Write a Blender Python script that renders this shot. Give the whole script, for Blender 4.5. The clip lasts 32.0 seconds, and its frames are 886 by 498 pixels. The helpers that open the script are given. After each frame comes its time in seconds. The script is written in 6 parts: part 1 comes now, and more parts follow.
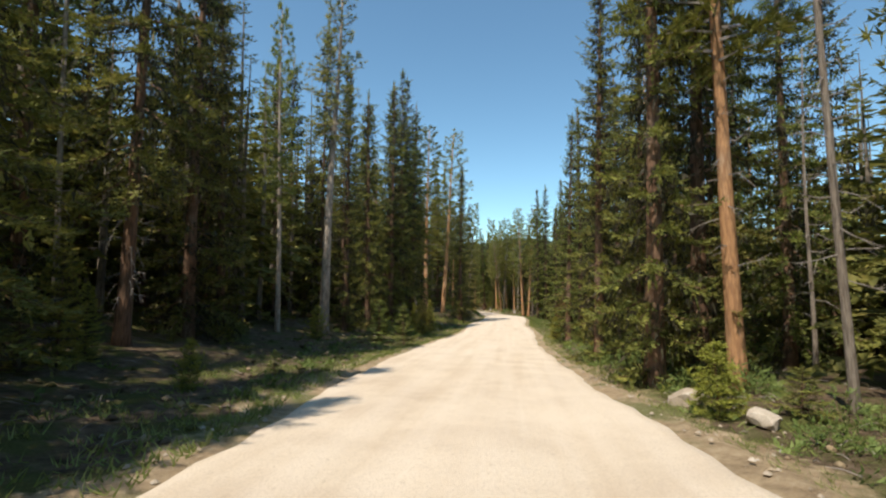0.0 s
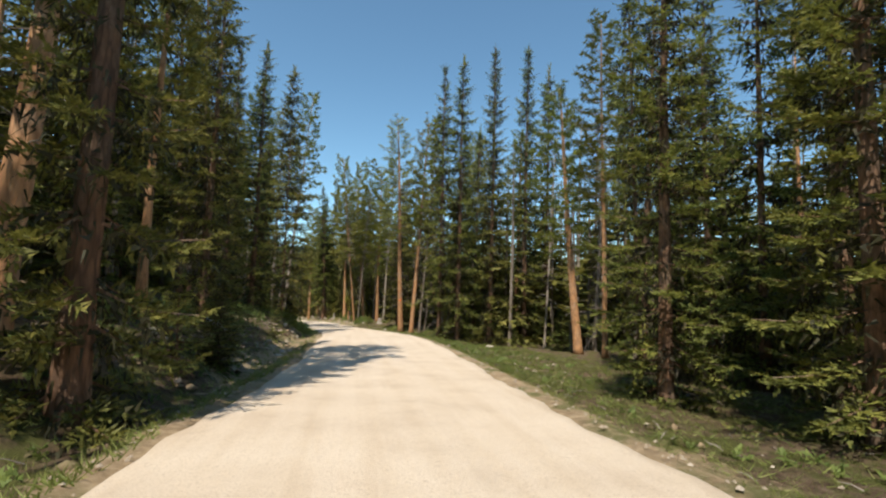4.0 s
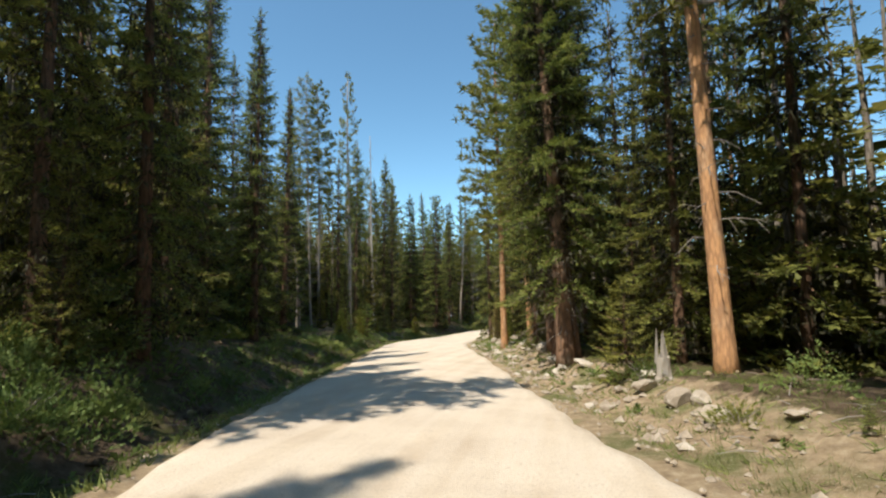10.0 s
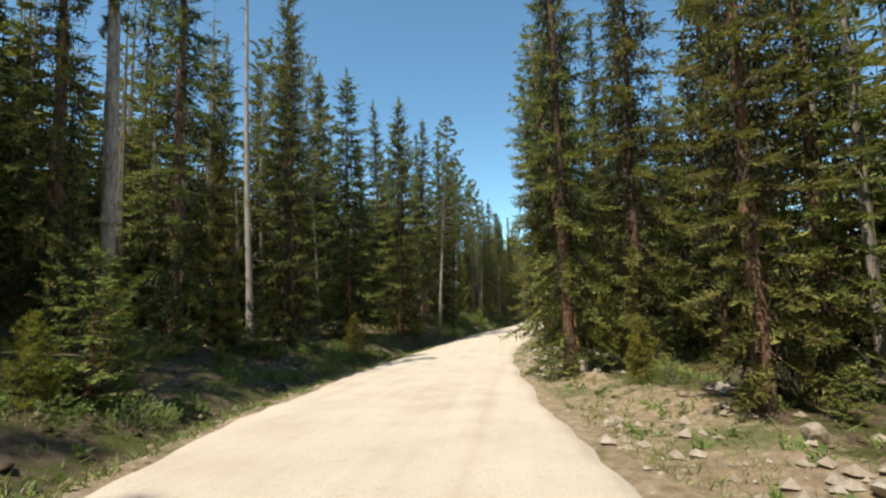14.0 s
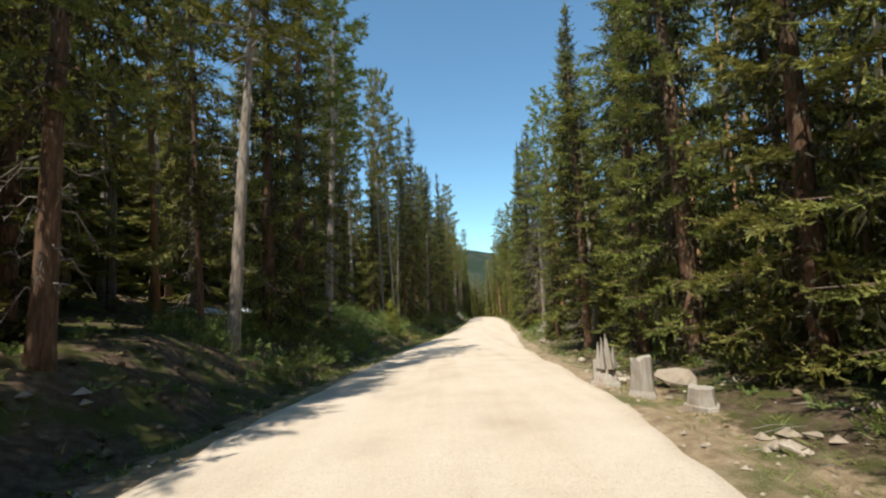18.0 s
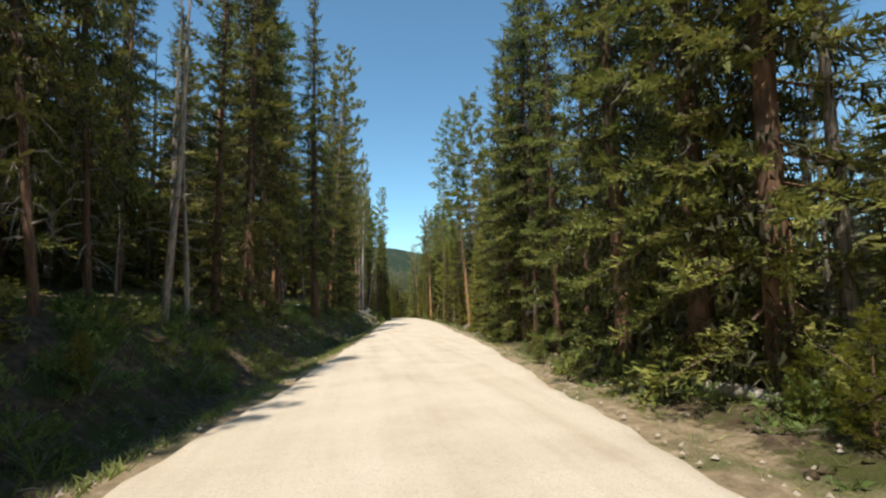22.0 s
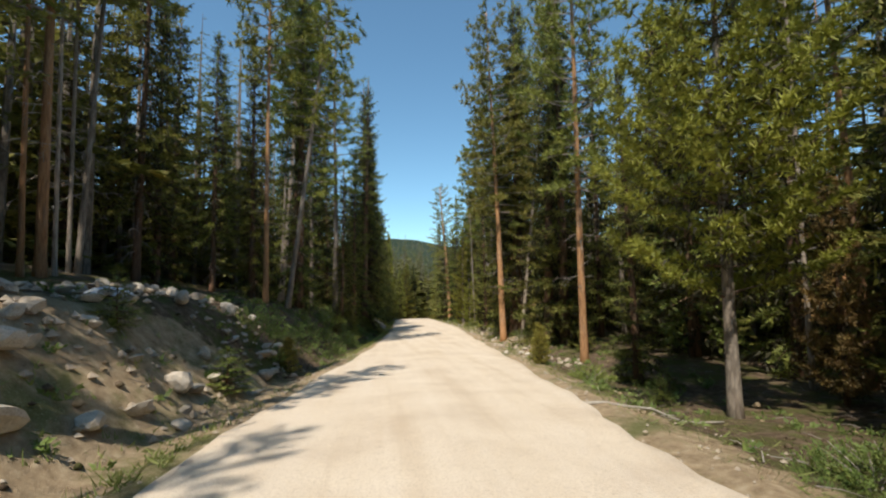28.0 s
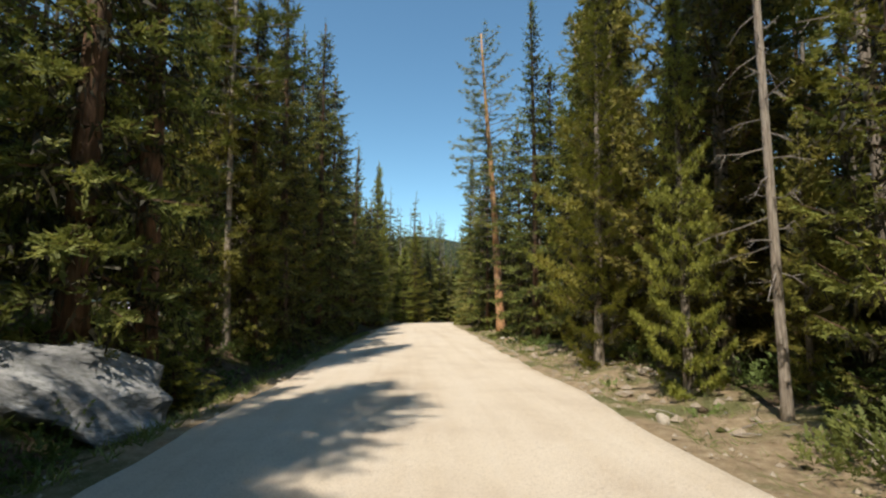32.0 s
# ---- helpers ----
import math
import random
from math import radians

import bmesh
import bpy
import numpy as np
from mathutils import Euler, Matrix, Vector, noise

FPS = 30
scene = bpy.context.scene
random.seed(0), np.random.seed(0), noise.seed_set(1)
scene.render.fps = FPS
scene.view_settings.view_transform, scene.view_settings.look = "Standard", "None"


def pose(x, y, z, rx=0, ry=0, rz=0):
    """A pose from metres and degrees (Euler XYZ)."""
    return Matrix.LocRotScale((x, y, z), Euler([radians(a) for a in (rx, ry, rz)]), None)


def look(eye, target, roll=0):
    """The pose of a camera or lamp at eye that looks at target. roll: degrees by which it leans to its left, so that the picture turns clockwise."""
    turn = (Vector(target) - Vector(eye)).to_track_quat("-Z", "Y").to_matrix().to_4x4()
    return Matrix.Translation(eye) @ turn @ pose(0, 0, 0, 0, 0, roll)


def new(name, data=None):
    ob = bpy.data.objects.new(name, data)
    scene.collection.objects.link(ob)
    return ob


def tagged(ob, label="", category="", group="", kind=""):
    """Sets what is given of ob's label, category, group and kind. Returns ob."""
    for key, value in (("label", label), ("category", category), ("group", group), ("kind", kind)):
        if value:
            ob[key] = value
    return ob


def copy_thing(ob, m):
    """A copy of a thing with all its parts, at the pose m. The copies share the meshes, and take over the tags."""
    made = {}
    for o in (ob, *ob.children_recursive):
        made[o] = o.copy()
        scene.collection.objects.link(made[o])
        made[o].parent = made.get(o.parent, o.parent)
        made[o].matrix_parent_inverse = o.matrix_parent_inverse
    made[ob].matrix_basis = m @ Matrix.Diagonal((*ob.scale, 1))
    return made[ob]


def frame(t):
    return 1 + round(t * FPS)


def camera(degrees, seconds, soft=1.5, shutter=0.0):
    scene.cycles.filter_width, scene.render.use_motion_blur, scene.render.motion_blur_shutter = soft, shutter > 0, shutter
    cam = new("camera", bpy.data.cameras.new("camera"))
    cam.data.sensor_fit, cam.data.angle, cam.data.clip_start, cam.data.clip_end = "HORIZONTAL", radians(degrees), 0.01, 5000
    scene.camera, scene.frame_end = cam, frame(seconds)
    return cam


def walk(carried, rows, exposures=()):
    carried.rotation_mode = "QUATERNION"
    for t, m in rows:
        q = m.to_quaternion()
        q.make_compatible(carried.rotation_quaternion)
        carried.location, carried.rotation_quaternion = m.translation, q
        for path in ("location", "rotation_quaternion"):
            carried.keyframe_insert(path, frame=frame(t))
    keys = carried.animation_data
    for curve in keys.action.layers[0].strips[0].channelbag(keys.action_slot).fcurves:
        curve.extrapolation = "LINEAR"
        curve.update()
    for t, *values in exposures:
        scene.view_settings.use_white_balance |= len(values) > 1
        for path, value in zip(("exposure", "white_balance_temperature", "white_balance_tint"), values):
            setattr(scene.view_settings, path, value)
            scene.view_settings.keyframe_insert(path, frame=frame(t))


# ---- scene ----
cam = camera(85.4, 32.0, soft=2.2)
PATH = [
    (0, (9.464, 3.769, 0.169), (9.196, 5.746, 0.295), 0.6),
    (0.5, (8.77, 9.564, -0.19), (8.582, 11.552, -0.068), 1.5),
    (1, (8.256, 15.452, -0.59), (8.157, 17.445, -0.461), 2.2),
    (1.5, (7.991, 21.338, -1.046), (7.986, 23.333, -0.915), 2.5),
    (2, (8.064, 27.132, -1.496), (8.157, 29.124, -1.345), 2.4),
    (2.5, (8.458, 32.622, -1.854), (8.625, 34.608, -1.695), 2.7),
    (4.5, (7.845, 50.405, -2.643), (8.226, 52.361, -2.466), 1.8),
    (5, (8.442, 55.439, -2.916), (8.76, 57.406, -2.741), 2.4),
    (5.5, (9.07, 60.204, -3.105), (9.278, 62.186, -2.941), 2.5),
    (6, (9.21, 65.377, -3.289), (9.3, 67.367, -3.113), 2.4),
    (6.5, (9.061, 70.465, -3.455), (9.045, 72.459, -3.3), 1.7),
    (7, (8.749, 75.426, -3.684), (8.614, 77.414, -3.516), 1.1),
    (7.5, (8.246, 79.765, -4.022), (8.023, 81.745, -3.844), 0.4),
    (8, (7.532, 83.913, -4.277), (7.244, 85.882, -4.084), 0.1),
    (8.5, (6.736, 87.833, -4.521), (6.38, 89.791, -4.329), 0.1),
    (9, (5.952, 91.588, -4.72), (5.543, 93.536, -4.516), -0.3),
    (9.5, (5.066, 95.131, -4.816), (4.627, 97.072, -4.619), -0.7),
    (10, (4.084, 98.524, -4.78), (3.629, 100.462, -4.592), -0.9),
    (10.5, (3.066, 101.896, -4.863), (2.616, 103.837, -4.685), -1.2),
    (11, (2.205, 105.166, -5.055), (1.763, 107.107, -4.862), -1.2),
    (11.5, (1.495, 108.023, -5.35), (1.056, 109.965, -5.154), -0.9),
    (12, (0.674, 111.331, -5.569), (0.25, 113.275, -5.372), -0.9),
    (12.5, (-0.226, 114.822, -5.752), (-0.642, 116.768, -5.554), -1.0),
    (13, (-1.114, 118.348, -5.926), (-1.516, 120.298, -5.736), -1.7),
    (13.5, (-1.995, 121.79, -6.109), (-2.361, 123.748, -5.921), -1.2),
    (15.5, (-4.118, 134.163, -6.915), (-4.204, 136.152, -6.726), -4.9),
    (16, (-4.287, 138.496, -7.178), (-4.353, 140.487, -6.998), -4.3),
    (16.5, (-4.49, 142.222, -7.432), (-4.534, 144.212, -7.234), -3.7),
    (17, (-4.417, 146.144, -7.711), (-4.46, 148.134, -7.514), -3.4),
    (17.5, (-4.536, 150.168, -7.916), (-4.542, 152.156, -7.702), -3.4),
    (18, (-4.565, 153.84, -8.043), (-4.526, 155.83, -7.839), -2.7),
    (18.5, (-4.407, 158.081, -8.113), (-4.342, 160.071, -7.928), -1.4),
    (19, (-4.372, 162.51, -8.232), (-4.268, 164.499, -8.052), -0.5),
    (19.5, (-4.183, 167.024, -8.415), (-4.021, 169.009, -8.232), -0.4),
    (20, (-3.87, 171.212, -8.65), (-3.642, 173.191, -8.468), 0.4),
    (20.5, (-3.422, 175.475, -8.833), (-3.132, 177.445, -8.649), 0.6),
    (21, (-2.889, 179.505, -8.934), (-2.551, 181.468, -8.749), 0.0),
    (21.5, (-2.209, 184.348, -9.198), (-1.85, 186.306, -9.002), -0.9),
    (22, (-1.507, 188.627, -9.383), (-1.153, 190.586, -9.187), -0.9),
    (22.5, (-0.901, 192.693, -9.504), (-0.562, 194.655, -9.313), -0.6),
    (23, (-0.364, 197.105, -9.582), (-0.032, 199.068, -9.392), -1.2),
    (23.5, (0.209, 201.731, -9.693), (0.522, 203.698, -9.506), -1.4),
    (24, (0.697, 206.191, -9.806), (1.014, 208.157, -9.611), -1.5),
    (24.5, (1.143, 210.359, -9.96), (1.469, 212.323, -9.763), -1.0),
    (25, (1.605, 214.178, -10.123), (1.93, 216.142, -9.929), -1.1),
    (25.5, (2.141, 217.879, -10.182), (2.454, 219.845, -9.997), -1.4),
    (27.5, (3.367, 235.308, -10.295), (3.661, 237.279, -10.124), -0.2),
    (28, (3.852, 239.593, -10.505), (4.114, 241.569, -10.334), -0.7),
    (28.5, (4.328, 244.052, -10.739), (4.57, 246.03, -10.575), -0.1),
    (29, (4.761, 248.542, -10.971), (5.015, 250.519, -10.799), 0.3),
    (29.5, (5.233, 252.988, -11.164), (5.507, 254.963, -10.998), 0.7),
    (30, (5.777, 257.27, -11.371), (6.059, 259.242, -11.194), 0.7),
    (30.5, (6.233, 261.56, -11.542), (6.497, 263.534, -11.362), 0.2),
    (31, (6.679, 265.81, -11.679), (6.896, 267.791, -11.506), 0.8),
    (31.5, (6.948, 269.927, -11.828), (7.139, 271.911, -11.661), 0.6),
    (32, (7.243, 274.006, -11.982), (7.413, 275.991, -11.813), 0.5),
]
walk(cam, [(t, look(eye, target, roll)) for t, eye, target, roll in PATH], [(0, .42, 6620, 12), (3, .4, 6600, 12), (5, .32, 6620, 13), (8, .4, 6440, 10), (10, .56, 6370, 10), (12, .58, 6390, 9), (15, .44, 6390, 10), (18, .48, 6330, 10), (20, .42, 6310, 9), (24, .4, 6330, 9), (25.5, .38, 6400, 10), (28, .32, 6450, 11), (29, .28, 6380, 10), (32, .32, 6420, 10)])

# ---- light: high sun from behind on one side, clear mountain sky
world = bpy.data.worlds.new("clear_sky")
scene.world = world
world.use_nodes = True
wt = world.node_tree
sky = wt.nodes.new("ShaderNodeTexSky")
sky.sky_type, sky.sun_disc = "NISHITA", False
sky.sun_elevation, sky.sun_rotation = radians(60), radians(206)
sky.altitude, sky.air_density, sky.dust_density, sky.ozone_density = 1200, 1.0, .6, .8
bg = wt.nodes["Background"]
bg.inputs["Strength"].default_value = .15
tint = wt.nodes.new("ShaderNodeMix")
tint.data_type, tint.blend_type = "RGBA", "MULTIPLY"
tint.inputs[0].default_value, tint.inputs[7].default_value = 1, (.74, .98, .94, 1)
wt.links.new(sky.outputs[0], tint.inputs[6])
wt.links.new(tint.outputs[2], bg.inputs["Color"])
sun = new("sun", bpy.data.lights.new("sun", "SUN"))
sun.data.energy, sun.data.angle, sun.data.color = 4.3, radians(.55), (1, .91, .77)
sun.matrix_world = look((-21.9, -44.9, 86.6), (0, 0, 0))


# ---- plan of the road: distance along y, centre x, surface z
ROAD = [(-60, 15.5, 2.6), (-20, 12.2, .4), (3.8, 9.65, -1.23), (15.5, 8.45, -1.99), (27, 8.35, -2.9), (38, 8.9, -3.5), (50.4, 8.4, -4.04),
        (60, 9.1, -4.51), (70.5, 9.1, -4.85), (80, 8.5, -5.42), (88, 7.05, -5.92), (95, 5.2, -6.2), (102, 2.95, -6.3), (108, 1.15, -6.75),
        (115, -.65, -7.15), (122, -2.5, -7.51), (131, -4.7, -8.1), (138.5, -5.3, -8.58), (146, -5.6, -9.1), (154, -5.3, -9.44), (162.5, -4.4, -9.63),
        (171, -3.8, -10.05), (179.5, -2.9, -10.33), (188.6, -1.55, -10.78), (206, .65, -11.2), (225, 2.6, -11.62), (244, 4.3, -12.14)]
ROAD += [(253, 5.15, -12.56), (261.5, 6.1, -12.94), (270, 6.9, -13.23), (280, 7.5, -13.5), (292, 8.0, -13.95), (306, 8.5, -14.5), (322, 9.8, -15.3), (345, 18, -16.8), (420, 76, -20)]
BANK_L = [(-60, .1), (30, .1), (48, .3), (57, 1.15), (75, 1.2), (85, .8), (100, 1.3), (112, .7), (130, .6), (150, .7), (165, 1.2), (175, 1.35), (205, 1.4), (228, 1.6), (245, 1.9), (266, 1.85), (280, .9), (320, .4), (420, .3)]
BANK_R = [(-60, .1), (0, .1), (40, -.1), (60, -.25), (76, -.5), (86, .05), (100, .5), (113, .62), (127, .5), (136, .3), (148, .15), (154, .3), (177, 0), (187, .5), (196, .2), (222, -.1), (235, -.3), (248, -.5), (257, .1), (263, .4), (275, .2), (420, .2)]


def lerp(table, y, n=1):
    return np.interp(y, [r[0] for r in table], [r[n] for r in table])


_fine = np.arange(-60, 420.1, 1.0)
_k = np.hanning(15) / np.hanning(15).sum()
_cx = np.convolve(np.pad(lerp(ROAD, _fine), 7, mode="edge"), _k, "valid")
_cz = np.convolve(np.pad(lerp(ROAD, _fine, 2), 7, mode="edge"), _k, "valid")


def road_x(y):
    return np.interp(y, _fine, _cx)


def road_z(y):
    return np.interp(y, _fine, _cz)


def ramp(t):
    t = np.clip(t, 0, 1)
    return t * t * (3 - 2 * t)


def _hash(i, j):
    v = np.sin(i * 127.1 + j * 311.7) * 43758.5453
    return v - np.floor(v)


def wob(x, y):
    """Smooth lattice noise, about -1 to 1."""
    i, j = np.floor(x), np.floor(y)
    a, b = ramp(x - i), ramp(y - j)
    low = _hash(i, j) * (1 - a) + _hash(i + 1, j) * a
    return 2 * (low * (1 - b) + (_hash(i, j + 1) * (1 - a) + _hash(i + 1, j + 1) * a) * b) - 1


HALF = 2.65


def ground_z(x, y):
    """Height of the forest floor, the ditches and the banks."""
    x, y = np.asarray(x, float), np.asarray(y, float)
    yy = np.clip(y, -60, 420)
    u = x - road_x(yy)
    left, right = np.maximum(-u - HALF, 0), np.maximum(u - HALF, 0)
    z = road_z(yy) - .07 * (np.abs(u) < HALF)
    ditch = np.exp(-((left - .8) / .5) ** 2) * .22 * ramp((lerp(BANK_L, yy) - .2) / .4)
    z = z + lerp(BANK_L, yy) * ramp((left - .7) / 2.6) + .19 * np.clip(left - 3.3, 0, 24) + .04 * np.clip(left - 27, 0, 60) - ditch
    z = z + lerp(BANK_R, yy) * ramp((right - .3) / 2.2) - .02 * np.clip(right - 3, 0, 60) - .1 * ramp(right / .5) * (right < 60)
    rough = ramp((np.maximum(left, right) - .3) / 2)
    z = z + rough * (.07 * wob(x * .95, y * .95) + .05 * wob(x * 2.3 + 7, y * 2.1) + .16 * wob(x * .31 + 4, y * .27))
    far = np.hypot(x, y - 150)
    hill = np.exp(-((y - 1750 - .1 * x) / 420) ** 2) * (150 + 18 * np.sin(x * .006 + 1) + 9 * np.sin(x * .019))
    return z + ramp((far - 500) / 600) * (hill - 8)


# ---- materials
def material(name, build):
    m = bpy.data.materials.new(name)
    m.use_nodes = True
    t = m.node_tree
    t.nodes.clear()
    out = t.nodes.new("ShaderNodeOutputMaterial")
    t.links.new(build(t), out.inputs["Surface"])
    return m


def node(t, kind, **values):
    n = t.nodes.new(kind)
    for key, v in values.items():
        for s in n.inputs:
            if s.name.replace(" ", "_").lower() == key and s.enabled:
                if isinstance(v, bpy.types.NodeSocket):
                    t.links.new(v, s)
                else:
                    s.default_value = v
                break
    return n


def coords(t, scale=(1, 1, 1), world=False):
    if world:
        src = t.nodes.new("ShaderNodeNewGeometry").outputs["Position"]
    else:
        src = t.nodes.new("ShaderNodeTexCoord").outputs["Object"]
    mp = t.nodes.new("ShaderNodeMapping")
    t.links.new(src, mp.inputs["Vector"])
    mp.inputs["Scale"].default_value = scale
    return mp.outputs["Vector"]


def noise_fac(t, vec, scale, detail=4, rough=.55, distortion=0.0):
    return node(t, "ShaderNodeTexNoise", vector=vec, scale=scale, detail=detail, roughness=rough, distortion=distortion).outputs["Fac"]


def ramp_node(t, fac, stops):
    r = t.nodes.new("ShaderNodeValToRGB")
    t.links.new(fac, r.inputs["Fac"])
    e = r.color_ramp.elements
    while len(e) < len(stops):
        e.new(.5)
    for el, (p, c) in zip(e, stops):
        el.position, el.color = p, (*c, 1)
    return r.outputs["Color"]


def mix(t, fac, a, b, mode="MIX"):
    n = t.nodes.new("ShaderNodeMix")
    n.data_type, n.blend_type = "RGBA", mode
    for s, v in ((n.inputs[0], fac), (n.inputs[6], a), (n.inputs[7], b)):
        if isinstance(v, bpy.types.NodeSocket):
            t.links.new(v, s)
        else:
            s.default_value = v if s.name == "Factor" else (*v, 1)
    return n.outputs[2]


def bump(t, height, strength, distance):
    return node(t, "ShaderNodeBump", height=height, strength=strength, distance=distance).outputs["Normal"]


def principled(t, color, rough=.85, normal=None, spec=.3):
    p = node(t, "ShaderNodeBsdfPrincipled", roughness=rough)
    p.inputs["Specular IOR Level"].default_value = spec
    if isinstance(color, bpy.types.NodeSocket):
        t.links.new(color, p.inputs["Base Color"])
    else:
        p.inputs["Base Color"].default_value = (*color, 1)
    if normal is not None:
        t.links.new(normal, p.inputs["Normal"])
    return p.outputs["BSDF"]


def needles(name, dark, mid, light):
    def build(t):
        island = t.nodes.new("ShaderNodeNewGeometry").outputs["Random Per Island"]
        tree = t.nodes.new("ShaderNodeObjectInfo").outputs["Random"]
        bough = noise_fac(t, coords(t), 2.3, 3)
        tone = mix(t, .38, ramp_node(t, bough, [(.3, (0, 0, 0)), (.7, (1, 1, 1))]), island)
        c = ramp_node(t, tone, [(0, dark), (.5, mid), (1, light)])
        hue = t.nodes.new("ShaderNodeHueSaturation")
        t.links.new(c, hue.inputs["Color"])
        h = node(t, "ShaderNodeMapRange", value=tree)
        h.inputs[3].default_value, h.inputs[4].default_value = .47, .515
        v = node(t, "ShaderNodeMapRange", value=node(t, "ShaderNodeMath", value=tree).outputs[0])
        v.inputs[3].default_value, v.inputs[4].default_value = .8, 1.2
        t.links.new(h.outputs[0], hue.inputs["Hue"])
        t.links.new(v.outputs[0], hue.inputs["Value"])
        body = principled(t, hue.outputs["Color"], .62, spec=.35)
        tr = t.nodes.new("ShaderNodeBsdfTranslucent")
        t.links.new(hue.outputs["Color"], tr.inputs["Color"])
        ms = t.nodes.new("ShaderNodeMixShader")
        ms.inputs[0].default_value = .33
        t.links.new(body, ms.inputs[1])
        t.links.new(tr.outputs[0], ms.inputs[2])
        return ms.outputs[0]
    return material(name, build)


def bark(name, plate, crack, pale, pale_at=.6):
    def build(t):
        v = coords(t, (1, 1, .22))
        plates = node(t, "ShaderNodeTexVoronoi", vector=v, scale=17.0)
        fine = noise_fac(t, v, 34, 6, .65)
        big = noise_fac(t, coords(t, (1, 1, .5)), 1.6, 3)
        tree = t.nodes.new("ShaderNodeObjectInfo").outputs["Random"]
        c = mix(t, fine, crack, plate)
        c = mix(t, ramp_node(t, big, [(pale_at - .08, (0, 0, 0)), (pale_at + .12, (1, 1, 1))]), c, mix(t, fine, crack, pale))
        c = mix(t, ramp_node(t, plates.outputs["Distance"], [(.42, (0, 0, 0)), (.7, (.6, .6, .6))]), c, crack)
        hue = t.nodes.new("ShaderNodeHueSaturation")
        t.links.new(c, hue.inputs["Color"])
        s = node(t, "ShaderNodeMapRange", value=tree)
        s.inputs[3].default_value, s.inputs[4].default_value = .7, 1.25
        t.links.new(s.outputs[0], hue.inputs["Value"])
        h = mix(t, .5, plates.outputs["Distance"], fine)
        return principled(t, hue.outputs["Color"], .9, bump(t, h, .9, .03), .15)
    return material(name, build)


def gravel(t):
    v = coords(t, world=True)
    grit, stones = noise_fac(t, v, 55, 8, .7), noise_fac(t, v, 17, 5, .7)
    patch = noise_fac(t, v, .9, 5, .6)
    streak = noise_fac(t, coords(t, (2.6, .1, 1), True), 1, 4)
    c = ramp_node(t, patch, [(.25, (.53, .43, .325)), (.5, (.65, .55, .428)), (.8, (.73, .635, .51))])
    c = mix(t, ramp_node(t, streak, [(.4, (0, 0, 0)), (.62, (.42, .42, .42))]), c, (.75, .665, .555))
    c = mix(t, ramp_node(t, streak, [(.28, (.3, .3, .3)), (.42, (0, 0, 0))]), c, (.50, .39, .28))
    c = mix(t, ramp_node(t, grit, [(.36, (.6, .6, .6)), (.52, (0, 0, 0))]), c, (.42, .34, .255))
    c = mix(t, ramp_node(t, stones, [(.28, (.7, .7, .7)), (.4, (0, 0, 0))]), c, (.40, .32, .24))
    h = mix(t, .5, grit, stones)
    return principled(t, c, .95, bump(t, h, .7, .04), .1)


def earth(t, bare):
    """Mossy forest floor and stony earth; bare is 0 in the wood and 1 beside the road."""
    v = coords(t, world=True)
    a, b, c3 = noise_fac(t, v, .8, 5, .6), noise_fac(t, v, 6, 6, .65), noise_fac(t, v, 46, 6, .7)
    floor = ramp_node(t, b, [(.3, (.06, .043, .028)), (.5, (.14, .10, .066)), (.72, (.25, .19, .13))])
    moss = ramp_node(t, c3, [(.3, (.05, .06, .018)), (.6, (.115, .13, .035)), (.8, (.20, .20, .07))])
    floor = mix(t, ramp_node(t, noise_fac(t, v, 1.3, 6, .65), [(.46, (0, 0, 0)), (.58, (.85, .85, .85))]), floor, moss)
    floor = mix(t, ramp_node(t, c3, [(.62, (0, 0, 0)), (.72, (.7, .7, .7))]), floor, (.26, .20, .13))
    stony = ramp_node(t, b, [(.3, (.25, .18, .11)), (.55, (.43, .325, .205)), (.75, (.58, .47, .325))])
    turf = ramp_node(t, c3, [(.3, (.07, .085, .025)), (.6, (.15, .175, .055)), (.8, (.25, .25, .10))])
    stony = mix(t, ramp_node(t, a, [(.5, (0, 0, 0)), (.62, (.8, .8, .8))]), stony, turf)
    stony = mix(t, ramp_node(t, c3, [(.56, (0, 0, 0)), (.68, (.6, .6, .6))]), stony, (.60, .52, .41))
    edge = node(t, "ShaderNodeMath", value=noise_fac(t, v, 1.9, 6, .7))
    edge.operation = "ADD"
    if isinstance(bare, bpy.types.NodeSocket):
        t.links.new(bare, edge.inputs[1])
    else:
        edge.inputs[1].default_value = bare
    c = mix(t, ramp_node(t, edge.outputs[0], [(.9, (0, 0, 0)), (1.0, (1, 1, 1))]), floor, stony)
    return principled(t, c, .95, bump(t, mix(t, .5, b, c3), .9, .09), .1)


def ground_mix(t):
    at = t.nodes.new("ShaderNodeAttribute")
    at.attribute_name = "bare"
    return earth(t, at.outputs["Fac"])


def canopy(t):
    v = coords(t, world=True)
    a, b = noise_fac(t, v, .012, 4), noise_fac(t, coords(t, (1, 1, .35), True), .16, 4, .7)
    c = mix(t, b, (.016, .028, .018), (.055, .075, .045))
    c = mix(t, ramp_node(t, a, [(.5, (0, 0, 0)), (.62, (.5, .5, .5))]), c, (.11, .10, .075))
    return principled(t, c, .95, bump(t, b, 1, 6), .1)


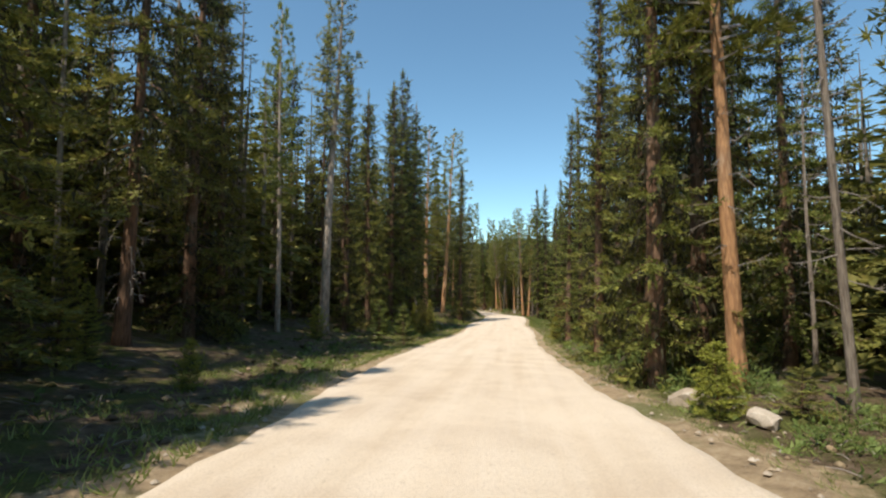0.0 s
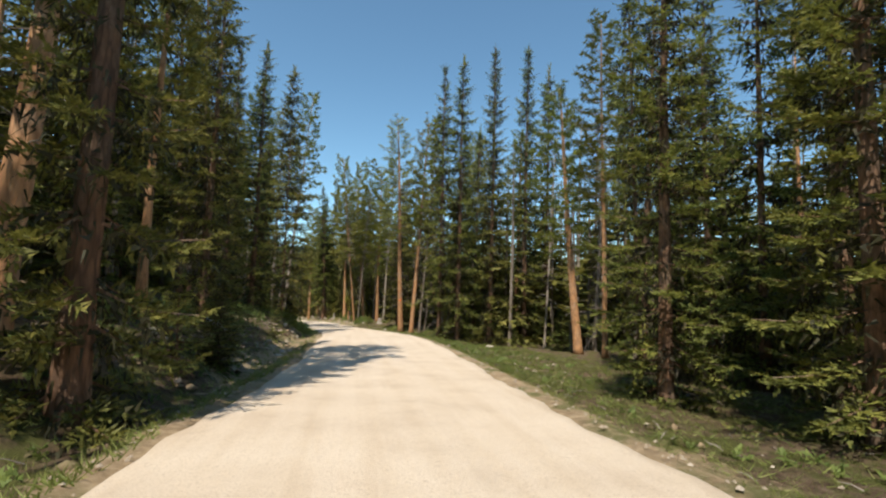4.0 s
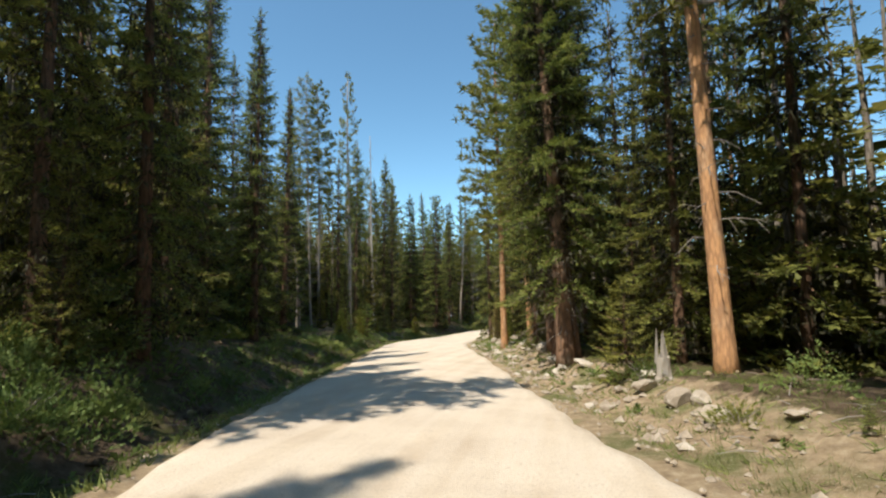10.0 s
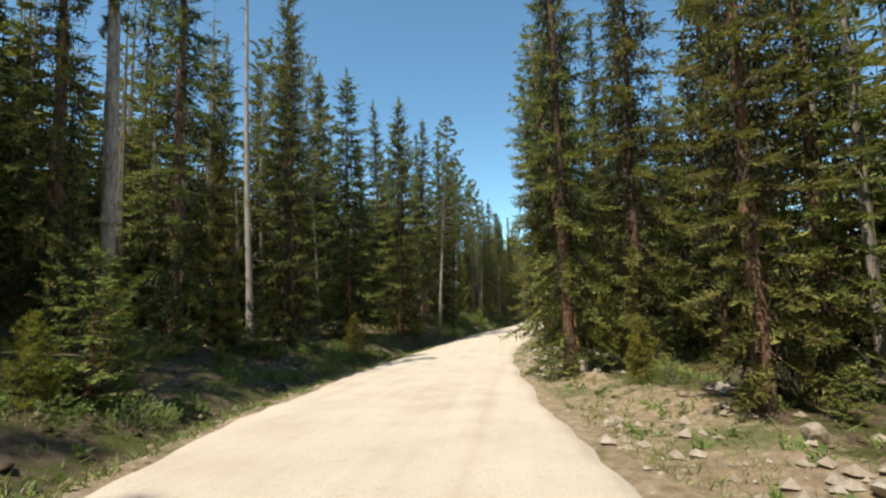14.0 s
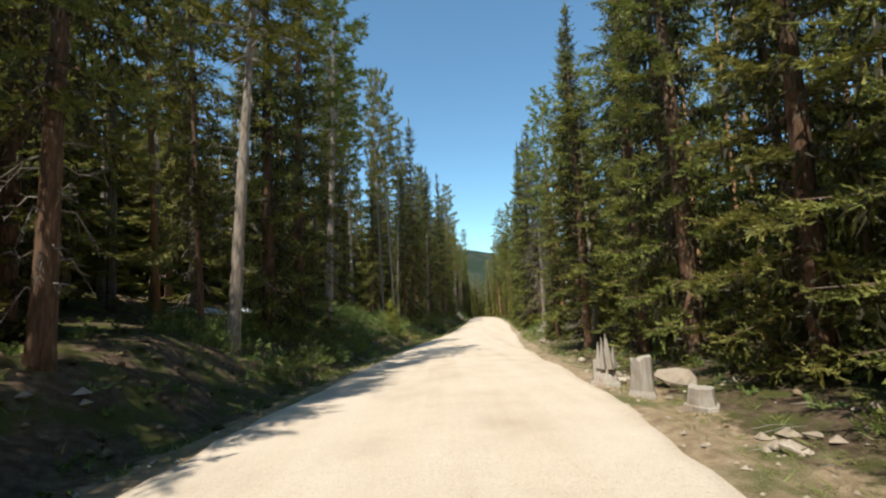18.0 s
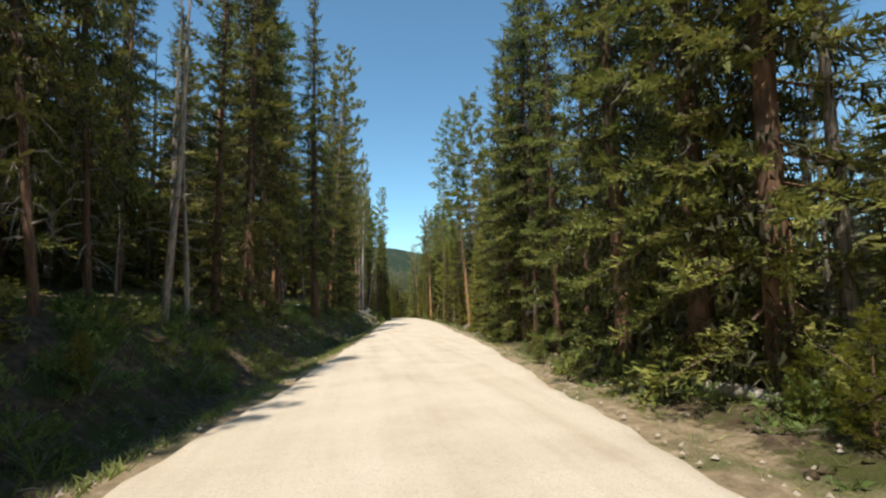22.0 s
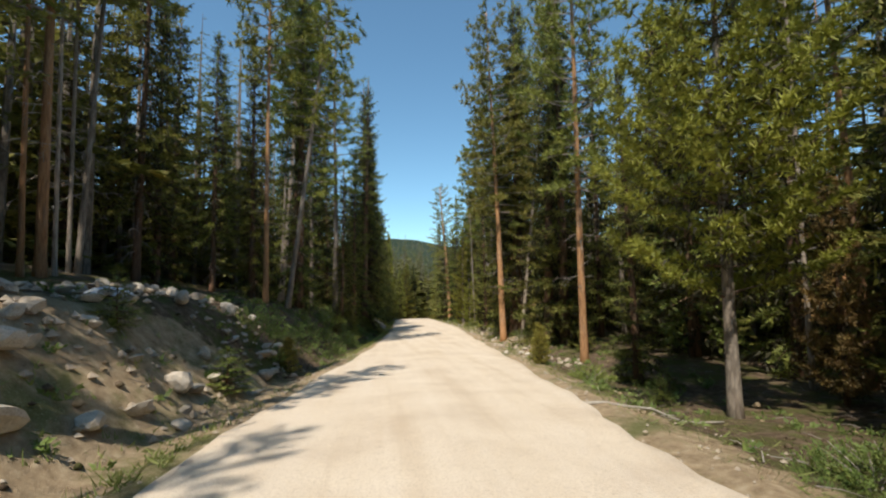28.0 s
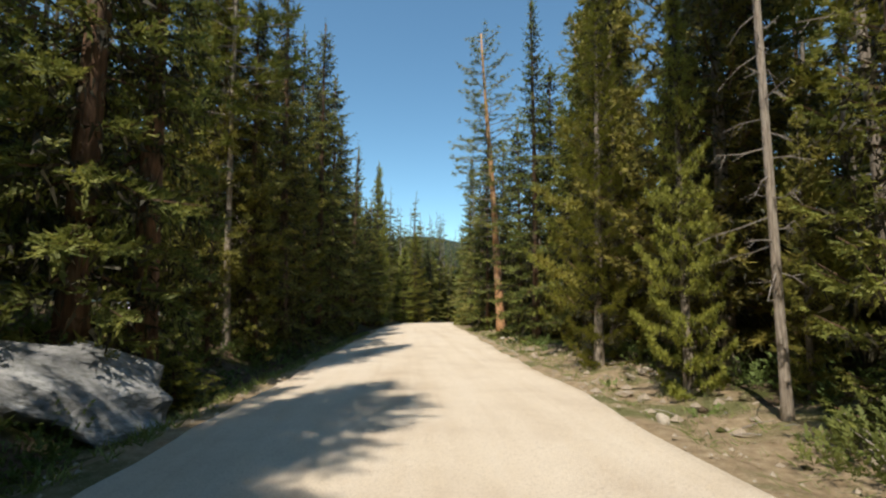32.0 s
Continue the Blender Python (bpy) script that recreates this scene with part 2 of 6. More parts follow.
def stone(t):
    v = coords(t)
    a, b = noise_fac(t, v, 2.2, 5), noise_fac(t, v, 22, 6, .7)
    o = t.nodes.new("ShaderNodeObjectInfo").outputs["Random"]
    c = ramp_node(t, o, [(0, (.38, .31, .235)), (.5, (.54, .465, .37)), (1, (.66, .60, .51))])
    c = mix(t, ramp_node(t, b, [(.35, (.5, .5, .5)), (.6, (0, 0, 0))]), c, (.17, .15, .12))
    c = mix(t, ramp_node(t, a, [(.55, (0, 0, 0)), (.7, (.6, .6, .6))]), c, (.62, .57, .49))
    return principled(t, c, .9, bump(t, mix(t, .5, a, b), .7, .03), .2)


def boulder_rock(t):
    v = coords(t, (1, 1, 2.6))
    a, b = noise_fac(t, v, 1.7, 6, .6, 1.2), noise_fac(t, v, 20, 6, .7)
    c = ramp_node(t, a, [(.3, (.16, .16, .16)), (.5, (.34, .34, .34)), (.7, (.56, .56, .55))])
    c = mix(t, ramp_node(t, b, [(.35, (.6, .6, .6)), (.55, (0, 0, 0))]), c, (.08, .09, .07))
    return principled(t, c, .85, bump(t, mix(t, .5, a, b), .8, .06), .25)


def old_wood(t):
    v = coords(t, (1, 1, .1))
    a, b = noise_fac(t, v, 22, 6, .65), noise_fac(t, coords(t), 2.5, 4)
    c = mix(t, a, (.17, .15, .125), (.58, .53, .46))
    c = mix(t, ramp_node(t, b, [(.5, (0, 0, 0)), (.68, (.6, .6, .6))]), c, (.25, .16, .09))
    return principled(t, c, .9, bump(t, a, .7, .02), .15)


def snow(t):
    v = coords(t, world=True)
    a = noise_fac(t, v, 9, 5)
    c = mix(t, ramp_node(t, a, [(.5, (0, 0, 0)), (.7, (.5, .5, .5))]), (.82, .84, .87), (.55, .52, .48))
    return principled(t, c, .6, bump(t, a, .5, .03), .3)


SPRUCE = needles("spruce_needles", (0.049, 0.067, 0.017), (0.160, 0.184, 0.043), (0.368, 0.359, 0.085))
YOUNG = needles("bright_spruce_needles", (0.062, 0.087, 0.018), (0.189, 0.223, 0.049), (0.384, 0.390, 0.097))
PINE = needles("pine_needles", (0.058, 0.075, 0.015), (0.186, 0.202, 0.041), (0.367, 0.360, 0.077))
OLIVE = needles("young_needles", (0.084, 0.095, 0.016), (0.241, 0.241, 0.039), (0.400, 0.392, 0.073))
BROWN = needles("browned_needles", (0.067, 0.061, 0.017), (0.195, 0.152, 0.043), (0.329, 0.220, 0.073))
BUSH = needles("juniper_leaves", (0.047, 0.078, 0.020), (0.130, 0.182, 0.046), (0.243, 0.301, 0.084))
GRASS = needles("grass_blades", (0.068, 0.096, 0.025), (0.179, 0.220, 0.056), (0.370, 0.372, 0.139))
# dead inner needles, with the shade inside the crown put into their dark colour
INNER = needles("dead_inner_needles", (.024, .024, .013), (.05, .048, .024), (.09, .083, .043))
BARK = bark("pine_bark", (.74, .42, .20), (.27, .145, .08), (.66, .52, .37), .58)
GREYBARK = bark("grey_bark", (.52, .44, .35), (.15, .122, .10), (.64, .57, .48), .5)
DARKBARK = bark("spruce_bark", (.36, .21, .13), (.075, .052, .038), (.42, .34, .26), .58)
TWIG = material("dead_twigs", lambda t: principled(t, mix(t, noise_fac(t, coords(t), 9), (.16, .135, .115), (.42, .38, .34)), .9, None, .1))
GRAVEL = material("pale_gravel", gravel)
GROUND = material("forest_floor", ground_mix)
SOIL = material("loose_earth", lambda t: earth(t, .1))
SHOULDER = material("stony_earth", lambda t: earth(t, .9))
CANOPY = material("far_canopy", canopy)
STONE = material("pale_stone", stone)
BOULDER = material("grey_boulder", boulder_rock)
WOOD = material("weathered_wood", old_wood)
SNOW = material("old_snow", snow)
PAINT = material("orange_paint", lambda t: principled(t, mix(t, noise_fac(t, coords(t), 40), (.85, .16, .03), (.75, .22, .06)), .7))


# ---- mesh building
rnd = random.Random(11)


class Shape:
    def __init__(self):
        self.v, self.f, self.m = [], [], []

    def add(self, pts, faces, mat=0):
        n = len(self.v)
        self.v.extend(pts)
        self.f.extend([tuple(i + n for i in f) for f in faces])
        self.m.extend([mat] * len(faces))

    def blade(self, p, d, side, length, width, mat=0, teeth=1):
        """A spray of needles: a jagged, pointed leaf, slightly folded."""
        up = d.cross(side)
        a, b = p + d * length * .32, p + d * length * .68
        pts = [p, a + side * width * .5 - up * width * .15, a - side * width * .5 - up * width * .15, p + d * length * .5 + up * width * .12,
               b + side * width * .38, b - side * width * .38, p + d * length]
        if teeth:
            self.add(pts, [(0, 1, 3), (0, 3, 2), (3, 4, 6), (3, 6, 5)], mat)
        else:
            self.add([p, p + d * length * .5 + side * width * .5, p + d * length, p + d * length * .5 - side * width * .5], [(0, 1, 2, 3)], mat)

    def spray(self, p, d, side, length, n=4, spread=.46):
        """A ragged spray: short needled twigs on both sides of a thin stem."""
        up = d.cross(side)
        half = length / n * .42
        for i in range(n):
            f = (i + .35) / n
            reach = length * spread * (1 - .55 * f)
            for sg in (-1, 1):
                q = p + d * (length * (f + rnd.uniform(-.1, .1)))
                tip = q + (d * rnd.uniform(.35, 1.2) + side * (sg * rnd.uniform(.45, 1.1)) + up * rnd.uniform(-.55, .35)) * (reach * rnd.uniform(.55, 1.3))
                m = len(self.v)
                self.v.extend((q - d * half, q + d * half + up * half * rnd.uniform(-.8, .8), tip))
                self.f.append((m, m + 1, m + 2))
                self.m.append(0)
        m = len(self.v)
        self.v.extend((p + d * (length * .7) + side * half, p + d * (length * .7) - side * half, p + d * length * 1.15))
        self.f.append((m, m + 1, m + 2))
        self.m.append(0)

    def tube(self, pts, radii, sides=9, mat=0, cap=True, rough=0.0):
        n0, ring = len(self.v), []
        for k, (p, r) in enumerate(zip(pts, radii)):
            d = (pts[min(k + 1, len(pts) - 1)] - pts[max(k - 1, 0)]).normalized()
            x = d.orthogonal().normalized() if abs(d.z) < .9 else Vector((1, 0, 0)).cross(d).normalized()
            y = d.cross(x)
            for s in range(sides):
                a = 2 * math.pi * s / sides
                q = r * (1 + rough * rnd.uniform(-1, 1))
                self.v.append(p + x * math.cos(a) * q + y * math.sin(a) * q)
        for k in range(len(pts) - 1):
            for s in range(sides):
                i, j = n0 + k * sides + s, n0 + k * sides + (s + 1) % sides
                self.f.append((i, j, j + sides, i + sides))
                self.m.append(mat)
        if cap:
            self.f.append(tuple(n0 + (len(pts) - 1) * sides + s for s in range(sides)))
            self.f.append(tuple(n0 + s for s in reversed(range(sides))))
            self.m.extend([mat, mat])

    def mesh(self, name, *mats, smooth=False):
        me = bpy.data.meshes.new(name)
        me.from_pydata([tuple(v) for v in self.v], [], self.f)
        for m in mats:
            me.materials.append(m)
        if len(mats) > 1:
            me.polygons.foreach_set("material_index", self.m)
        if smooth:
            me.polygons.foreach_set("use_smooth", [True] * len(self.f))
        me.update()
        return me


def part(name, mesh, parent, label="", kind=""):
    ob = new(name, mesh)
    ob.parent = parent
    return tagged(ob, label, kind=kind)


def polar(a, r=1.0, z=0.0):
    return Vector((math.cos(a) * r, math.sin(a) * r, z))


def trunk_shape(h, r, top=.12, wiggle=.05, sides=11, rings=14, flare=1.38):
    s, pts, radii = Shape(), [], []
    a = rnd.uniform(0, 6)
    for k in range(rings):
        f = (k / (rings - 1)) ** 1.25
        w = wiggle * math.sin(f * 5 + a) * f
        pts.append(Vector((w, wiggle * .7 * math.cos(f * 4 + a) * f, -.25 + f * (h + .25))))
        radii.append(r * ((1 - f) * (1 - top) + top) * (1 + (flare - 1) * math.exp(-(f * h) * 2.2)))
    s.tube(pts, radii, sides, rough=.045)
    return s


def spruce_crown(h, low, width, droop=.5, up=0.0, gap=.5, size=1.0, brush=0, core=1.0, twigs=5):
    """Tiers of boughs, each a drooping fan of needled sprays that turns up at its tip, round a core of old twigs
    coloured dark as crown shade.
    """
    s = Shape()
    s.core, s.limbs = Shape(), Shape()
    z, turn = low, 0.0
    while z < h - .3 * size:
        f = (z - low) / (h - low)
        reach = (width * (1 - f) ** .82 * (.68 + .32 * min(1, f * 5 + .2)) + .16 * size) * rnd.uniform(.86, 1.12)
        n = max(4, round(6.4 - 1.9 * f))
        for k in range(n):
            turn += 2 * math.pi / n + rnd.uniform(-.35, .35)
            if rnd.random() < .07:
                continue
            length = reach * rnd.uniform(.68, 1.16)
            d = polar(turn)
            side = Vector((-d.y, d.x, 0))
            rise = up + .42 * f - droop * (1 - f) * .7 + rnd.uniform(-.13, .13)
            z0 = z + rnd.uniform(-.22, .22) * gap
            bow = rnd.uniform(-.15, .15)

            def spine(q):
                return d * (length * q) + side * (bow * length * q * q) + Vector((0, 0, z0 + rise * length * q - droop * .4 * length * q * q + .26 * length * q ** 4))

            if length > .5:
                s.limbs.tube([Vector((0, 0, z0)), spine(.5), spine(.95)], [.024, .015, .005], 3, cap=False)
            # old twigs close the crown round the stem, darkened to give its inner shade
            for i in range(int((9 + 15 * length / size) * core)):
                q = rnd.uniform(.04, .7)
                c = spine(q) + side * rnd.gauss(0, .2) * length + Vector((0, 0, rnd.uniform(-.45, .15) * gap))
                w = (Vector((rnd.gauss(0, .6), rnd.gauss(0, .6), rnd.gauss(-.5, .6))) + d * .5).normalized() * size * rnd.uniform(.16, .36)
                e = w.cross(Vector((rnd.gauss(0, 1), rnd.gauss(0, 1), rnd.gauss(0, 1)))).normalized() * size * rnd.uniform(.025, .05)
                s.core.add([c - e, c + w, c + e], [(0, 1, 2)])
            spots = max(2, int(length / (.19 * size)))
            for i in range(1, spots + 1):
                q = i / spots
                if q < .22 and length > .8 * size:
                    continue
                c = spine(q)
                fan = (.2 + .3 * math.sin(min(1, q * 1.05) * math.pi) ** .7) * min(1, .5 + length * .3 / size) * size
                if brush:
                    for sg in (-1, 0, 1):
                        aim = (d * .6 + side * sg * rnd.uniform(.4, 1.0) + Vector((0, 0, rnd.uniform(.2, .9)))).normalized()
                        tuft(s, c + side * sg * fan * rnd.uniform(.3, .9) + Vector((0, 0, rnd.uniform(-.08, .08))), .26 * size, brush, aim)
                    continue
                for sg in (-1, 1):
                    w = (d * rnd.uniform(.5, 1.0) + side * sg * rnd.uniform(.5, 1.0) + Vector((0, 0, rnd.uniform(-.3, .12)))).normalized()
                    flat = w.cross(Vector((rnd.gauss(0, .25), rnd.gauss(0, .25), 1))).normalized()
                    s.spray(c, w, flat, fan * rnd.uniform(.8, 1.3), twigs)
                w = (d + side * rnd.uniform(-.4, .4) + Vector((0, 0, rnd.uniform(.05, .45)))).normalized()
                s.spray(c, w, w.cross(Vector((rnd.gauss(0, .4), rnd.gauss(0, .4), 1))).normalized(), fan * rnd.uniform(.6, 1), twigs - 1)
                if rnd.random() < .2 + .4 * droop:
                    w = (d * rnd.uniform(.1, .5) + side * rnd.uniform(-.5, .5) + Vector((0, 0, -1))).normalized()
                    s.spray(c, w, (d + side * rnd.uniform(-1, 1)).cross(w).normalized(), fan * rnd.uniform(.6, 1.0), max(2, twigs - 2), .34)
            if not brush:
                s.spray(spine(1), (d + Vector((0, 0, rnd.uniform(.0, .4)))).normalized(), side, .32 * size, twigs)
        z += gap * (.8 + .45 * (1 - f)) * rnd.uniform(.85, 1.15)
    for k in range(9):
        w = (polar(k * 2.4, .35) + Vector((0, 0, 1))).normalized()
        s.spray(Vector((0, 0, h - (.75 - .08 * k) * size)), w, w.orthogonal().normalized(), .4 * size, 4, .3)
    return s


def tuft(s, c, size, count, aim):
    """A brush of long needles round the end of a twig."""
    for k in range(count):
        w = (aim * .5 + Vector((rnd.gauss(0, 1), rnd.gauss(0, 1), rnd.gauss(.15, .8))).normalized()).normalized()
        e = w.orthogonal().normalized() * size * .1
        m = len(s.v)
        s.v.extend((c - e, c + e, c + w * size * rnd.uniform(.7, 1.25)))
        s.f.append((m, m + 1, m + 2))
        s.m.append(0)


def pine_crown(h, low, width, count=46, round_top=.7, coarse=False):
    """Spreading, upturned limbs that carry needle tufts on their outer half."""
    s, limbs, turn = Shape(), Shape(), 0.0
    for k in range(count):
        f = (k + rnd.random()) / count
        z = low + (h - low) * f ** 1.05
        turn += 2.4 + rnd.uniform(-.5, .5)
        reach = width * (1 - f ** 2.2 * round_top) * (.55 + .45 * min(1, f * 4 + .2)) * rnd.uniform(.6, 1.15)
        d = polar(turn)
        side = Vector((-d.y, d.x, 0))
        rise = -.12 + .75 * f + rnd.uniform(-.15, .15)
        tip = d * reach + Vector((0, 0, z + rise * reach))
        mid = d * reach * .5 + Vector((0, 0, z + rise * reach * .32))
        base = Vector((0, 0, z))
        limbs.tube([base, mid, tip], [.035 * (1.2 - f), .022, .006], 4, cap=False)
        n = max(4, int(reach * (6 if not coarse else 3)))
        for i in range(n):
            q = .35 + .65 * (i + rnd.random()) / n
            c = base.lerp(mid, q * 2) if q < .5 else mid.lerp(tip, q * 2 - 1)
            c = c + side * rnd.uniform(-.42, .42) * reach * .5 + Vector((0, 0, rnd.uniform(-.1, .18)))
            tuft(s, c, .29 if not coarse else .46, 15 if not coarse else 9, (d + Vector((0, 0, .7))).normalized())
    return s, limbs


def splinters(s, z, r, n=9):
    """Torn wood standing up round a broken end."""
    for k in range(n):
        b = polar(k * 6.28 / n + rnd.uniform(-.2, .2), r * rnd.uniform(.45, .9), z - .12)
        s.tube([b, b + Vector((rnd.gauss(0, .02), rnd.gauss(0, .02), rnd.uniform(.16, .6)))], [r * .34, r * .04], 4)
    return s


def dead_branches(h0, h1, count, length, droop=.5, twigs=5, thick=1.0):
    s, turn = Shape(), 0.0
    for k in range(count):
        z = h0 + (h1 - h0) * (k + rnd.random()) / count
        turn += 2.4 + rnd.uniform(-.6, .6)
        d, n = polar(turn), length * rnd.uniform(.35, 1.15) * (1 - .55 * (z - h0) / max(h1 - h0, .1))
        side = Vector((-d.y, d.x, 0))
        p0 = Vector((0, 0, z))
        pts = [p0, p0 + d * n * .5 + Vector((0, 0, -droop * n * .2 + rnd.uniform(-.1, .15))), p0 + d * n + Vector((0, 0, -droop * n * .8 + rnd.uniform(-.2, .3)))]
        s.tube(pts, [.022 * thick, .014 * thick, .004], 4, cap=False)
        for i in range(twigs):
            q = rnd.uniform(.3, 1)
            c = pts[0].lerp(pts[1], q * 2) if q < .5 else pts[1].lerp(pts[2], q * 2 - 1)
            w = (d * rnd.uniform(.2, .9) + side * rnd.uniform(-1, 1) + Vector((0, 0, rnd.uniform(-1.1, .25)))).normalized()
            e = c + w * n * rnd.uniform(.2, .45)
            s.tube([c, e], [.009 * thick, .003 * thick], 3, cap=False)
    return s


# ---- ground and road
def grid(name, us, ys, height, mats, pick=None):
    v = [(x, y, z) for y, row in zip(ys, height) for x, z in row]
    n = len(us)
    f = [(i * n + j, i * n + j + 1, (i + 1) * n + j + 1, (i + 1) * n + j) for i in range(len(ys) - 1) for j in range(n - 1)]
    me = bpy.data.meshes.new(name)
    me.from_pydata(v, [], f)
    for m in mats:
        me.materials.append(m)
    if pick:
        me.polygons.foreach_set("material_index", [pick(j, i) for i in range(len(ys) - 1) for j in range(n - 1)])
    me.polygons.foreach_set("use_smooth", [True] * len(f))
    me.update()
    return new(name, me)


US = [-3200, -2200, -1500, -1000, -650, -400, -260, -170, -110, -75, -55, -44, -36, -30, -25, -21, -18, -16] + [round(-14.4 + .4 * k, 2) for k in range(73)] + [16, 18, 21, 25, 30, 36, 44, 55, 75, 110, 170, 260, 400, 650, 1000, 1500, 2200, 3200]
YS = [-1200, -700, -400, -240, -160, -110, -80, -62, -50, -40, -32, -25, -19, -14, -10, -7, -4, -2] + [round(-1 + .5 * k, 2) for k in range(617)] + [310, 313, 317, 322, 328, 335, 343, 352, 363, 378, 400, 430, 480, 560, 680, 840, 1020, 1200, 1360, 1500, 1620, 1720, 1820, 1950, 2150, 2500, 3200]
uu, yy = np.meshgrid(US, YS)
xx = uu + road_x(np.clip(yy, -60, 420))
zz = ground_z(xx, yy)
ground = grid("ground", US, YS, [list(zip(a, b)) for a, b in zip(xx.tolist(), zz.tolist())], [GROUND, CANOPY],
              lambda j, i: 1 if abs(US[j]) > 60 or YS[i] > 440 or YS[i] < -150 else 0)


def bump_at(y, y0, y1, soft=6):
    return ramp((y - y0) / soft) * ramp((y1 - y) / soft)


# bare stony earth beside the road: how far it reaches on each side
reach_l = 3.1 + 3.5 * bump_at(yy, 232, 253) + .8 * bump_at(yy, 54, 74)
reach_r = 3.4 - .4 * bump_at(yy, 50, 82) + 1.2 * bump_at(yy, 94, 160, 8) + 1.1 * ramp((yy - 255) / 6)
bare = np.clip(.5 + np.where(uu < 0, reach_l + uu, reach_r - uu) * .55, 0, 1)
ground.data.attributes.new("bare", "FLOAT", "POINT").data.foreach_set("value", bare.ravel().astype(np.float32))
tagged(ground, "brown and green forest floor with banks beside the road", "ground", kind="structure")

RY = [round(-60 + .6 * k, 2) for k in range(751)]
RU = np.linspace(-1, 1, 27)
rows = []
for y in RY:
    wl = HALF + .07 * math.sin(y * .31) + .05 * math.sin(y * 1.1 + 1) + .04 * math.sin(y * 4.3)
    wr = HALF + .09 * math.sin(y * .27 + 2) + .06 * math.sin(y * 1.3) + .05 * math.sin(y * 5.1)
    row = []
    for q in RU:
        u = q * (wl if q < 0 else wr)
        z = float(road_z(y)) + .045 * (1 - q * q) + .006 * math.sin(y * .9 + u * 2) + .006 * math.sin(y * 5 + u * 7) - .016 * (math.exp(-((abs(u) - .85) / .28) ** 2))
        z -= .16 * max(0, abs(q) - .93) / .07
        row.append((float(road_x(y)) + u, z))
    rows.append(row)
road = grid("road", RU, RY, rows, [GRAVEL])
tagged(road, "pale tan gravel forest road with worn wheel tracks", "road", kind="structure")


# ---- trees: each kind is built a few times, then copied
def tree(name, label, trunk, trunk_mat, crown=None, crown_mat=None, extra=()):
    ob = new(name)
    tagged(ob, label, "tree")
    part("trunk", trunk.mesh("trunk", trunk_mat, smooth=True), ob)
    if crown:
        part("crown", crown.mesh("crown", crown_mat), ob)
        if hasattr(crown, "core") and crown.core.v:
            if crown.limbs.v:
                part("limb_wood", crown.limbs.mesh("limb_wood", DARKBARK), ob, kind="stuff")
            # dark core that stands in for the shade between the boughs
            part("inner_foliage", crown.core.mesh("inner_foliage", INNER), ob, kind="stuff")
    for n, s, m in extra:
        part(n, s.mesh(n, m), ob, kind="stuff")
    ob.location = (0, -900, -300)
    return ob


KINDS = {}


def kind(key, h, r, things):
    KINDS[key] = (h, r, things)


kind("spruce", 14, .19, [tree("spruce", "dense green spruce with drooping boughs to the ground", trunk_shape(14, .19), DARKBARK, spruce_crown(14, .35 + .25 * k, 2.2 + .2 * k, .4 + .14 * k, 0, .5, .78), SPRUCE) for k in range(3)])
kind("mid_spruce", 14, .17, [tree("forest_spruce", "dark green spruce inside the wood", trunk_shape(14, .17, sides=6, rings=5), DARKBARK, spruce_crown(14, .5 + .4 * k, 2.5, .5, 0, .72, 1.1, twigs=4), SPRUCE) for k in range(3)])
kind("young_spruce", 7, .09, [tree("young_spruce", "young yellow-green spruce full to the ground", trunk_shape(7, .09, sides=7, rings=7), DARKBARK, spruce_crown(7, .25, 1.35 + .2 * k, .2 + .1 * k, .12, .36, .56, 11 * k), (YOUNG, OLIVE)[k]) for k in range(2)])
kind("high_spruce", 15, .20, [tree("tall_spruce", "tall spruce with a bare reddish lower trunk", trunk_shape(15, .2), DARKBARK, spruce_crown(15, 2.6 + .8 * k, 2.8, .6, 0, .52, .8), SPRUCE,
                                   [("dead_wood", dead_branches(.8, 4.5, 30, 1.1, .6), TWIG)]) for k in range(2)])
_p = []
for k in range(2):
    c, l = pine_crown(16, 6 + 2 * k, 2.1, 34, coarse=True)
    _p.append(tree("pine", "slender pine deeper in the wood", trunk_shape(16, .15, .16, .12, 7, 6), (BARK, GREYBARK)[k], c, PINE))
kind("far_pine", 16, .15, _p)
_p = []
for k in range(4):
    c, l = pine_crown(17, 5.2 + 1.1 * k, 2.5 - .15 * k, 84)
    _p.append(tree("pine", "tall lodgepole pine with orange-brown flaking bark", trunk_shape(17, .2, .16, .12), BARK, c, PINE, [("limb_wood", l, TWIG), ("dead_wood", dead_branches(2.2, 8, 26, .9, .25, 4, .75), TWIG)]))
kind("pine", 17, .2, _p)
_p = []
for k in range(3):
    c, l = pine_crown(17, 6.6 + 1.3 * k, 2.0, 66)
    _p.append(tree("pine", "tall pine with a grey weathered trunk", trunk_shape(17, .18, .16, .15), GREYBARK, c, PINE, [("limb_wood", l, TWIG), ("dead_wood", dead_branches(1.8, 10, 44, .9, .35, 5, .6), TWIG)]))
kind("grey_pine", 17, .18, _p)
kind("young_pine", 10, .14, [tree("pine", "young olive-green pine in full needle on a slim trunk", trunk_shape(10, .14), GREYBARK, spruce_crown(10, .12 + .2 * k, 1.8 + .2 * k, .14, .16, .42, .66, 15), OLIVE) for k in (0, 2)])
kind("olive_pine", 13, .14, [tree("pine", "broad bright olive-green pine on a slim grey trunk", trunk_shape(13, .14), GREYBARK, spruce_crown(13, 2.3, 2.75, .06, .22, .44, .72, 16), OLIVE)])
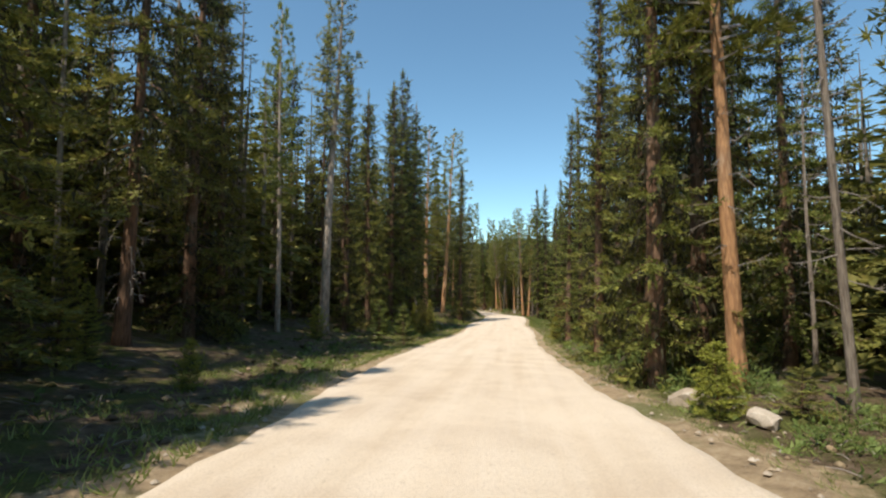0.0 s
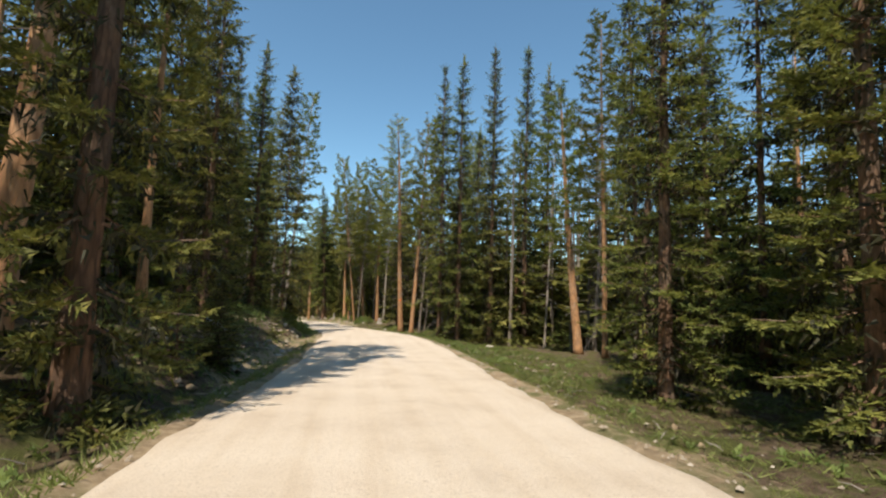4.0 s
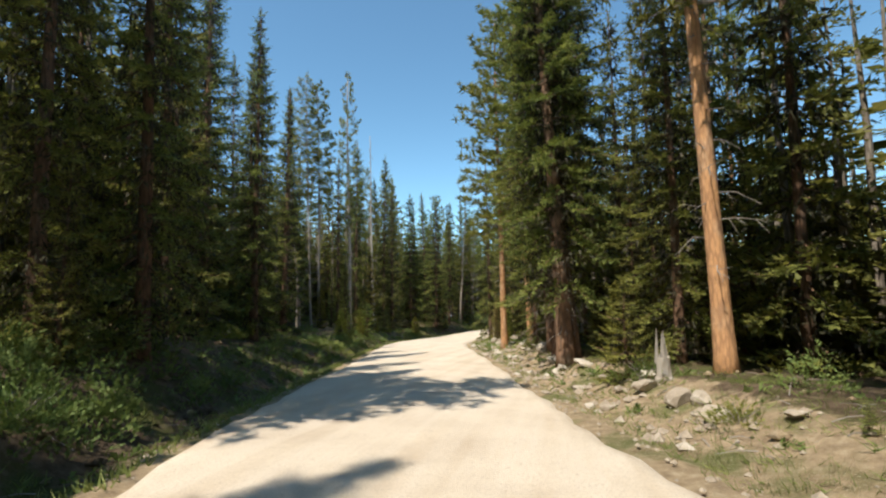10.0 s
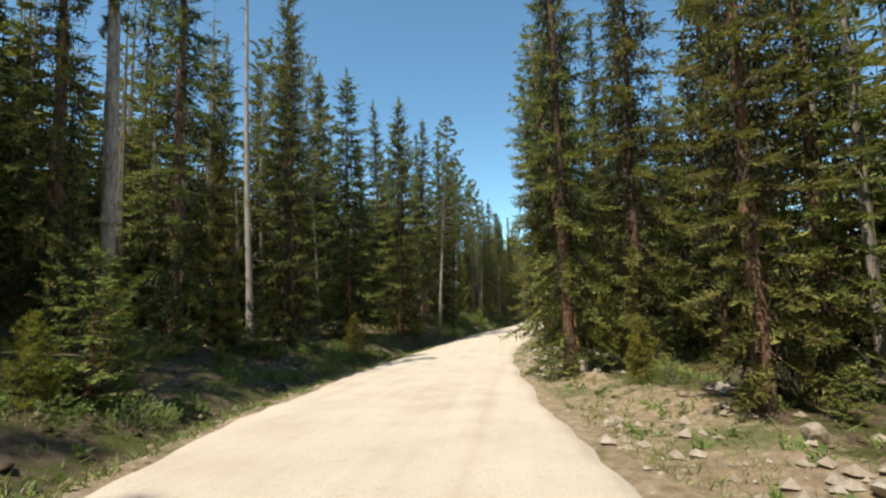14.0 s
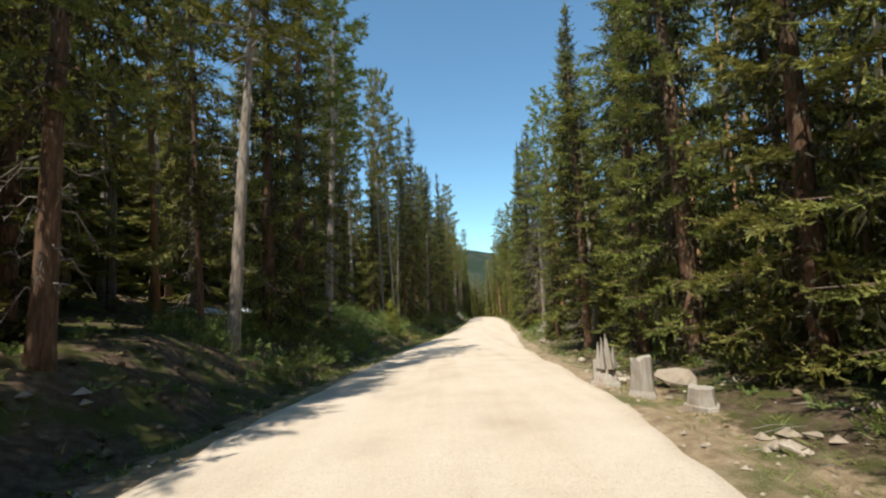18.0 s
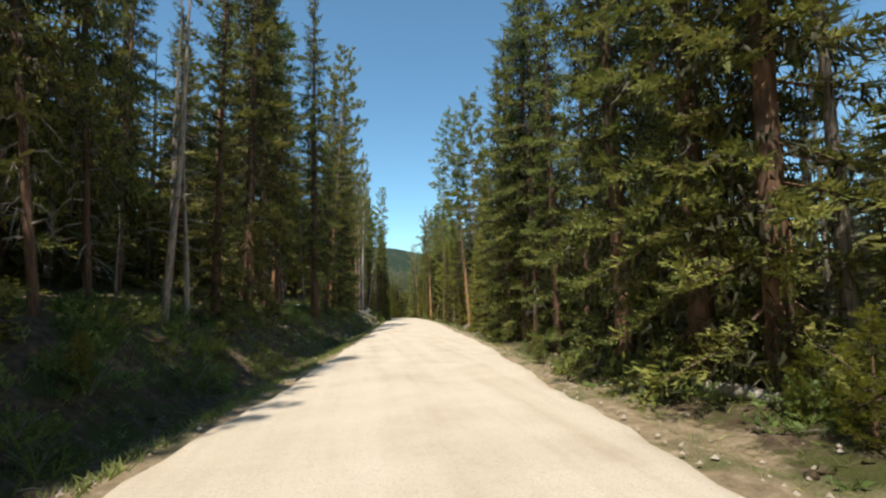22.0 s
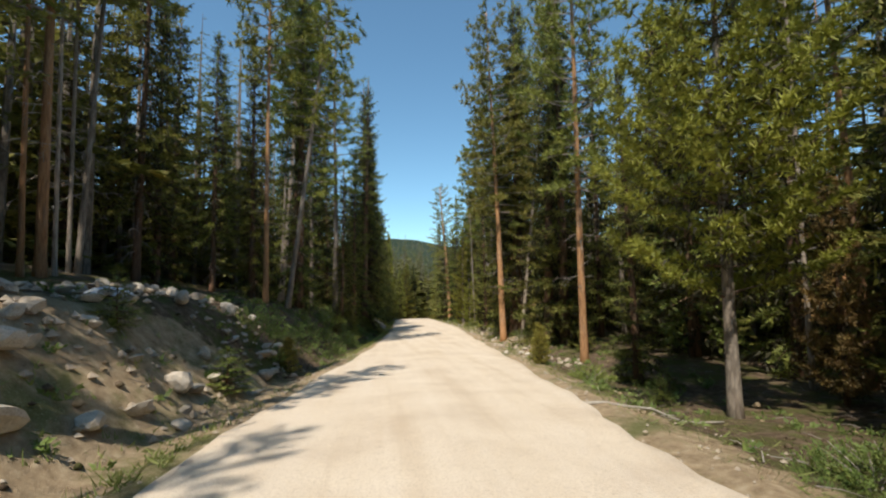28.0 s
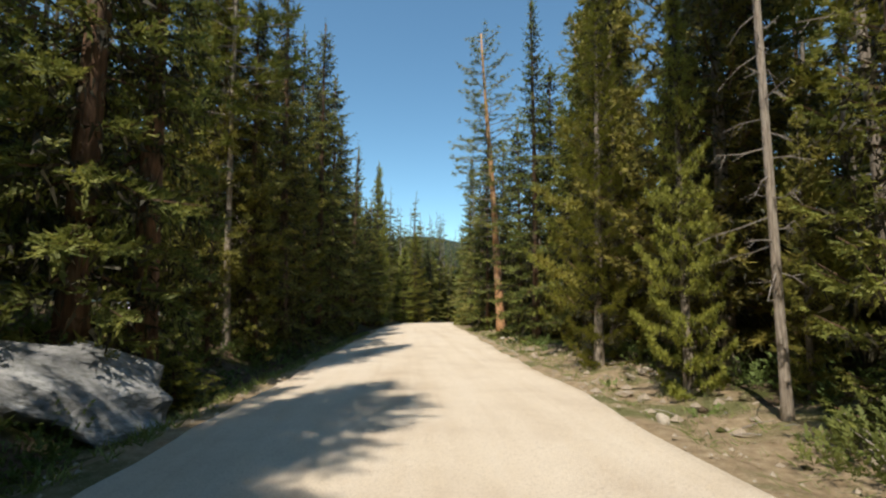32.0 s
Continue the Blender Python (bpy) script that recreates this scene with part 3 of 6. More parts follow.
kind("sapling", 2, .035, [tree("sapling", "young yellow-green conifer sapling", trunk_shape(2, .035, sides=6, rings=5), DARKBARK, spruce_crown(2, .12, .6, .05, .25, .2, .42, 10, .4), OLIVE),
                          tree("sapling", "small dense green fir sapling", trunk_shape(2, .035, sides=6, rings=5), DARKBARK, spruce_crown(2, .08, .75, .2, 0, .19, .36, 0, .4, 4), YOUNG)])
kind("brown_sapling", 4, .06, [tree("sapling", "browning young conifer, partly rust-coloured", trunk_shape(4, .06, sides=6, rings=5), DARKBARK, spruce_crown(4, .3, 1.1, .1, .2, .27, .46, 12, .6), BROWN)])
kind("dead_spruce", 14, .17, [tree("dead_spruce", "dead grey spruce with drooping bare twigs", trunk_shape(14, .17, .08), GREYBARK, None, None,
                                   [("dead_wood", dead_branches(.8 + k, 13.7, 210, 1.6, 1.2, 16, .55), TWIG)]) for k in range(2)])
kind("snag", 12, .13, [tree("snag", "bare dead trunk, silver grey, with few branch stubs", trunk_shape(12, .13, .2, .18, 9), m, None, None,
                            [("dead_wood", dead_branches(2, 11.5, 26, .8, .2, 2), TWIG)]) for m in (GREYBARK, WOOD)])
kind("broken_trunk", 4, .15, [tree("broken_trunk", "snapped orange pine trunk with a splintered top", splinters(trunk_shape(4, .15, .62, .09), 4, .09), BARK, None, None, [("dead_wood", dead_branches(.9, 3.9, 18, .9, .3, 4), TWIG)])])
_b = []
for leaf, label in ((BUSH, "low green juniper bush on the forest floor"), (YOUNG, "low yellow-green shrub of seedlings on the bank")):
    _s = Shape()
    for k in range(330):
        a, q = rnd.uniform(0, 6.28), rnd.random() ** .6
        c = polar(a, .5 * q, .03 + .38 * rnd.random() * (1.15 - q))
        w = (polar(a, .6) + Vector((rnd.gauss(0, .5), rnd.gauss(0, .5), rnd.uniform(.2, 1.3)))).normalized()
        _s.spray(c, w, w.orthogonal().normalized(), rnd.uniform(.06, .13), 4, .36)
    _o = new("bush")
    tagged(_o, label, "bush", "bushes by the road")
    part("foliage", _s.mesh("foliage", leaf), _o)
    _st = Shape()
    for k in range(7):
        _st.tube([Vector((0, 0, -.05)), polar(k * .9, .12, .15), polar(k * .9 + .2, .3, .3)], [.012, .008, .003], 4, cap=False)
    part("stem_wood", _st.mesh("stem_wood", TWIG), _o, kind="stuff")
    _o.location = (3, -900, -300)
    _b.append(_o)
kind("bush", .45, .5, _b)

planted = []


WIDTHS = {"spruce": 2.4, "mid_spruce": 2.5, "high_spruce": 2.8, "young_spruce": 1.45, "young_pine": 2.0, "olive_pine": 2.75, "pine": 2.3, "grey_pine": 2.0, "far_pine": 2.1,
          "dead_spruce": 1.6, "snag": .8, "broken_trunk": .9, "sapling": .65, "brown_sapling": 1.1, "bush": .5}
GROUPS = {"sapling": "saplings by the road", "bush": "bushes by the road", "spruce": "spruces of the wood", "mid_spruce": "spruces of the wood", "young_spruce": "spruces of the wood",
          "pine": "pines of the wood", "grey_pine": "pines of the wood", "far_pine": "pines of the wood"}


def plant(key, x, y, h, r=0.0, lean=0.0, toward=0.0, crown=0.0):
    """One tree of a kind at x, y, with its height, trunk radius, lean in degrees and crown radius."""
    h0, r0, things = KINDS[key]
    sz, w0 = h / h0, WIDTHS[key]
    u = abs(x - float(road_x(y)))
    wide = crown / w0 if crown else sz if key in ("sapling", "bush", "brown_sapling") else .4 + .6 * sz
    if key in ("spruce", "mid_spruce", "high_spruce"):
        wide = max(wide, .085 * h / w0)
    if key not in ("sapling", "bush", "brown_sapling", "snag", "pine", "grey_pine"):
        wide = min(wide, max(.35, (u - 2.2) / w0))
    turn = Euler((0, 0, rnd.uniform(0, 6.28))).to_matrix().to_4x4()
    tilt = Matrix.Rotation(radians(lean), 4, Vector((-math.sin(radians(toward)), math.cos(radians(toward)), 0))) if lean else Matrix.Rotation(radians(rnd.gauss(0, .9)), 4, Vector((rnd.uniform(-1, 1), rnd.uniform(-1, 1), .01)).normalized())
    at = Matrix.Translation((x, y, float(ground_z(x, y)) - .02))
    ob = copy_thing(things[rnd.randrange(len(things))], at @ tilt @ turn @ Matrix.Diagonal((wide, wide, sz, 1)))
    if r:
        stem = [o for o in ob.children if o.name.startswith("trunk")][0]
        stem.scale = (r / (r0 * wide), r / (r0 * wide), 1)
    if key not in ("sapling", "bush"):
        planted.append((x, y))
    return tagged(ob, group=GROUPS.get(key, ""))


def clear(x, y, gap):
    return all((x - a) ** 2 + (y - b) ** 2 > gap * gap for a, b in planted)


# ---- trees along the road: kind, x, y, height, trunk radius
plant("young_spruce", 1.50, 10.74, 1.3, 0.02, 0.0, 0, 0.4)
plant("sapling", 12.52, 11.41, 1.1, 0, 0.0, 0, 0.5)
plant("sapling", 4.00, 11.54, 0.9, 0, 0.0, 0, 0.3)
plant("young_spruce", 1.38, 11.56, 2.6, 0.03, 0.0, 0, 0.5)
plant("sapling", 13.80, 11.68, 0.8, 0, 0.0, 0, 0.4)
plant("grey_pine", 14.74, 12.02, 18.0, 0.07, 2.9, 180, 1.7)
plant("young_spruce", 1.21, 12.32, 1.6, 0.02, 0.0, 0, 0.4)
plant("grey_pine", -0.44, 13.20, 18.0, 0.07, 1.5, 180, 1.7)
plant("sapling", 4.71, 13.21, 0.5, 0, 0.0, 0, 0.2)
plant("high_spruce", 0.54, 13.97, 18.0, 0.17, 1.5, 0, 2.2)
plant("pine", 14.00, 14.13, 18.0, 0.17, 2.3, 180, 2.0)
plant("spruce", 12.52, 14.45, 17.0, 0.20, 0.0, 0, 2.0)
plant("spruce", -2.98, 14.47, 17.0, 0.20, 0.0, 0, 2.0)
plant("spruce", 13.89, 15.75, 17.0, 0.20, 0.0, 0, 2.0)
plant("spruce", -0.12, 17.20, 17.0, 0.20, 0.0, 0, 2.0)
plant("spruce", -0.26, 19.15, 12.7, 0.15, 0.0, 0, 1.5)
plant("spruce", 12.35, 19.83, 13.1, 0.16, 0.0, 0, 1.6)
plant("snag", 18.75, 19.93, 10.3, 0.08, 0.8, 180, 0.8)
plant("spruce", 18.90, 21.57, 17.0, 0.20, 0.0, 0, 2.0)
plant("sapling", 2.04, 21.92, 1.3, 0, 0.0, 0, 0.5)
plant("grey_pine", 0.22, 22.27, 13.4, 0.11, 0.0, 180, 1.0)
plant("sapling", 5.12, 23.86, 1.7)
plant("sapling", 3.96, 24.07, 1.8, 0, 0.0, 0, 0.6)
plant("grey_pine", 1.27, 24.57, 16.1, 0.23, 1.6, 0, 1.4)
plant("spruce", 1.43, 26.98, 13.4, 0.16, 0.0, 0, 1.5)
plant("sapling", 3.69, 30.05, 1.8)
plant("spruce", 12.63, 30.22, 12.5, 0.15, 0.0, 0, 1.4)
plant("spruce", 1.38, 31.04, 14.0, 0.17, 0.0, 0, 1.6)
plant("sapling", 4.45, 31.92, 2.0)
plant("sapling", 12.28, 33.34, 1.4, 0, 0.0, 0, 0.5)
plant("sapling", 12.35, 34.05, 0.9, 0, 0.0, 0, 0.4)
plant("spruce", 1.94, 34.20, 16.0, 0.19, 0.0, 0, 1.8)
plant("young_spruce", 4.54, 34.25, 2.2, 0.03, 0.0, 0, 0.5)
plant("sapling", 3.48, 34.38, 1.8, 0, 0.0, 0, 0.4)
plant("sapling", 4.46, 35.28, 1.6, 0, 0.0, 0, 0.3)
plant("sapling", 1.83, 35.32, 1.8, 0, 0.0, 0, 0.4)
plant("high_spruce", 2.11, 36.23, 18.0, 0.08, 0.0, 0, 1.6)
plant("brown_sapling", 18.12, 37.60, 2.8, 0, 0.0, 0, 0.5)
plant("high_spruce", 1.84, 37.74, 18.0, 0.08, 0.8, 0, 2.2)
plant("sapling", 14.13, 38.00, 0.8, 0, 0.0, 0, 0.3)
plant("brown_sapling", 13.47, 39.68, 3.5, 0, 0.0, 0, 0.8)
plant("spruce", 2.18, 39.89, 17.0, 0.20, 0.0, 0, 2.0)
plant("grey_pine", 18.91, 40.31, 18.0, 0.19, 0.8, 0, 1.7)
plant("spruce", 14.80, 40.51, 17.0, 0.20, 0.0, 0, 1.5)
plant("spruce", 20.90, 41.04, 17.0, 0.20, 0.0, 0, 2.0)
plant("sapling", 14.42, 42.95, 3.8)
plant("snag", 21.97, 44.41, 14.0, 0.15, 1.7, 180, 0.8)
plant("snag", 1.09, 47.91, 4.6, 0.10, 3.4, 180, 0.8)
plant("pine", 1.83, 48.19, 18.0, 0.22, 0.0, 180, 2.0)
plant("grey_pine", 20.53, 48.94, 18.0, 0.23, 0.0, 0, 1.7)
plant("spruce", -0.71, 49.95, 17.0, 0.20, 0.0, 0, 2.0)
plant("grey_pine", 27.00, 51.60, 18.0, 0.26, 0.0, 180, 1.7)
plant("spruce", 4.63, 52.49, 16.2, 0.20, 0.0, 0, 1.9)
plant("grey_pine", 18.55, 52.59, 18.0, 0.26, 0.9, 180, 1.7)
plant("spruce", 26.96, 53.23, 17.0, 0.20, 0.0, 0, 2.0)
plant("grey_pine", 25.80, 53.81, 18.0, 0.18, 1.9, 0, 1.7)
plant("pine", 2.67, 54.11, 19.0, 0.23, 3.3, 0)
plant("spruce", 18.11, 54.25, 17.0, 0.20, 0.0, 0, 2.0)
plant("spruce", 25.75, 55.42, 17.0, 0.20, 0.0, 0, 2.0)
plant("young_spruce", 4.96, 57.88, 2.1, 0.02, 0.0, 0, 0.9)
plant("pine", -1.97, 60.44, 18.0, 0.16)
plant("sapling", 19.61, 64.85, 0.7)
plant("high_spruce", 1.98, 67.06, 18.0, 0.11, 3.3, 180, 1.7)
plant("high_spruce", 22.20, 67.76, 18.0, 0.25, 2.4, 0, 1.7)
plant("high_spruce", 0.81, 67.77, 18.0, 0.13, 3.7, 180, 2.2)
plant("snag", 22.08, 68.27, 5.1, 0.15, 7.0, 0, 0.8)
plant("pine", 20.67, 68.60, 18.0, 0.15, 1.0, 180, 2.0)
plant("spruce", 25.30, 68.91, 17.0, 0.20, 0.0, 0, 2.0)
plant("pine", 20.30, 70.79, 15.0, 0.25, 5.5, 180)
plant("dead_spruce", 22.02, 72.22, 13.6, 0.12, 2.6, 0, 0.7)
plant("young_spruce", 20.17, 72.82, 2.2, 0.03, 0.0, 0, 0.9)
plant("mid_spruce", 28.39, 75.64, 19.7, 0.20, 0.0, 0, 2.3)
plant("high_spruce", -1.40, 76.11, 18.0, 0.13, 2.8, 180, 2.2)
plant("mid_spruce", 26.62, 76.38, 19.9, 0.20, 0.0, 0, 2.3)
plant("sapling", 18.61, 76.43, 1.1)
plant("snag", 20.80, 76.79, 14.5, 0.09, 2.6, 0, 0.8)
plant("spruce", 3.69, 77.06, 16.0, 0.07)
plant("sapling", 23.61, 77.68, 2.4)
plant("spruce", 17.64, 79.14, 21.7, 0.20, 0.0, 0, 2.5)
plant("spruce", 15.30, 79.30, 20.7, 0.20, 0.0, 0, 2.4)
plant("spruce", 20.30, 79.55, 22.5, 0.20, 0.0, 0, 2.6)
plant("snag", 24.50, 79.74, 17.2, 0.14, 1.4, 0, 0.8)
plant("high_spruce", 14.11, 79.88, 20.2, 0.17, 0.0, 0, 2.3)
plant("mid_spruce", 26.69, 81.14, 18.9, 0.20, 0.0, 0, 2.2)
plant("mid_spruce", 22.66, 81.20, 22.0, 0.20, 0.0, 0, 2.5)
plant("young_spruce", 3.01, 81.66, 2.0, 0.02, 0.0, 0, 0.3)
plant("grey_pine", 2.79, 84.37, 18.0, 0.12, 4.0, 0, 1.7)
plant("grey_pine", 13.41, 85.16, 18.0, 0.09, 3.3, 0, 1.7)
plant("pine", 12.85, 85.87, 18.0, 0.18, 2.9, 0, 2.0)
plant("grey_pine", -0.48, 85.92, 18.0, 0.07, 0.9, 0, 1.7)
plant("pine", 22.07, 86.20, 18.0, 0.21, 0.0, 0, 2.0)
marked_pine = plant("pine", 12.03, 86.28, 18.0, 0.22, 3.1, 180)
plant("grey_pine", 1.54, 86.84, 17.0, 0.14)
plant("spruce", -3.05, 87.39, 17.0, 0.20, 0.0, 0, 2.0)
plant("snag", 14.25, 87.87, 3.8, 0.07, 3.8, 0, 0.8)
plant("high_spruce", 16.89, 88.12, 18.0, 0.15, 2.1, 0, 1.6)
plant("grey_pine", 18.62, 88.51, 18.0, 0.09, 1.7, 0, 1.7)
plant("grey_pine", 17.08, 89.24, 18.0, 0.07, 4.9, 0, 1.7)
plant("snag", 16.86, 90.40, 14.0, 0.07, 2.0, 0, 0.8)
plant("grey_pine", 17.41, 90.44, 18.0, 0.07, 5.6, 0, 1.7)
plant("snag", 17.40, 90.85, 6.4, 0.06, 1.6, 0, 0.8)
plant("spruce", -0.26, 92.10, 17.0, 0.20, 0.0, 0, 2.0)
plant("sapling", 8.54, 97.57, 0.6)
plant("grey_pine", 11.35, 98.62, 18.0, 0.13, 1.4, 0, 1.7)
plant("grey_pine", -3.35, 99.25, 18.0, 0.04, 3.9, 180, 1.7)
plant("pine", 8.26, 99.45, 18.0, 0.11, 6.7, 180, 2.0)
plant("grey_pine", 8.62, 99.55, 18.0, 0.07, 2.9, 0, 1.7)
plant("young_spruce", 7.94, 99.95, 0.7, 0.01, 0.0, 0, 0.3)
plant("grey_pine", -3.55, 100.02, 18.0, 0.05, 4.4, 180, 1.7)
plant("spruce", -1.49, 100.07, 4.7, 0.12, 0.0, 0, 0.7)
plant("pine", -3.26, 100.37, 17.0, 0.16, 3.8, 0)
plant("pine", 10.76, 100.73, 17.0, 0.19, 1.0, 180)
plant("grey_pine", -4.53, 101.10, 18.0, 0.05, 3.1, 180, 1.7)
plant("pine", 7.56, 101.47, 18.0, 0.08, 2.3, 0, 2.0)
plant("pine", 9.32, 103.58, 16.0, 0.18, 5.5, 180)
plant("sapling", 6.84, 103.86, 0.3)
plant("young_spruce", -2.81, 103.97, 3.2, 0.04, 0.0, 0, 0.5)
plant("spruce", -3.57, 104.18, 10.7, 0.13, 0.0, 0, 1.2)
plant("grey_pine", 10.56, 105.08, 15.0, 0.12)
plant("spruce", -3.22, 105.80, 11.9, 0.14, 0.0, 0, 1.4)
plant("pine", 7.06, 108.42, 16.0, 0.19)
plant("sapling", 5.35, 108.56, 1.9)
plant("young_spruce", 5.54, 111.56, 2.0, 0.02, 0.0, 0, 0.4)
plant("high_spruce", 4.26, 112.30, 15.0, 0.24, 1.9, 180)
plant("high_spruce", 4.52, 112.71, 18.0, 0.17, 4.1, 180, 2.1)
plant("young_spruce", 5.25, 112.91, 2.4, 0.03, 0.0, 0, 0.6)
plant("spruce", -6.54, 113.88, 12.4, 0.15, 0.0, 0, 1.4)
plant("high_spruce", 4.02, 114.23, 18.0, 0.15, 3.8, 0, 2.2)
plant("snag", 6.23, 114.48, 4.8, 0.06, 1.4, 0, 0.8)
plant("spruce", -9.64, 115.03, 17.0, 0.20, 0.0, 0, 2.0)
plant("high_spruce", 3.85, 115.79, 15.0, 0.16, 2.4, 180)
plant("sapling", -8.66, 116.78, 2.9, 0, 0.0, 0, 0.4)
plant("spruce", -9.78, 118.07, 12.5, 0.15, 0.0, 0, 1.4)
plant("high_spruce", 4.53, 118.19, 18.0, 0.13, 0.9, 0, 2.2)
plant("high_spruce", 3.90, 118.68, 18.0, 0.08, 1.3, 180, 2.2)
plant("high_spruce", -14.32, 119.79, 18.0, 0.34, 2.7, 0, 2.2)
plant("spruce", 3.14, 119.80, 6.6, 0.12, 0.0, 0, 0.8)
plant("spruce", -17.80, 120.36, 17.0, 0.20, 0.0, 0, 4.9)
plant("sapling", 3.30, 120.75, 1.3)
plant("spruce", -9.67, 120.88, 12.9, 0.16, 0.0, 0, 1.5)
plant("young_spruce", 4.17, 121.16, 4.7, 0.05, 0.0, 0, 0.8)
plant("pine", 2.83, 121.52, 16.0, 0.15, 1.6, 180)
plant("pine", 1.54, 121.91, 17.0, 0.16)
plant("sapling", -13.81, 122.40, 3.5)
plant("sapling", 1.56, 123.41, 0.7, 0, 0.0, 0, 0.3)
plant("snag", -10.48, 123.64, 5.2, 0.08, 1.4, 180, 0.8)
plant("snag", -12.22, 126.99, 2.4, 0.05, 1.5, 180, 0.8)
plant("brown_sapling", 0.46, 128.11, 2.5, 0, 0.0, 0, 0.5)
plant("young_spruce", -11.86, 129.05, 3.0, 0.03, 0.0, 0, 0.5)
plant("grey_pine", -12.70, 129.34, 18.0, 0.09, 2.0, 180, 1.7)
plant("spruce", -15.29, 130.45, 17.0, 0.20, 0.0, 0, 2.0)
plant("grey_pine", -12.79, 130.66, 18.0, 0.11, 0.8, 180, 1.7)
plant("young_spruce", -12.20, 131.45, 4.8, 0.06, 0.0, 0, 0.5)
plant("sapling", -9.41, 131.49, 2.4)
plant("spruce", 0.43, 131.82, 10.3, 0.13, 0.0, 0, 1.2)
plant("young_spruce", -10.65, 133.28, 2.3, 0.03, 0.0, 0, 0.5)
plant("young_spruce", -12.08, 133.62, 5.5, 0.06, 0.0, 0, 0.6)
plant("spruce", -12.84, 133.88, 13.6, 0.16, 0.0, 0, 1.2)
plant("grey_pine", -12.23, 134.69, 20.9, 0.19, 0.0, 180, 1.3)
plant("sapling", -11.89, 136.33, 2.2)
plant("spruce", -13.23, 138.20, 16.5, 0.20, 0.0, 0, 1.9)
plant("spruce", -1.36, 138.58, 14.9, 0.18, 0.0, 0, 1.7)
plant("young_spruce", -11.89, 138.81, 7.1, 0.08, 0.0, 0, 0.8)
plant("snag", -13.23, 142.63, 19.0, 0.15, 1.4, 180, 0.8)
plant("sapling", 1.27, 144.89, 1.4)
plant("young_pine", 1.18, 147.07, 3.6, 0.04, 0.0, 0, 0.9)
plant("spruce", 2.48, 147.79, 17.0, 0.20, 0.0, 0, 2.0)
plant("spruce", 6.98, 147.81, 21.4, 0.20, 0.0, 0, 2.5)
plant("pine", -0.06, 148.27, 16.0, 0.21, 5.5, 180)
plant("spruce", 1.47, 149.53, 17.0, 0.20, 0.0, 0, 2.0)
plant("spruce", -11.77, 149.94, 15.0, 0.12)
plant("sapling", -1.07, 149.98, 0.7, 0, 0.0, 0, 0.3)
plant("brown_sapling", 0.69, 150.46, 4.6, 0, 0.0, 0, 1.2)
plant("high_spruce", -1.14, 151.71, 15.0, 0.16, 3.1, 180)
plant("grey_pine", -16.93, 152.67, 18.0, 0.08, 4.3, 180, 1.7)
plant("high_spruce", -1.18, 153.27, 18.0, 0.09, 0.8, 0, 1.7)
plant("spruce", 0.62, 153.63, 17.0, 0.20, 0.0, 0, 2.0)
plant("sapling", -1.53, 153.73, 0.6, 0, 0.0, 0, 0.2)
plant("high_spruce", -1.16, 154.03, 18.0, 0.08, 0.0, 0, 2.2)
plant("spruce", 10.88, 154.18, 17.0, 0.20, 0.0, 0, 2.3)
plant("spruce", -19.46, 154.19, 17.0, 0.20, 0.0, 0, 2.0)
plant("spruce", -17.38, 154.26, 17.0, 0.20, 0.0, 0, 2.0)
plant("grey_pine", -15.29, 154.28, 18.0, 0.08, 3.3, 180, 1.7)
plant("spruce", -10.33, 155.69, 16.0, 0.16)
plant("spruce", -16.14, 155.85, 17.0, 0.20, 0.0, 0, 2.0)
plant("grey_pine", -15.87, 158.30, 18.0, 0.12, 3.8, 180, 1.7)
plant("spruce", -12.72, 159.92, 17.0, 0.20, 0.0, 0, 2.0)
plant("high_spruce", -9.75, 160.29, 15.9, 0.15, 1.3, 0, 2.0)
plant("spruce", -11.51, 161.72, 14.3, 0.17, 0.0, 0, 1.6)
plant("spruce", 0.74, 163.70, 17.0, 0.20, 0.0, 0, 2.0)
plant("grey_pine", -9.23, 165.00, 18.0, 0.15, 3.6, 0)
plant("high_spruce", -10.41, 165.99, 16.9, 0.08, 2.4, 180, 1.6)
plant("spruce", 1.77, 166.32, 17.0, 0.20, 0.0, 0, 2.0)
plant("pine", -12.24, 167.30, 18.0, 0.10, 2.6, 180, 2.0)
plant("spruce", -9.52, 168.25, 17.0, 0.20, 0.0, 0, 2.0)
plant("spruce", 1.97, 169.19, 17.0, 0.20, 0.0, 0, 2.0)
plant("spruce", -9.25, 170.50, 17.0, 0.20, 0.0, 0, 2.0)
plant("high_spruce", 0.82, 171.18, 11.1, 0.15, 0.0, 180, 2.9)
plant("grey_pine", -8.93, 173.48, 16.0, 0.16, 2.1, 0)
plant("spruce", 2.62, 177.47, 17.0, 0.20, 0.0, 0, 2.0)
plant("spruce", 1.30, 177.60, 7.2, 0.12, 0.0, 0, 1.0)
plant("sapling", 0.96, 178.06, 1.0, 0, 0.0, 0, 0.2)
plant("spruce", 3.14, 179.12, 17.0, 0.20, 0.0, 0, 2.0)
plant("grey_pine", -10.16, 179.93, 18.0, 0.08, 0.8, 0, 1.7)
plant("spruce", -10.67, 181.88, 17.0, 0.20, 0.0, 0, 2.0)
plant("grey_pine", -10.69, 182.73, 15.0, 0.20, 4.4, 0)
plant("spruce", -10.23, 184.58, 9.1, 0.12, 0.0, 0, 1.0)
plant("broken_trunk", 5.05, 186.02, 4.0, 0.18)
plant("snag", 4.21, 186.17, 9.0, 0.09, 0.8, 0, 0.8)
plant("pine", 6.02, 186.32, 18.0, 0.11, 4.1, 0, 2.0)
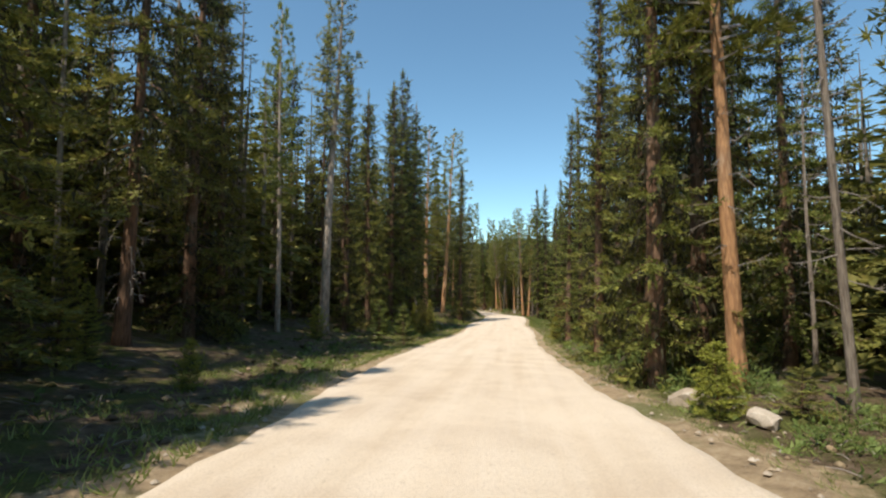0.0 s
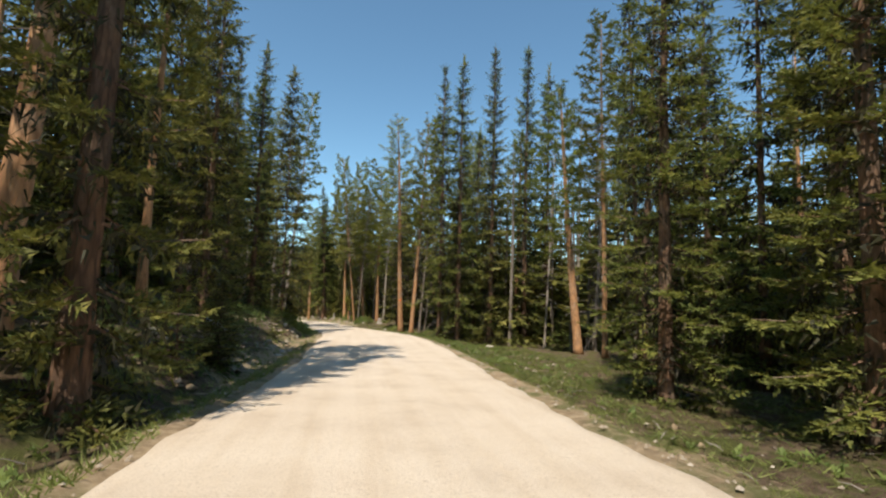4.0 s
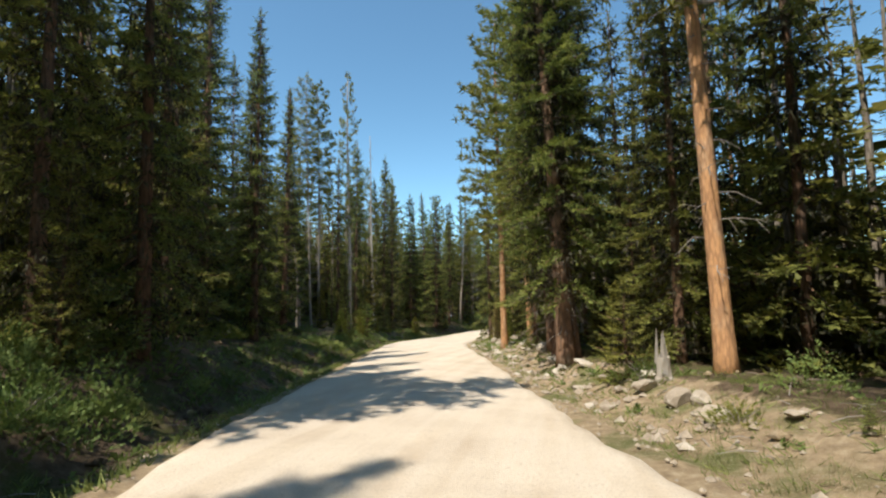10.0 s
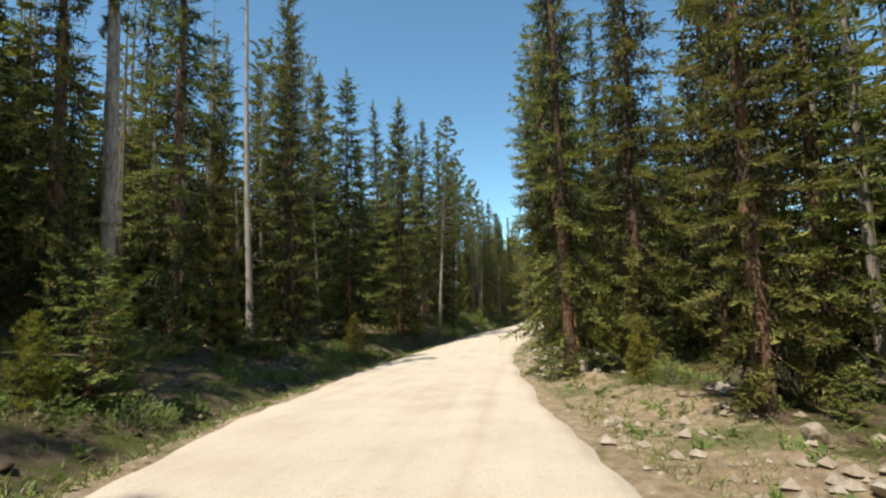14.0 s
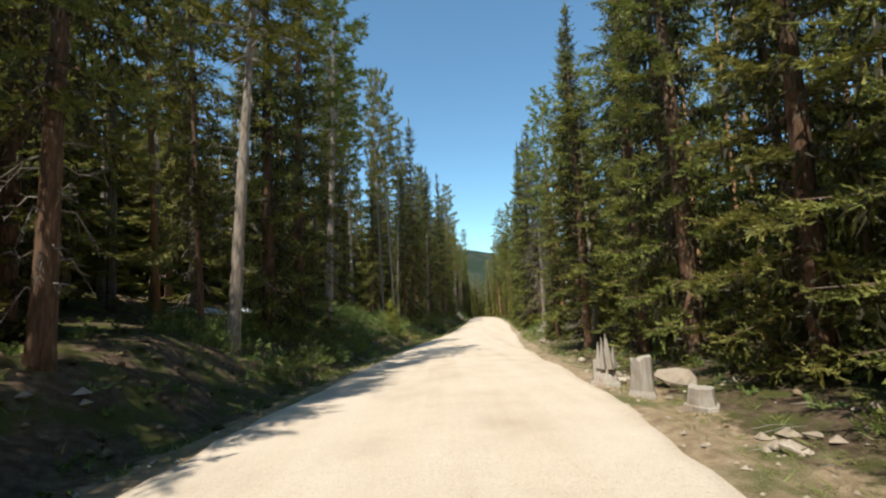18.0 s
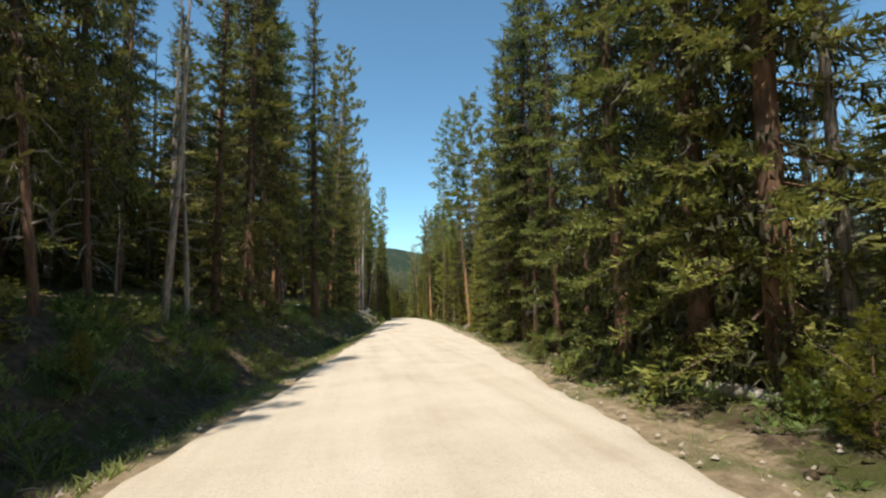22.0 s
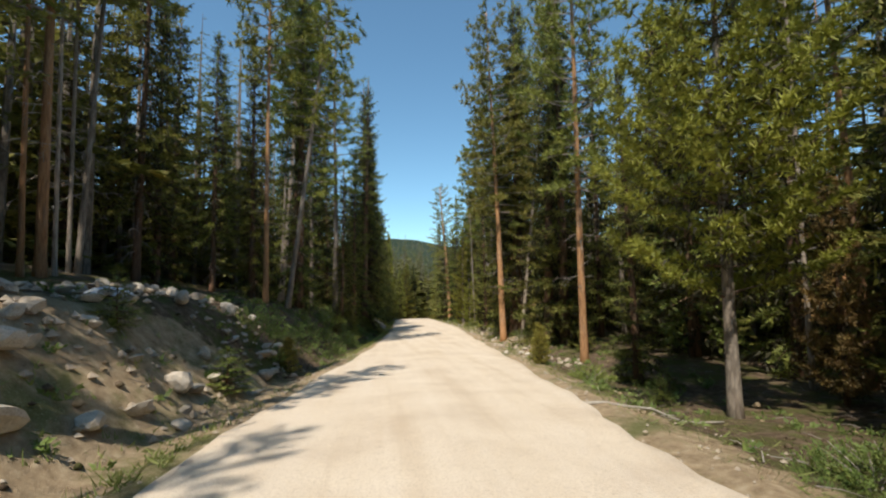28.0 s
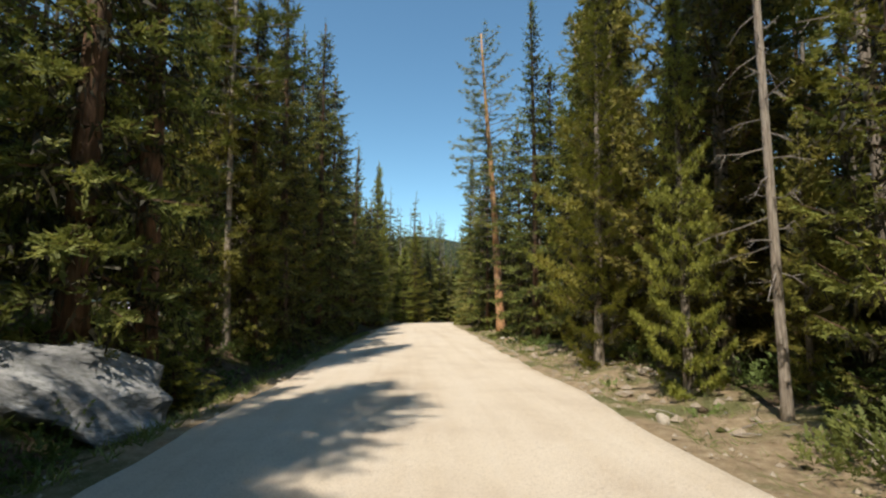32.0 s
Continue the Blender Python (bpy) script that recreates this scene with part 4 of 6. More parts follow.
plant("grey_pine", -8.21, 186.86, 17.4, 0.10, 0.0, 0, 1.0)
plant("grey_pine", -10.51, 187.08, 18.0, 0.08, 2.1, 180, 1.7)
plant("spruce", 7.36, 187.27, 9.2, 0.12, 0.0, 0, 1.1)
plant("pine", 3.82, 187.78, 17.0, 0.18)
plant("sapling", 2.12, 187.86, 0.4)
plant("grey_pine", -7.55, 188.05, 18.0, 0.08, 1.8, 180, 1.7)
plant("snag", -10.52, 188.08, 13.0, 0.12)
plant("pine", 6.32, 189.07, 16.0, 0.12)
plant("spruce", -9.26, 189.43, 12.1, 0.15, 0.0, 0, 1.4)
plant("dead_spruce", 3.42, 189.77, 14.0, 0.16)
plant("snag", -7.43, 190.41, 12.0, 0.11, 1.7, 0)
plant("spruce", -6.87, 190.61, 11.5, 0.14, 0.0, 0, 1.3)
plant("sapling", 3.47, 192.80, 0.4, 0, 0.0, 0, 0.3)
plant("sapling", 3.49, 193.31, 0.8, 0, 0.0, 0, 0.4)
plant("dead_spruce", 4.76, 193.83, 14.0, 0.10, 0.0, 180, 0.6)
plant("spruce", 4.12, 194.28, 17.0, 0.20, 0.0, 0, 2.0)
plant("spruce", 3.74, 195.29, 17.0, 0.20, 0.0, 0, 2.0)
plant("sapling", 2.98, 195.47, 0.5, 0, 0.0, 0, 0.3)
plant("high_spruce", -6.16, 196.68, 18.0, 0.07, 6.6, 180, 1.7)
plant("spruce", 3.95, 197.83, 17.0, 0.20, 0.0, 0, 2.0)
plant("high_spruce", -6.47, 198.72, 18.0, 0.07, 3.3, 180, 1.7)
plant("snag", -5.47, 199.57, 7.9, 0.09, 3.1, 0, 0.8)
plant("sapling", 3.49, 199.69, 0.5, 0, 0.0, 0, 0.3)
plant("snag", -5.27, 200.38, 4.9, 0.06, 1.9, 180, 0.8)
plant("snag", -6.76, 200.46, 2.3, 0.04, 1.8, 180, 0.8)
plant("sapling", 3.20, 200.77, 0.7)
plant("spruce", -5.06, 201.80, 9.7, 0.12, 0.0, 0, 1.1)
plant("sapling", 3.82, 202.35, 0.6, 0, 0.0, 0, 0.3)
plant("spruce", 4.78, 203.11, 12.4, 0.15, 0.0, 0, 1.4)
plant("sapling", 3.94, 203.50, 0.7)
plant("high_spruce", 5.16, 206.07, 18.0, 0.09, 0.0, 0, 2.2)
plant("spruce", 5.26, 207.40, 17.0, 0.20, 0.0, 0, 2.0)
plant("spruce", 4.93, 208.67, 14.1, 0.20, 0.0, 0, 1.7)
plant("high_spruce", -5.40, 210.25, 18.0, 0.10, 0.9, 180, 2.2)
plant("high_spruce", -4.91, 211.18, 18.0, 0.11, 3.5, 180, 1.7)
plant("spruce", 5.27, 211.18, 14.1, 0.20, 0.0, 0, 1.7)
plant("grey_pine", -4.81, 211.79, 18.0, 0.07, 4.3, 180, 1.7)
plant("high_spruce", -3.57, 213.58, 18.0, 0.19, 0.7, 180, 1.7)
plant("snag", -4.10, 213.78, 6.7, 0.06, 2.9, 180, 0.8)
plant("young_spruce", 5.68, 216.82, 5.4, 0.06, 0.0, 0, 0.8)
plant("spruce", -3.23, 218.11, 11.4, 0.14, 0.0, 0, 1.4)
plant("dead_spruce", 7.35, 219.07, 5.2, 0.03, 0.0, 0, 0.4)
plant("young_pine", 5.93, 219.12, 0.7, 0.01, 0.0, 0, 0.5)
plant("spruce", 8.98, 220.76, 13.8, 0.17, 0.0, 0, 1.6)
plant("pine", -3.28, 221.38, 18.0, 0.07, 3.0, 0, 2.0)
plant("pine", 6.88, 221.72, 16.9, 0.07, 0.0, 0, 2.0)
plant("spruce", 7.57, 222.64, 6.7, 0.12, 0.0, 0, 1.0)
plant("spruce", -2.99, 222.78, 17.0, 0.20, 0.0, 0, 2.0)
plant("pine", 6.62, 222.87, 16.0, 0.14, 4.6, 180)
plant("spruce", -2.65, 224.59, 17.0, 0.20, 0.0, 0, 2.0)
plant("young_spruce", 6.61, 225.86, 3.7, 0.04, 0.0, 0, 0.6)
plant("high_spruce", 7.83, 226.47, 11.0, 0.11, 0.0, 0, 1.3)
plant("dead_spruce", 11.13, 227.57, 12.7, 0.14, 0.0, 0, 1.1)
plant("pine", -7.81, 228.70, 16.0, 0.16)
plant("spruce", -2.49, 228.71, 10.4, 0.13, 0.0, 0, 1.2)
plant("spruce", -2.00, 232.42, 12.4, 0.15, 0.0, 0, 1.4)
plant("young_spruce", 7.54, 236.49, 8.2, 0.10, 0.0, 0, 0.9)
plant("pine", -1.49, 236.56, 16.3, 0.15, 1.1, 180, 1.0)
plant("pine", 10.53, 237.74, 12.5, 0.17, 3.2, 0, 1.1)
plant("snag", -1.26, 239.46, 11.8, 0.11, 0.0, 180, 0.8)
plant("spruce", 9.81, 241.25, 13.0, 0.16, 0.0, 0, 1.5)
plant("grey_pine", -0.89, 242.91, 17.4, 0.16, 0.0, 180, 1.1)
plant("olive_pine", 10.51, 248.09, 13.0, 0.13)
plant("brown_sapling", 13.35, 248.50, 4.9, 0, 0.0, 0, 1.0)
plant("young_spruce", 9.61, 249.07, 0.7, 0.01, 0.0, 0, 0.3)
plant("sapling", 0.96, 249.36, 0.8, 0, 0.0, 0, 0.5)
plant("sapling", 10.37, 249.96, 0.6)
plant("snag", 14.22, 250.14, 14.0, 0.07, 0.0, 180, 0.8)
plant("pine", -3.28, 250.22, 18.0, 0.06, 1.6, 180, 2.0)
plant("pine", 16.23, 250.48, 18.0, 0.12, 2.0, 180, 2.0)
plant("pine", -3.13, 250.55, 18.0, 0.11, 1.1, 180, 2.0)
plant("grey_pine", -3.09, 250.93, 18.0, 0.05, 1.3, 180, 1.7)
plant("spruce", 10.49, 251.50, 8.5, 0.12, 0.0, 0, 1.0)
plant("spruce", 15.32, 251.63, 17.0, 0.20, 0.0, 0, 2.0)
plant("grey_pine", -3.47, 252.04, 18.0, 0.05, 1.0, 180, 1.7)
plant("grey_pine", -3.34, 252.17, 18.0, 0.07, 2.3, 0, 1.7)
plant("sapling", 1.45, 252.96, 0.9, 0, 0.0, 0, 0.4)
plant("sapling", 8.53, 253.51, 1.2)
plant("sapling", 8.91, 254.37, 1.1, 0, 0.0, 0, 0.4)
plant("pine", 10.47, 254.74, 18.0, 0.13, 0.0, 180, 2.0)
plant("high_spruce", -4.24, 256.89, 18.0, 0.13, 0.0, 180, 2.2)
plant("spruce", -4.18, 258.20, 10.8, 0.13, 0.0, 0, 1.5)
plant("spruce", 11.24, 258.28, 17.0, 0.20, 0.0, 0, 2.0)
plant("spruce", 10.73, 258.81, 17.0, 0.20, 0.0, 0, 2.0)
plant("pine", -0.56, 259.20, 18.0, 0.11, 0.0, 180, 2.0)
plant("grey_pine", 0.17, 259.76, 18.0, 0.11, 7.0, 0, 1.7)
plant("spruce", -1.43, 260.53, 11.6, 0.14, 0.0, 0, 1.3)
plant("spruce", 0.39, 261.10, 17.0, 0.20, 0.0, 0, 1.5)
plant("pine", 9.88, 262.86, 17.0, 0.16, 1.6, 180)
plant("grey_pine", 10.85, 262.95, 18.0, 0.09, 6.3, 0, 1.7)
plant("spruce", 11.16, 264.06, 18.0, 0.16)
plant("spruce", 13.51, 264.24, 17.0, 0.20, 0.0, 0, 2.0)
plant("high_spruce", 10.83, 264.26, 18.0, 0.25, 2.3, 0, 2.1)
plant("grey_pine", -1.19, 265.31, 18.0, 0.15, 3.7, 0, 1.7)
plant("sapling", 2.34, 265.97, 1.3, 0, 0.0, 0, 0.5)
plant("grey_pine", 1.48, 266.07, 16.0, 0.16)
plant("spruce", 1.85, 266.17, 8.4, 0.12, 0.0, 0, 1.0)
plant("sapling", 11.49, 266.49, 0.7)
plant("sapling", 2.60, 266.88, 0.5)
plant("grey_pine", -1.65, 267.54, 18.0, 0.08, 1.7, 0, 1.7)
plant("grey_pine", -0.01, 268.00, 18.0, 0.12, 0.9, 180, 1.7)
plant("spruce", 2.33, 268.97, 10.8, 0.13, 0.0, 0, 1.2)
plant("spruce", -1.15, 269.10, 17.0, 0.20, 0.0, 0, 2.0)
plant("young_spruce", 10.87, 271.31, 9.8, 0.11, 0.0, 0, 1.1)
plant("spruce", 2.86, 271.79, 17.0, 0.20, 0.0, 0, 2.0)
plant("young_pine", 11.45, 271.80, 4.9, 0.06, 0.0, 0, 0.7)
plant("pine", 13.14, 272.62, 18.0, 0.06, 0.8, 180, 2.0)
plant("spruce", 2.91, 273.19, 17.0, 0.20, 0.0, 0, 2.0)
plant("spruce", 14.75, 274.09, 17.0, 0.20, 0.0, 0, 2.0)
plant("grey_pine", 12.08, 274.16, 18.0, 0.08, 0.0, 0, 1.7)
plant("spruce", 12.80, 274.64, 17.0, 0.20, 0.0, 0, 1.5)
plant("spruce", 3.13, 274.93, 14.1, 0.20, 0.0, 0, 1.7)
plant("spruce", 3.25, 277.45, 8.9, 0.12, 0.0, 0, 1.0)
plant("grey_pine", 13.05, 279.20, 18.0, 0.07, 2.9, 180, 1.7)
plant("grey_pine", 11.74, 279.36, 15.0, 0.06, 1.8, 180, 1.7)
plant("young_pine", 12.65, 280.01, 3.9, 0.05, 0.0, 0, 0.5)
plant("pine", 14.87, 280.61, 18.0, 0.14, 1.0, 0, 2.0)
plant("spruce", 2.81, 280.95, 17.0, 0.20, 0.0, 0, 2.0)
plant("young_pine", 11.66, 281.16, 6.6, 0.08, 0.0, 0, 0.8)
plant("spruce", 3.24, 281.97, 17.0, 0.20, 0.0, 0, 1.5)
plant("young_spruce", 3.46, 283.91, 3.8, 0.04, 0.0, 0, 0.5)
plant("young_pine", 11.63, 284.48, 8.8, 0.11, 0.0, 0, 1.1)
plant("grey_pine", 3.26, 285.56, 12.4, 0.09, 1.4, 180, 1.7)
plant("young_spruce", 3.80, 285.91, 5.0, 0.06, 0.0, 0, 0.6)
plant("spruce", 3.64, 285.97, 9.2, 0.12, 0.0, 0, 1.1)
plant("spruce", 3.89, 288.28, 11.5, 0.15, 0.0, 0, 1.4)
plant("young_spruce", 3.99, 290.62, 6.1, 0.07, 0.0, 0, 0.9)
plant("spruce", 12.57, 292.70, 14.2, 0.17, 0.0, 0, 1.6)
plant("spruce", 4.07, 292.76, 12.6, 0.15, 0.0, 0, 1.5)
plant("pine", 12.73, 300.21, 17.0, 0.25, 3.7, 180)
plant("young_spruce", 4.44, 301.57, 10.5, 0.12, 0.0, 0, 0.9)
plant("spruce", -15.53, 302.44, 23.0, 0.20, 0.0, 0, 3.2)
plant("spruce", 1.26, 306.58, 17.0, 0.16)
plant("young_spruce", 5.23, 313.89, 13.5, 0.16, 0.0, 0, 1.3)
plant("spruce", 13.29, 316.78, 15.1, 0.18, 0.0, 0, 1.7)
plant("spruce", 1.57, 132.26, 10.7, 0, 0.0, 0, 1.3)
plant("spruce", 0.65, 139.32, 15.4, 0, 0.0, 0, 1.9)
plant("spruce", -0.42, 152.43, 23.0, 0, 0.0, 0, 2.8)
plant("young_pine", 6.06, 218.44, 4.2, 0, 0.0, 0, 0.7)
plant("spruce", 7.39, 221.13, 6.8, 0, 0.0, 0, 0.9)
plant("spruce", 6.24, 113.30, 6.3, 0, 0.0, 0, 0.8)
plant("young_spruce", 11.83, 278.01, 6.8, 0, 0.0, 0, 1.0)
plant("olive_pine", 7.75, 100.46, 6.1, 0, 0.0, 0, 0.9)
plant("young_spruce", 1.89, 262.32, 1.4, 0, 0.0, 0, 0.5)
plant("spruce", 0.99, 36.49, 17.0, 0, 0.0, 0, 2.0)
plant("young_spruce", -0.92, 150.51, 3.0, 0, 0.0, 0, 0.6)
plant("sapling", 3.93, 281.49, 0.7, 0, 0.0, 0, 0.7)
plant("sapling", 10.29, 260.07, 0.9, 0, 0.0, 0, 0.3)
plant("young_pine", 10.91, 264.26, 0.9, 0, 0.0, 0, 0.3)
plant("young_pine", 13.20, 282.40, 12.5, 0, 0.0, 0, 2.2)
plant("young_pine", 13.10, 286.80, 13.0, 0, 0.0, 0, 2.3)
plant("young_pine", 14.90, 279.60, 13.0, 0, 0.0, 0, 2.2)
plant("young_pine", 13.90, 291.00, 12.0, 0, 0.0, 0, 2.0)
plant("young_pine", 2.60, 286.20, 9.0, 0, 0.0, 0, 1.8)
plant("young_pine", 2.90, 290.40, 9.5, 0, 0.0, 0, 1.8)

# ---- the wood between and behind them
pick = random.Random(5)
plant("spruce", 3.51, 4.11, 13.1, 0, 0.0, 0, 2.1)
plant("spruce", 15.64, 4.45, 11.3, 0, 0.0, 0, 1.8)
plant("far_pine", -3.18, 4.46, 12.9, 0, 0.0, 0, 1.6)
plant("mid_spruce", 0.53, 4.70, 14.7, 0, 0.0, 0, 1.7)
plant("mid_spruce", 19.10, 5.38, 17.9, 0, 0.0, 0, 1.5)
plant("mid_spruce", 22.21, 5.91, 17.8, 0, 0.0, 0, 1.7)
plant("far_pine", -0.90, 6.98, 12.0, 0, 0.0, 0, 1.6)
plant("spruce", 2.89, 7.89, 13.1, 0, 0.0, 0, 1.9)
plant("spruce", 16.29, 7.90, 12.6, 0, 0.0, 0, 1.9)
plant("far_pine", 18.73, 9.21, 17.5, 0, 0.0, 0, 1.6)
plant("mid_spruce", 0.58, 9.52, 14.6, 0, 0.0, 0, 1.7)
plant("far_pine", 21.87, 9.64, 17.3, 0, 0.0, 0, 1.6)
plant("mid_spruce", -2.48, 10.82, 14.7, 0, 0.0, 0, 1.9)
plant("mid_spruce", 21.27, 12.91, 17.6, 0, 0.0, 0, 1.9)
plant("mid_spruce", 17.58, 13.18, 16.0, 0, 0.0, 0, 2.1)
plant("far_pine", 20.44, 16.39, 12.4, 0, 0.0, 0, 1.6)
plant("mid_spruce", -4.57, 17.76, 13.4, 0, 0.0, 0, 2.2)
plant("far_pine", 21.71, 18.75, 17.0, 0, 0.0, 0, 1.6)
plant("spruce", 15.40, 18.78, 15.3, 0, 0.0, 0, 1.5)
plant("mid_spruce", -2.23, 21.05, 18.0, 0, 0.0, 0, 2.0)
plant("mid_spruce", -5.08, 21.31, 11.3, 0, 0.0, 0, 1.8)
plant("spruce", 14.28, 22.40, 14.7, 0, 0.0, 0, 1.9)
plant("mid_spruce", 21.48, 23.38, 15.9, 0, 0.0, 0, 1.9)
plant("far_pine", 15.16, 25.19, 11.9, 0, 0.0, 0, 1.6)
plant("mid_spruce", 18.77, 25.25, 15.1, 0, 0.0, 0, 1.7)
plant("mid_spruce", -2.48, 27.07, 13.7, 0, 0.0, 0, 1.6)
plant("far_pine", 20.50, 27.24, 11.3, 0, 0.0, 0, 1.6)
plant("far_pine", 16.99, 28.14, 12.4, 0, 0.0, 0, 1.6)
plant("far_pine", -3.98, 29.69, 12.0, 0, 0.0, 0, 1.6)
plant("spruce", 15.24, 30.13, 14.7, 0, 0.0, 0, 2.3)
plant("mid_spruce", -1.24, 30.20, 17.5, 0, 0.0, 0, 1.9)
plant("mid_spruce", 18.24, 30.58, 15.6, 0, 0.0, 0, 1.8)
plant("far_pine", 21.81, 31.74, 15.1, 0, 0.0, 0, 1.6)
plant("spruce", 15.32, 33.11, 17.6, 0, 0.0, 0, 1.9)
plant("mid_spruce", -4.47, 33.13, 16.7, 0, 0.0, 0, 2.2)
plant("mid_spruce", 20.57, 34.16, 14.3, 0, 0.0, 0, 2.2)
plant("mid_spruce", 17.64, 34.72, 13.6, 0, 0.0, 0, 1.8)
plant("mid_spruce", -1.53, 34.81, 17.9, 0, 0.0, 0, 1.6)
plant("mid_spruce", 19.83, 37.63, 12.1, 0, 0.0, 0, 2.1)
plant("mid_spruce", -1.12, 38.38, 16.7, 0, 0.0, 0, 2.3)
plant("mid_spruce", -4.54, 39.11, 15.2, 0, 0.0, 0, 2.0)
plant("far_pine", -1.29, 41.47, 11.5, 0, 0.0, 0, 1.6)
plant("mid_spruce", -3.66, 43.72, 14.8, 0, 0.0, 0, 1.6)
plant("mid_spruce", 0.20, 44.12, 11.1, 0, 0.0, 0, 1.5)
plant("mid_spruce", 17.07, 45.80, 17.0, 0, 0.0, 0, 1.6)
plant("mid_spruce", -4.85, 49.05, 17.0, 0, 0.0, 0, 1.5)
plant("spruce", 15.46, 51.57, 13.3, 0, 0.0, 0, 2.3)
plant("mid_spruce", -2.52, 52.13, 12.8, 0, 0.0, 0, 2.2)
plant("mid_spruce", 21.46, 52.43, 12.3, 0, 0.0, 0, 1.6)
plant("mid_spruce", -0.32, 53.95, 11.4, 0, 0.0, 0, 1.9)
plant("mid_spruce", -4.06, 54.57, 12.2, 0, 0.0, 0, 1.8)
plant("spruce", 14.42, 54.98, 12.5, 0, 0.0, 0, 2.0)
plant("mid_spruce", 21.83, 55.97, 14.5, 0, 0.0, 0, 1.7)
plant("mid_spruce", -1.51, 56.60, 11.8, 0, 0.0, 0, 2.2)
plant("mid_spruce", 18.70, 56.86, 14.5, 0, 0.0, 0, 1.9)
plant("far_pine", 3.37, 57.48, 11.1, 0, 0.0, 0, 1.6)
plant("far_pine", 22.11, 58.93, 11.9, 0, 0.0, 0, 1.6)
plant("spruce", 1.36, 59.20, 12.7, 0, 0.0, 0, 2.0)
plant("mid_spruce", 19.41, 59.47, 11.7, 0, 0.0, 0, 2.3)
plant("spruce", 3.71, 60.74, 12.0, 0, 0.0, 0, 1.6)
plant("mid_spruce", 18.32, 61.87, 16.8, 0, 0.0, 0, 1.5)
plant("mid_spruce", 22.01, 62.96, 17.0, 0, 0.0, 0, 2.1)
plant("far_pine", 0.12, 63.19, 11.8, 0, 0.0, 0, 1.6)
plant("mid_spruce", -3.13, 63.88, 15.2, 0, 0.0, 0, 2.3)
plant("spruce", 3.18, 70.17, 13.2, 0, 0.0, 0, 1.8)
plant("mid_spruce", -2.72, 70.26, 12.8, 0, 0.0, 0, 2.2)
plant("spruce", 0.86, 74.44, 15.2, 0, 0.0, 0, 1.6)
plant("mid_spruce", -3.72, 74.59, 16.4, 0, 0.0, 0, 2.0)
plant("mid_spruce", -4.31, 77.40, 12.1, 0, 0.0, 0, 1.5)
plant("far_pine", -0.62, 79.85, 14.6, 0, 0.0, 0, 1.6)
plant("mid_spruce", -4.82, 81.21, 14.3, 0, 0.0, 0, 1.7)
plant("mid_spruce", 18.53, 82.55, 16.1, 0, 0.0, 0, 1.8)
plant("spruce", 15.89, 83.01, 11.1, 0, 0.0, 0, 2.1)
plant("mid_spruce", -2.76, 84.07, 16.8, 0, 0.0, 0, 1.8)
plant("mid_spruce", 18.03, 85.37, 17.7, 0, 0.0, 0, 2.1)
plant("far_pine", -5.58, 86.00, 15.6, 0, 0.0, 0, 1.6)
plant("spruce", 0.04, 89.24, 12.6, 0, 0.0, 0, 1.7)
plant("mid_spruce", -6.83, 90.52, 13.9, 0, 0.0, 0, 2.1)
plant("spruce", 12.15, 90.86, 13.7, 0, 0.0, 0, 2.0)
plant("mid_spruce", 14.48, 92.00, 14.8, 0, 0.0, 0, 1.5)
plant("far_pine", -3.02, 92.97, 13.2, 0, 0.0, 0, 1.6)
plant("mid_spruce", -7.93, 93.51, 16.9, 0, 0.0, 0, 1.8)
plant("far_pine", 14.09, 94.94, 13.7, 0, 0.0, 0, 1.6)
plant("spruce", -1.33, 95.29, 14.2, 0, 0.0, 0, 1.7)
plant("mid_spruce", -4.03, 95.68, 12.0, 0, 0.0, 0, 2.2)
plant("mid_spruce", 13.83, 97.95, 11.2, 0, 0.0, 0, 1.8)
plant("mid_spruce", 16.55, 97.97, 16.4, 0, 0.0, 0, 2.1)
plant("far_pine", -8.52, 99.64, 16.4, 0, 0.0, 0, 1.6)
plant("mid_spruce", 16.60, 100.74, 15.7, 0, 0.0, 0, 1.8)
plant("mid_spruce", 13.80, 101.62, 17.7, 0, 0.0, 0, 1.9)
plant("mid_spruce", -7.72, 102.24, 15.1, 0, 0.0, 0, 1.9)
plant("mid_spruce", -10.39, 103.54, 14.8, 0, 0.0, 0, 1.6)
plant("mid_spruce", 15.65, 104.32, 13.2, 0, 0.0, 0, 2.0)
plant("mid_spruce", -6.09, 104.60, 17.1, 0, 0.0, 0, 2.1)
plant("far_pine", -9.51, 106.06, 13.0, 0, 0.0, 0, 1.6)
plant("mid_spruce", 14.18, 106.71, 14.2, 0, 0.0, 0, 1.6)
plant("mid_spruce", 11.77, 108.55, 14.7, 0, 0.0, 0, 1.7)
plant("mid_spruce", -8.77, 108.93, 13.1, 0, 0.0, 0, 1.9)
plant("spruce", -6.29, 109.60, 17.5, 0, 0.0, 0, 1.9)
plant("mid_spruce", 9.42, 110.70, 17.0, 0, 0.0, 0, 2.1)
plant("spruce", 6.86, 111.00, 11.3, 0, 0.0, 0, 1.7)
plant("mid_spruce", -11.38, 111.10, 13.7, 0, 0.0, 0, 1.9)
plant("mid_spruce", 13.16, 111.24, 14.0, 0, 0.0, 0, 1.9)
plant("mid_spruce", -8.34, 111.90, 12.9, 0, 0.0, 0, 1.8)
plant("mid_spruce", -12.10, 113.77, 11.7, 0, 0.0, 0, 2.1)
plant("mid_spruce", 8.70, 113.79, 15.3, 0, 0.0, 0, 1.7)
plant("mid_spruce", 11.25, 114.55, 13.1, 0, 0.0, 0, 2.1)
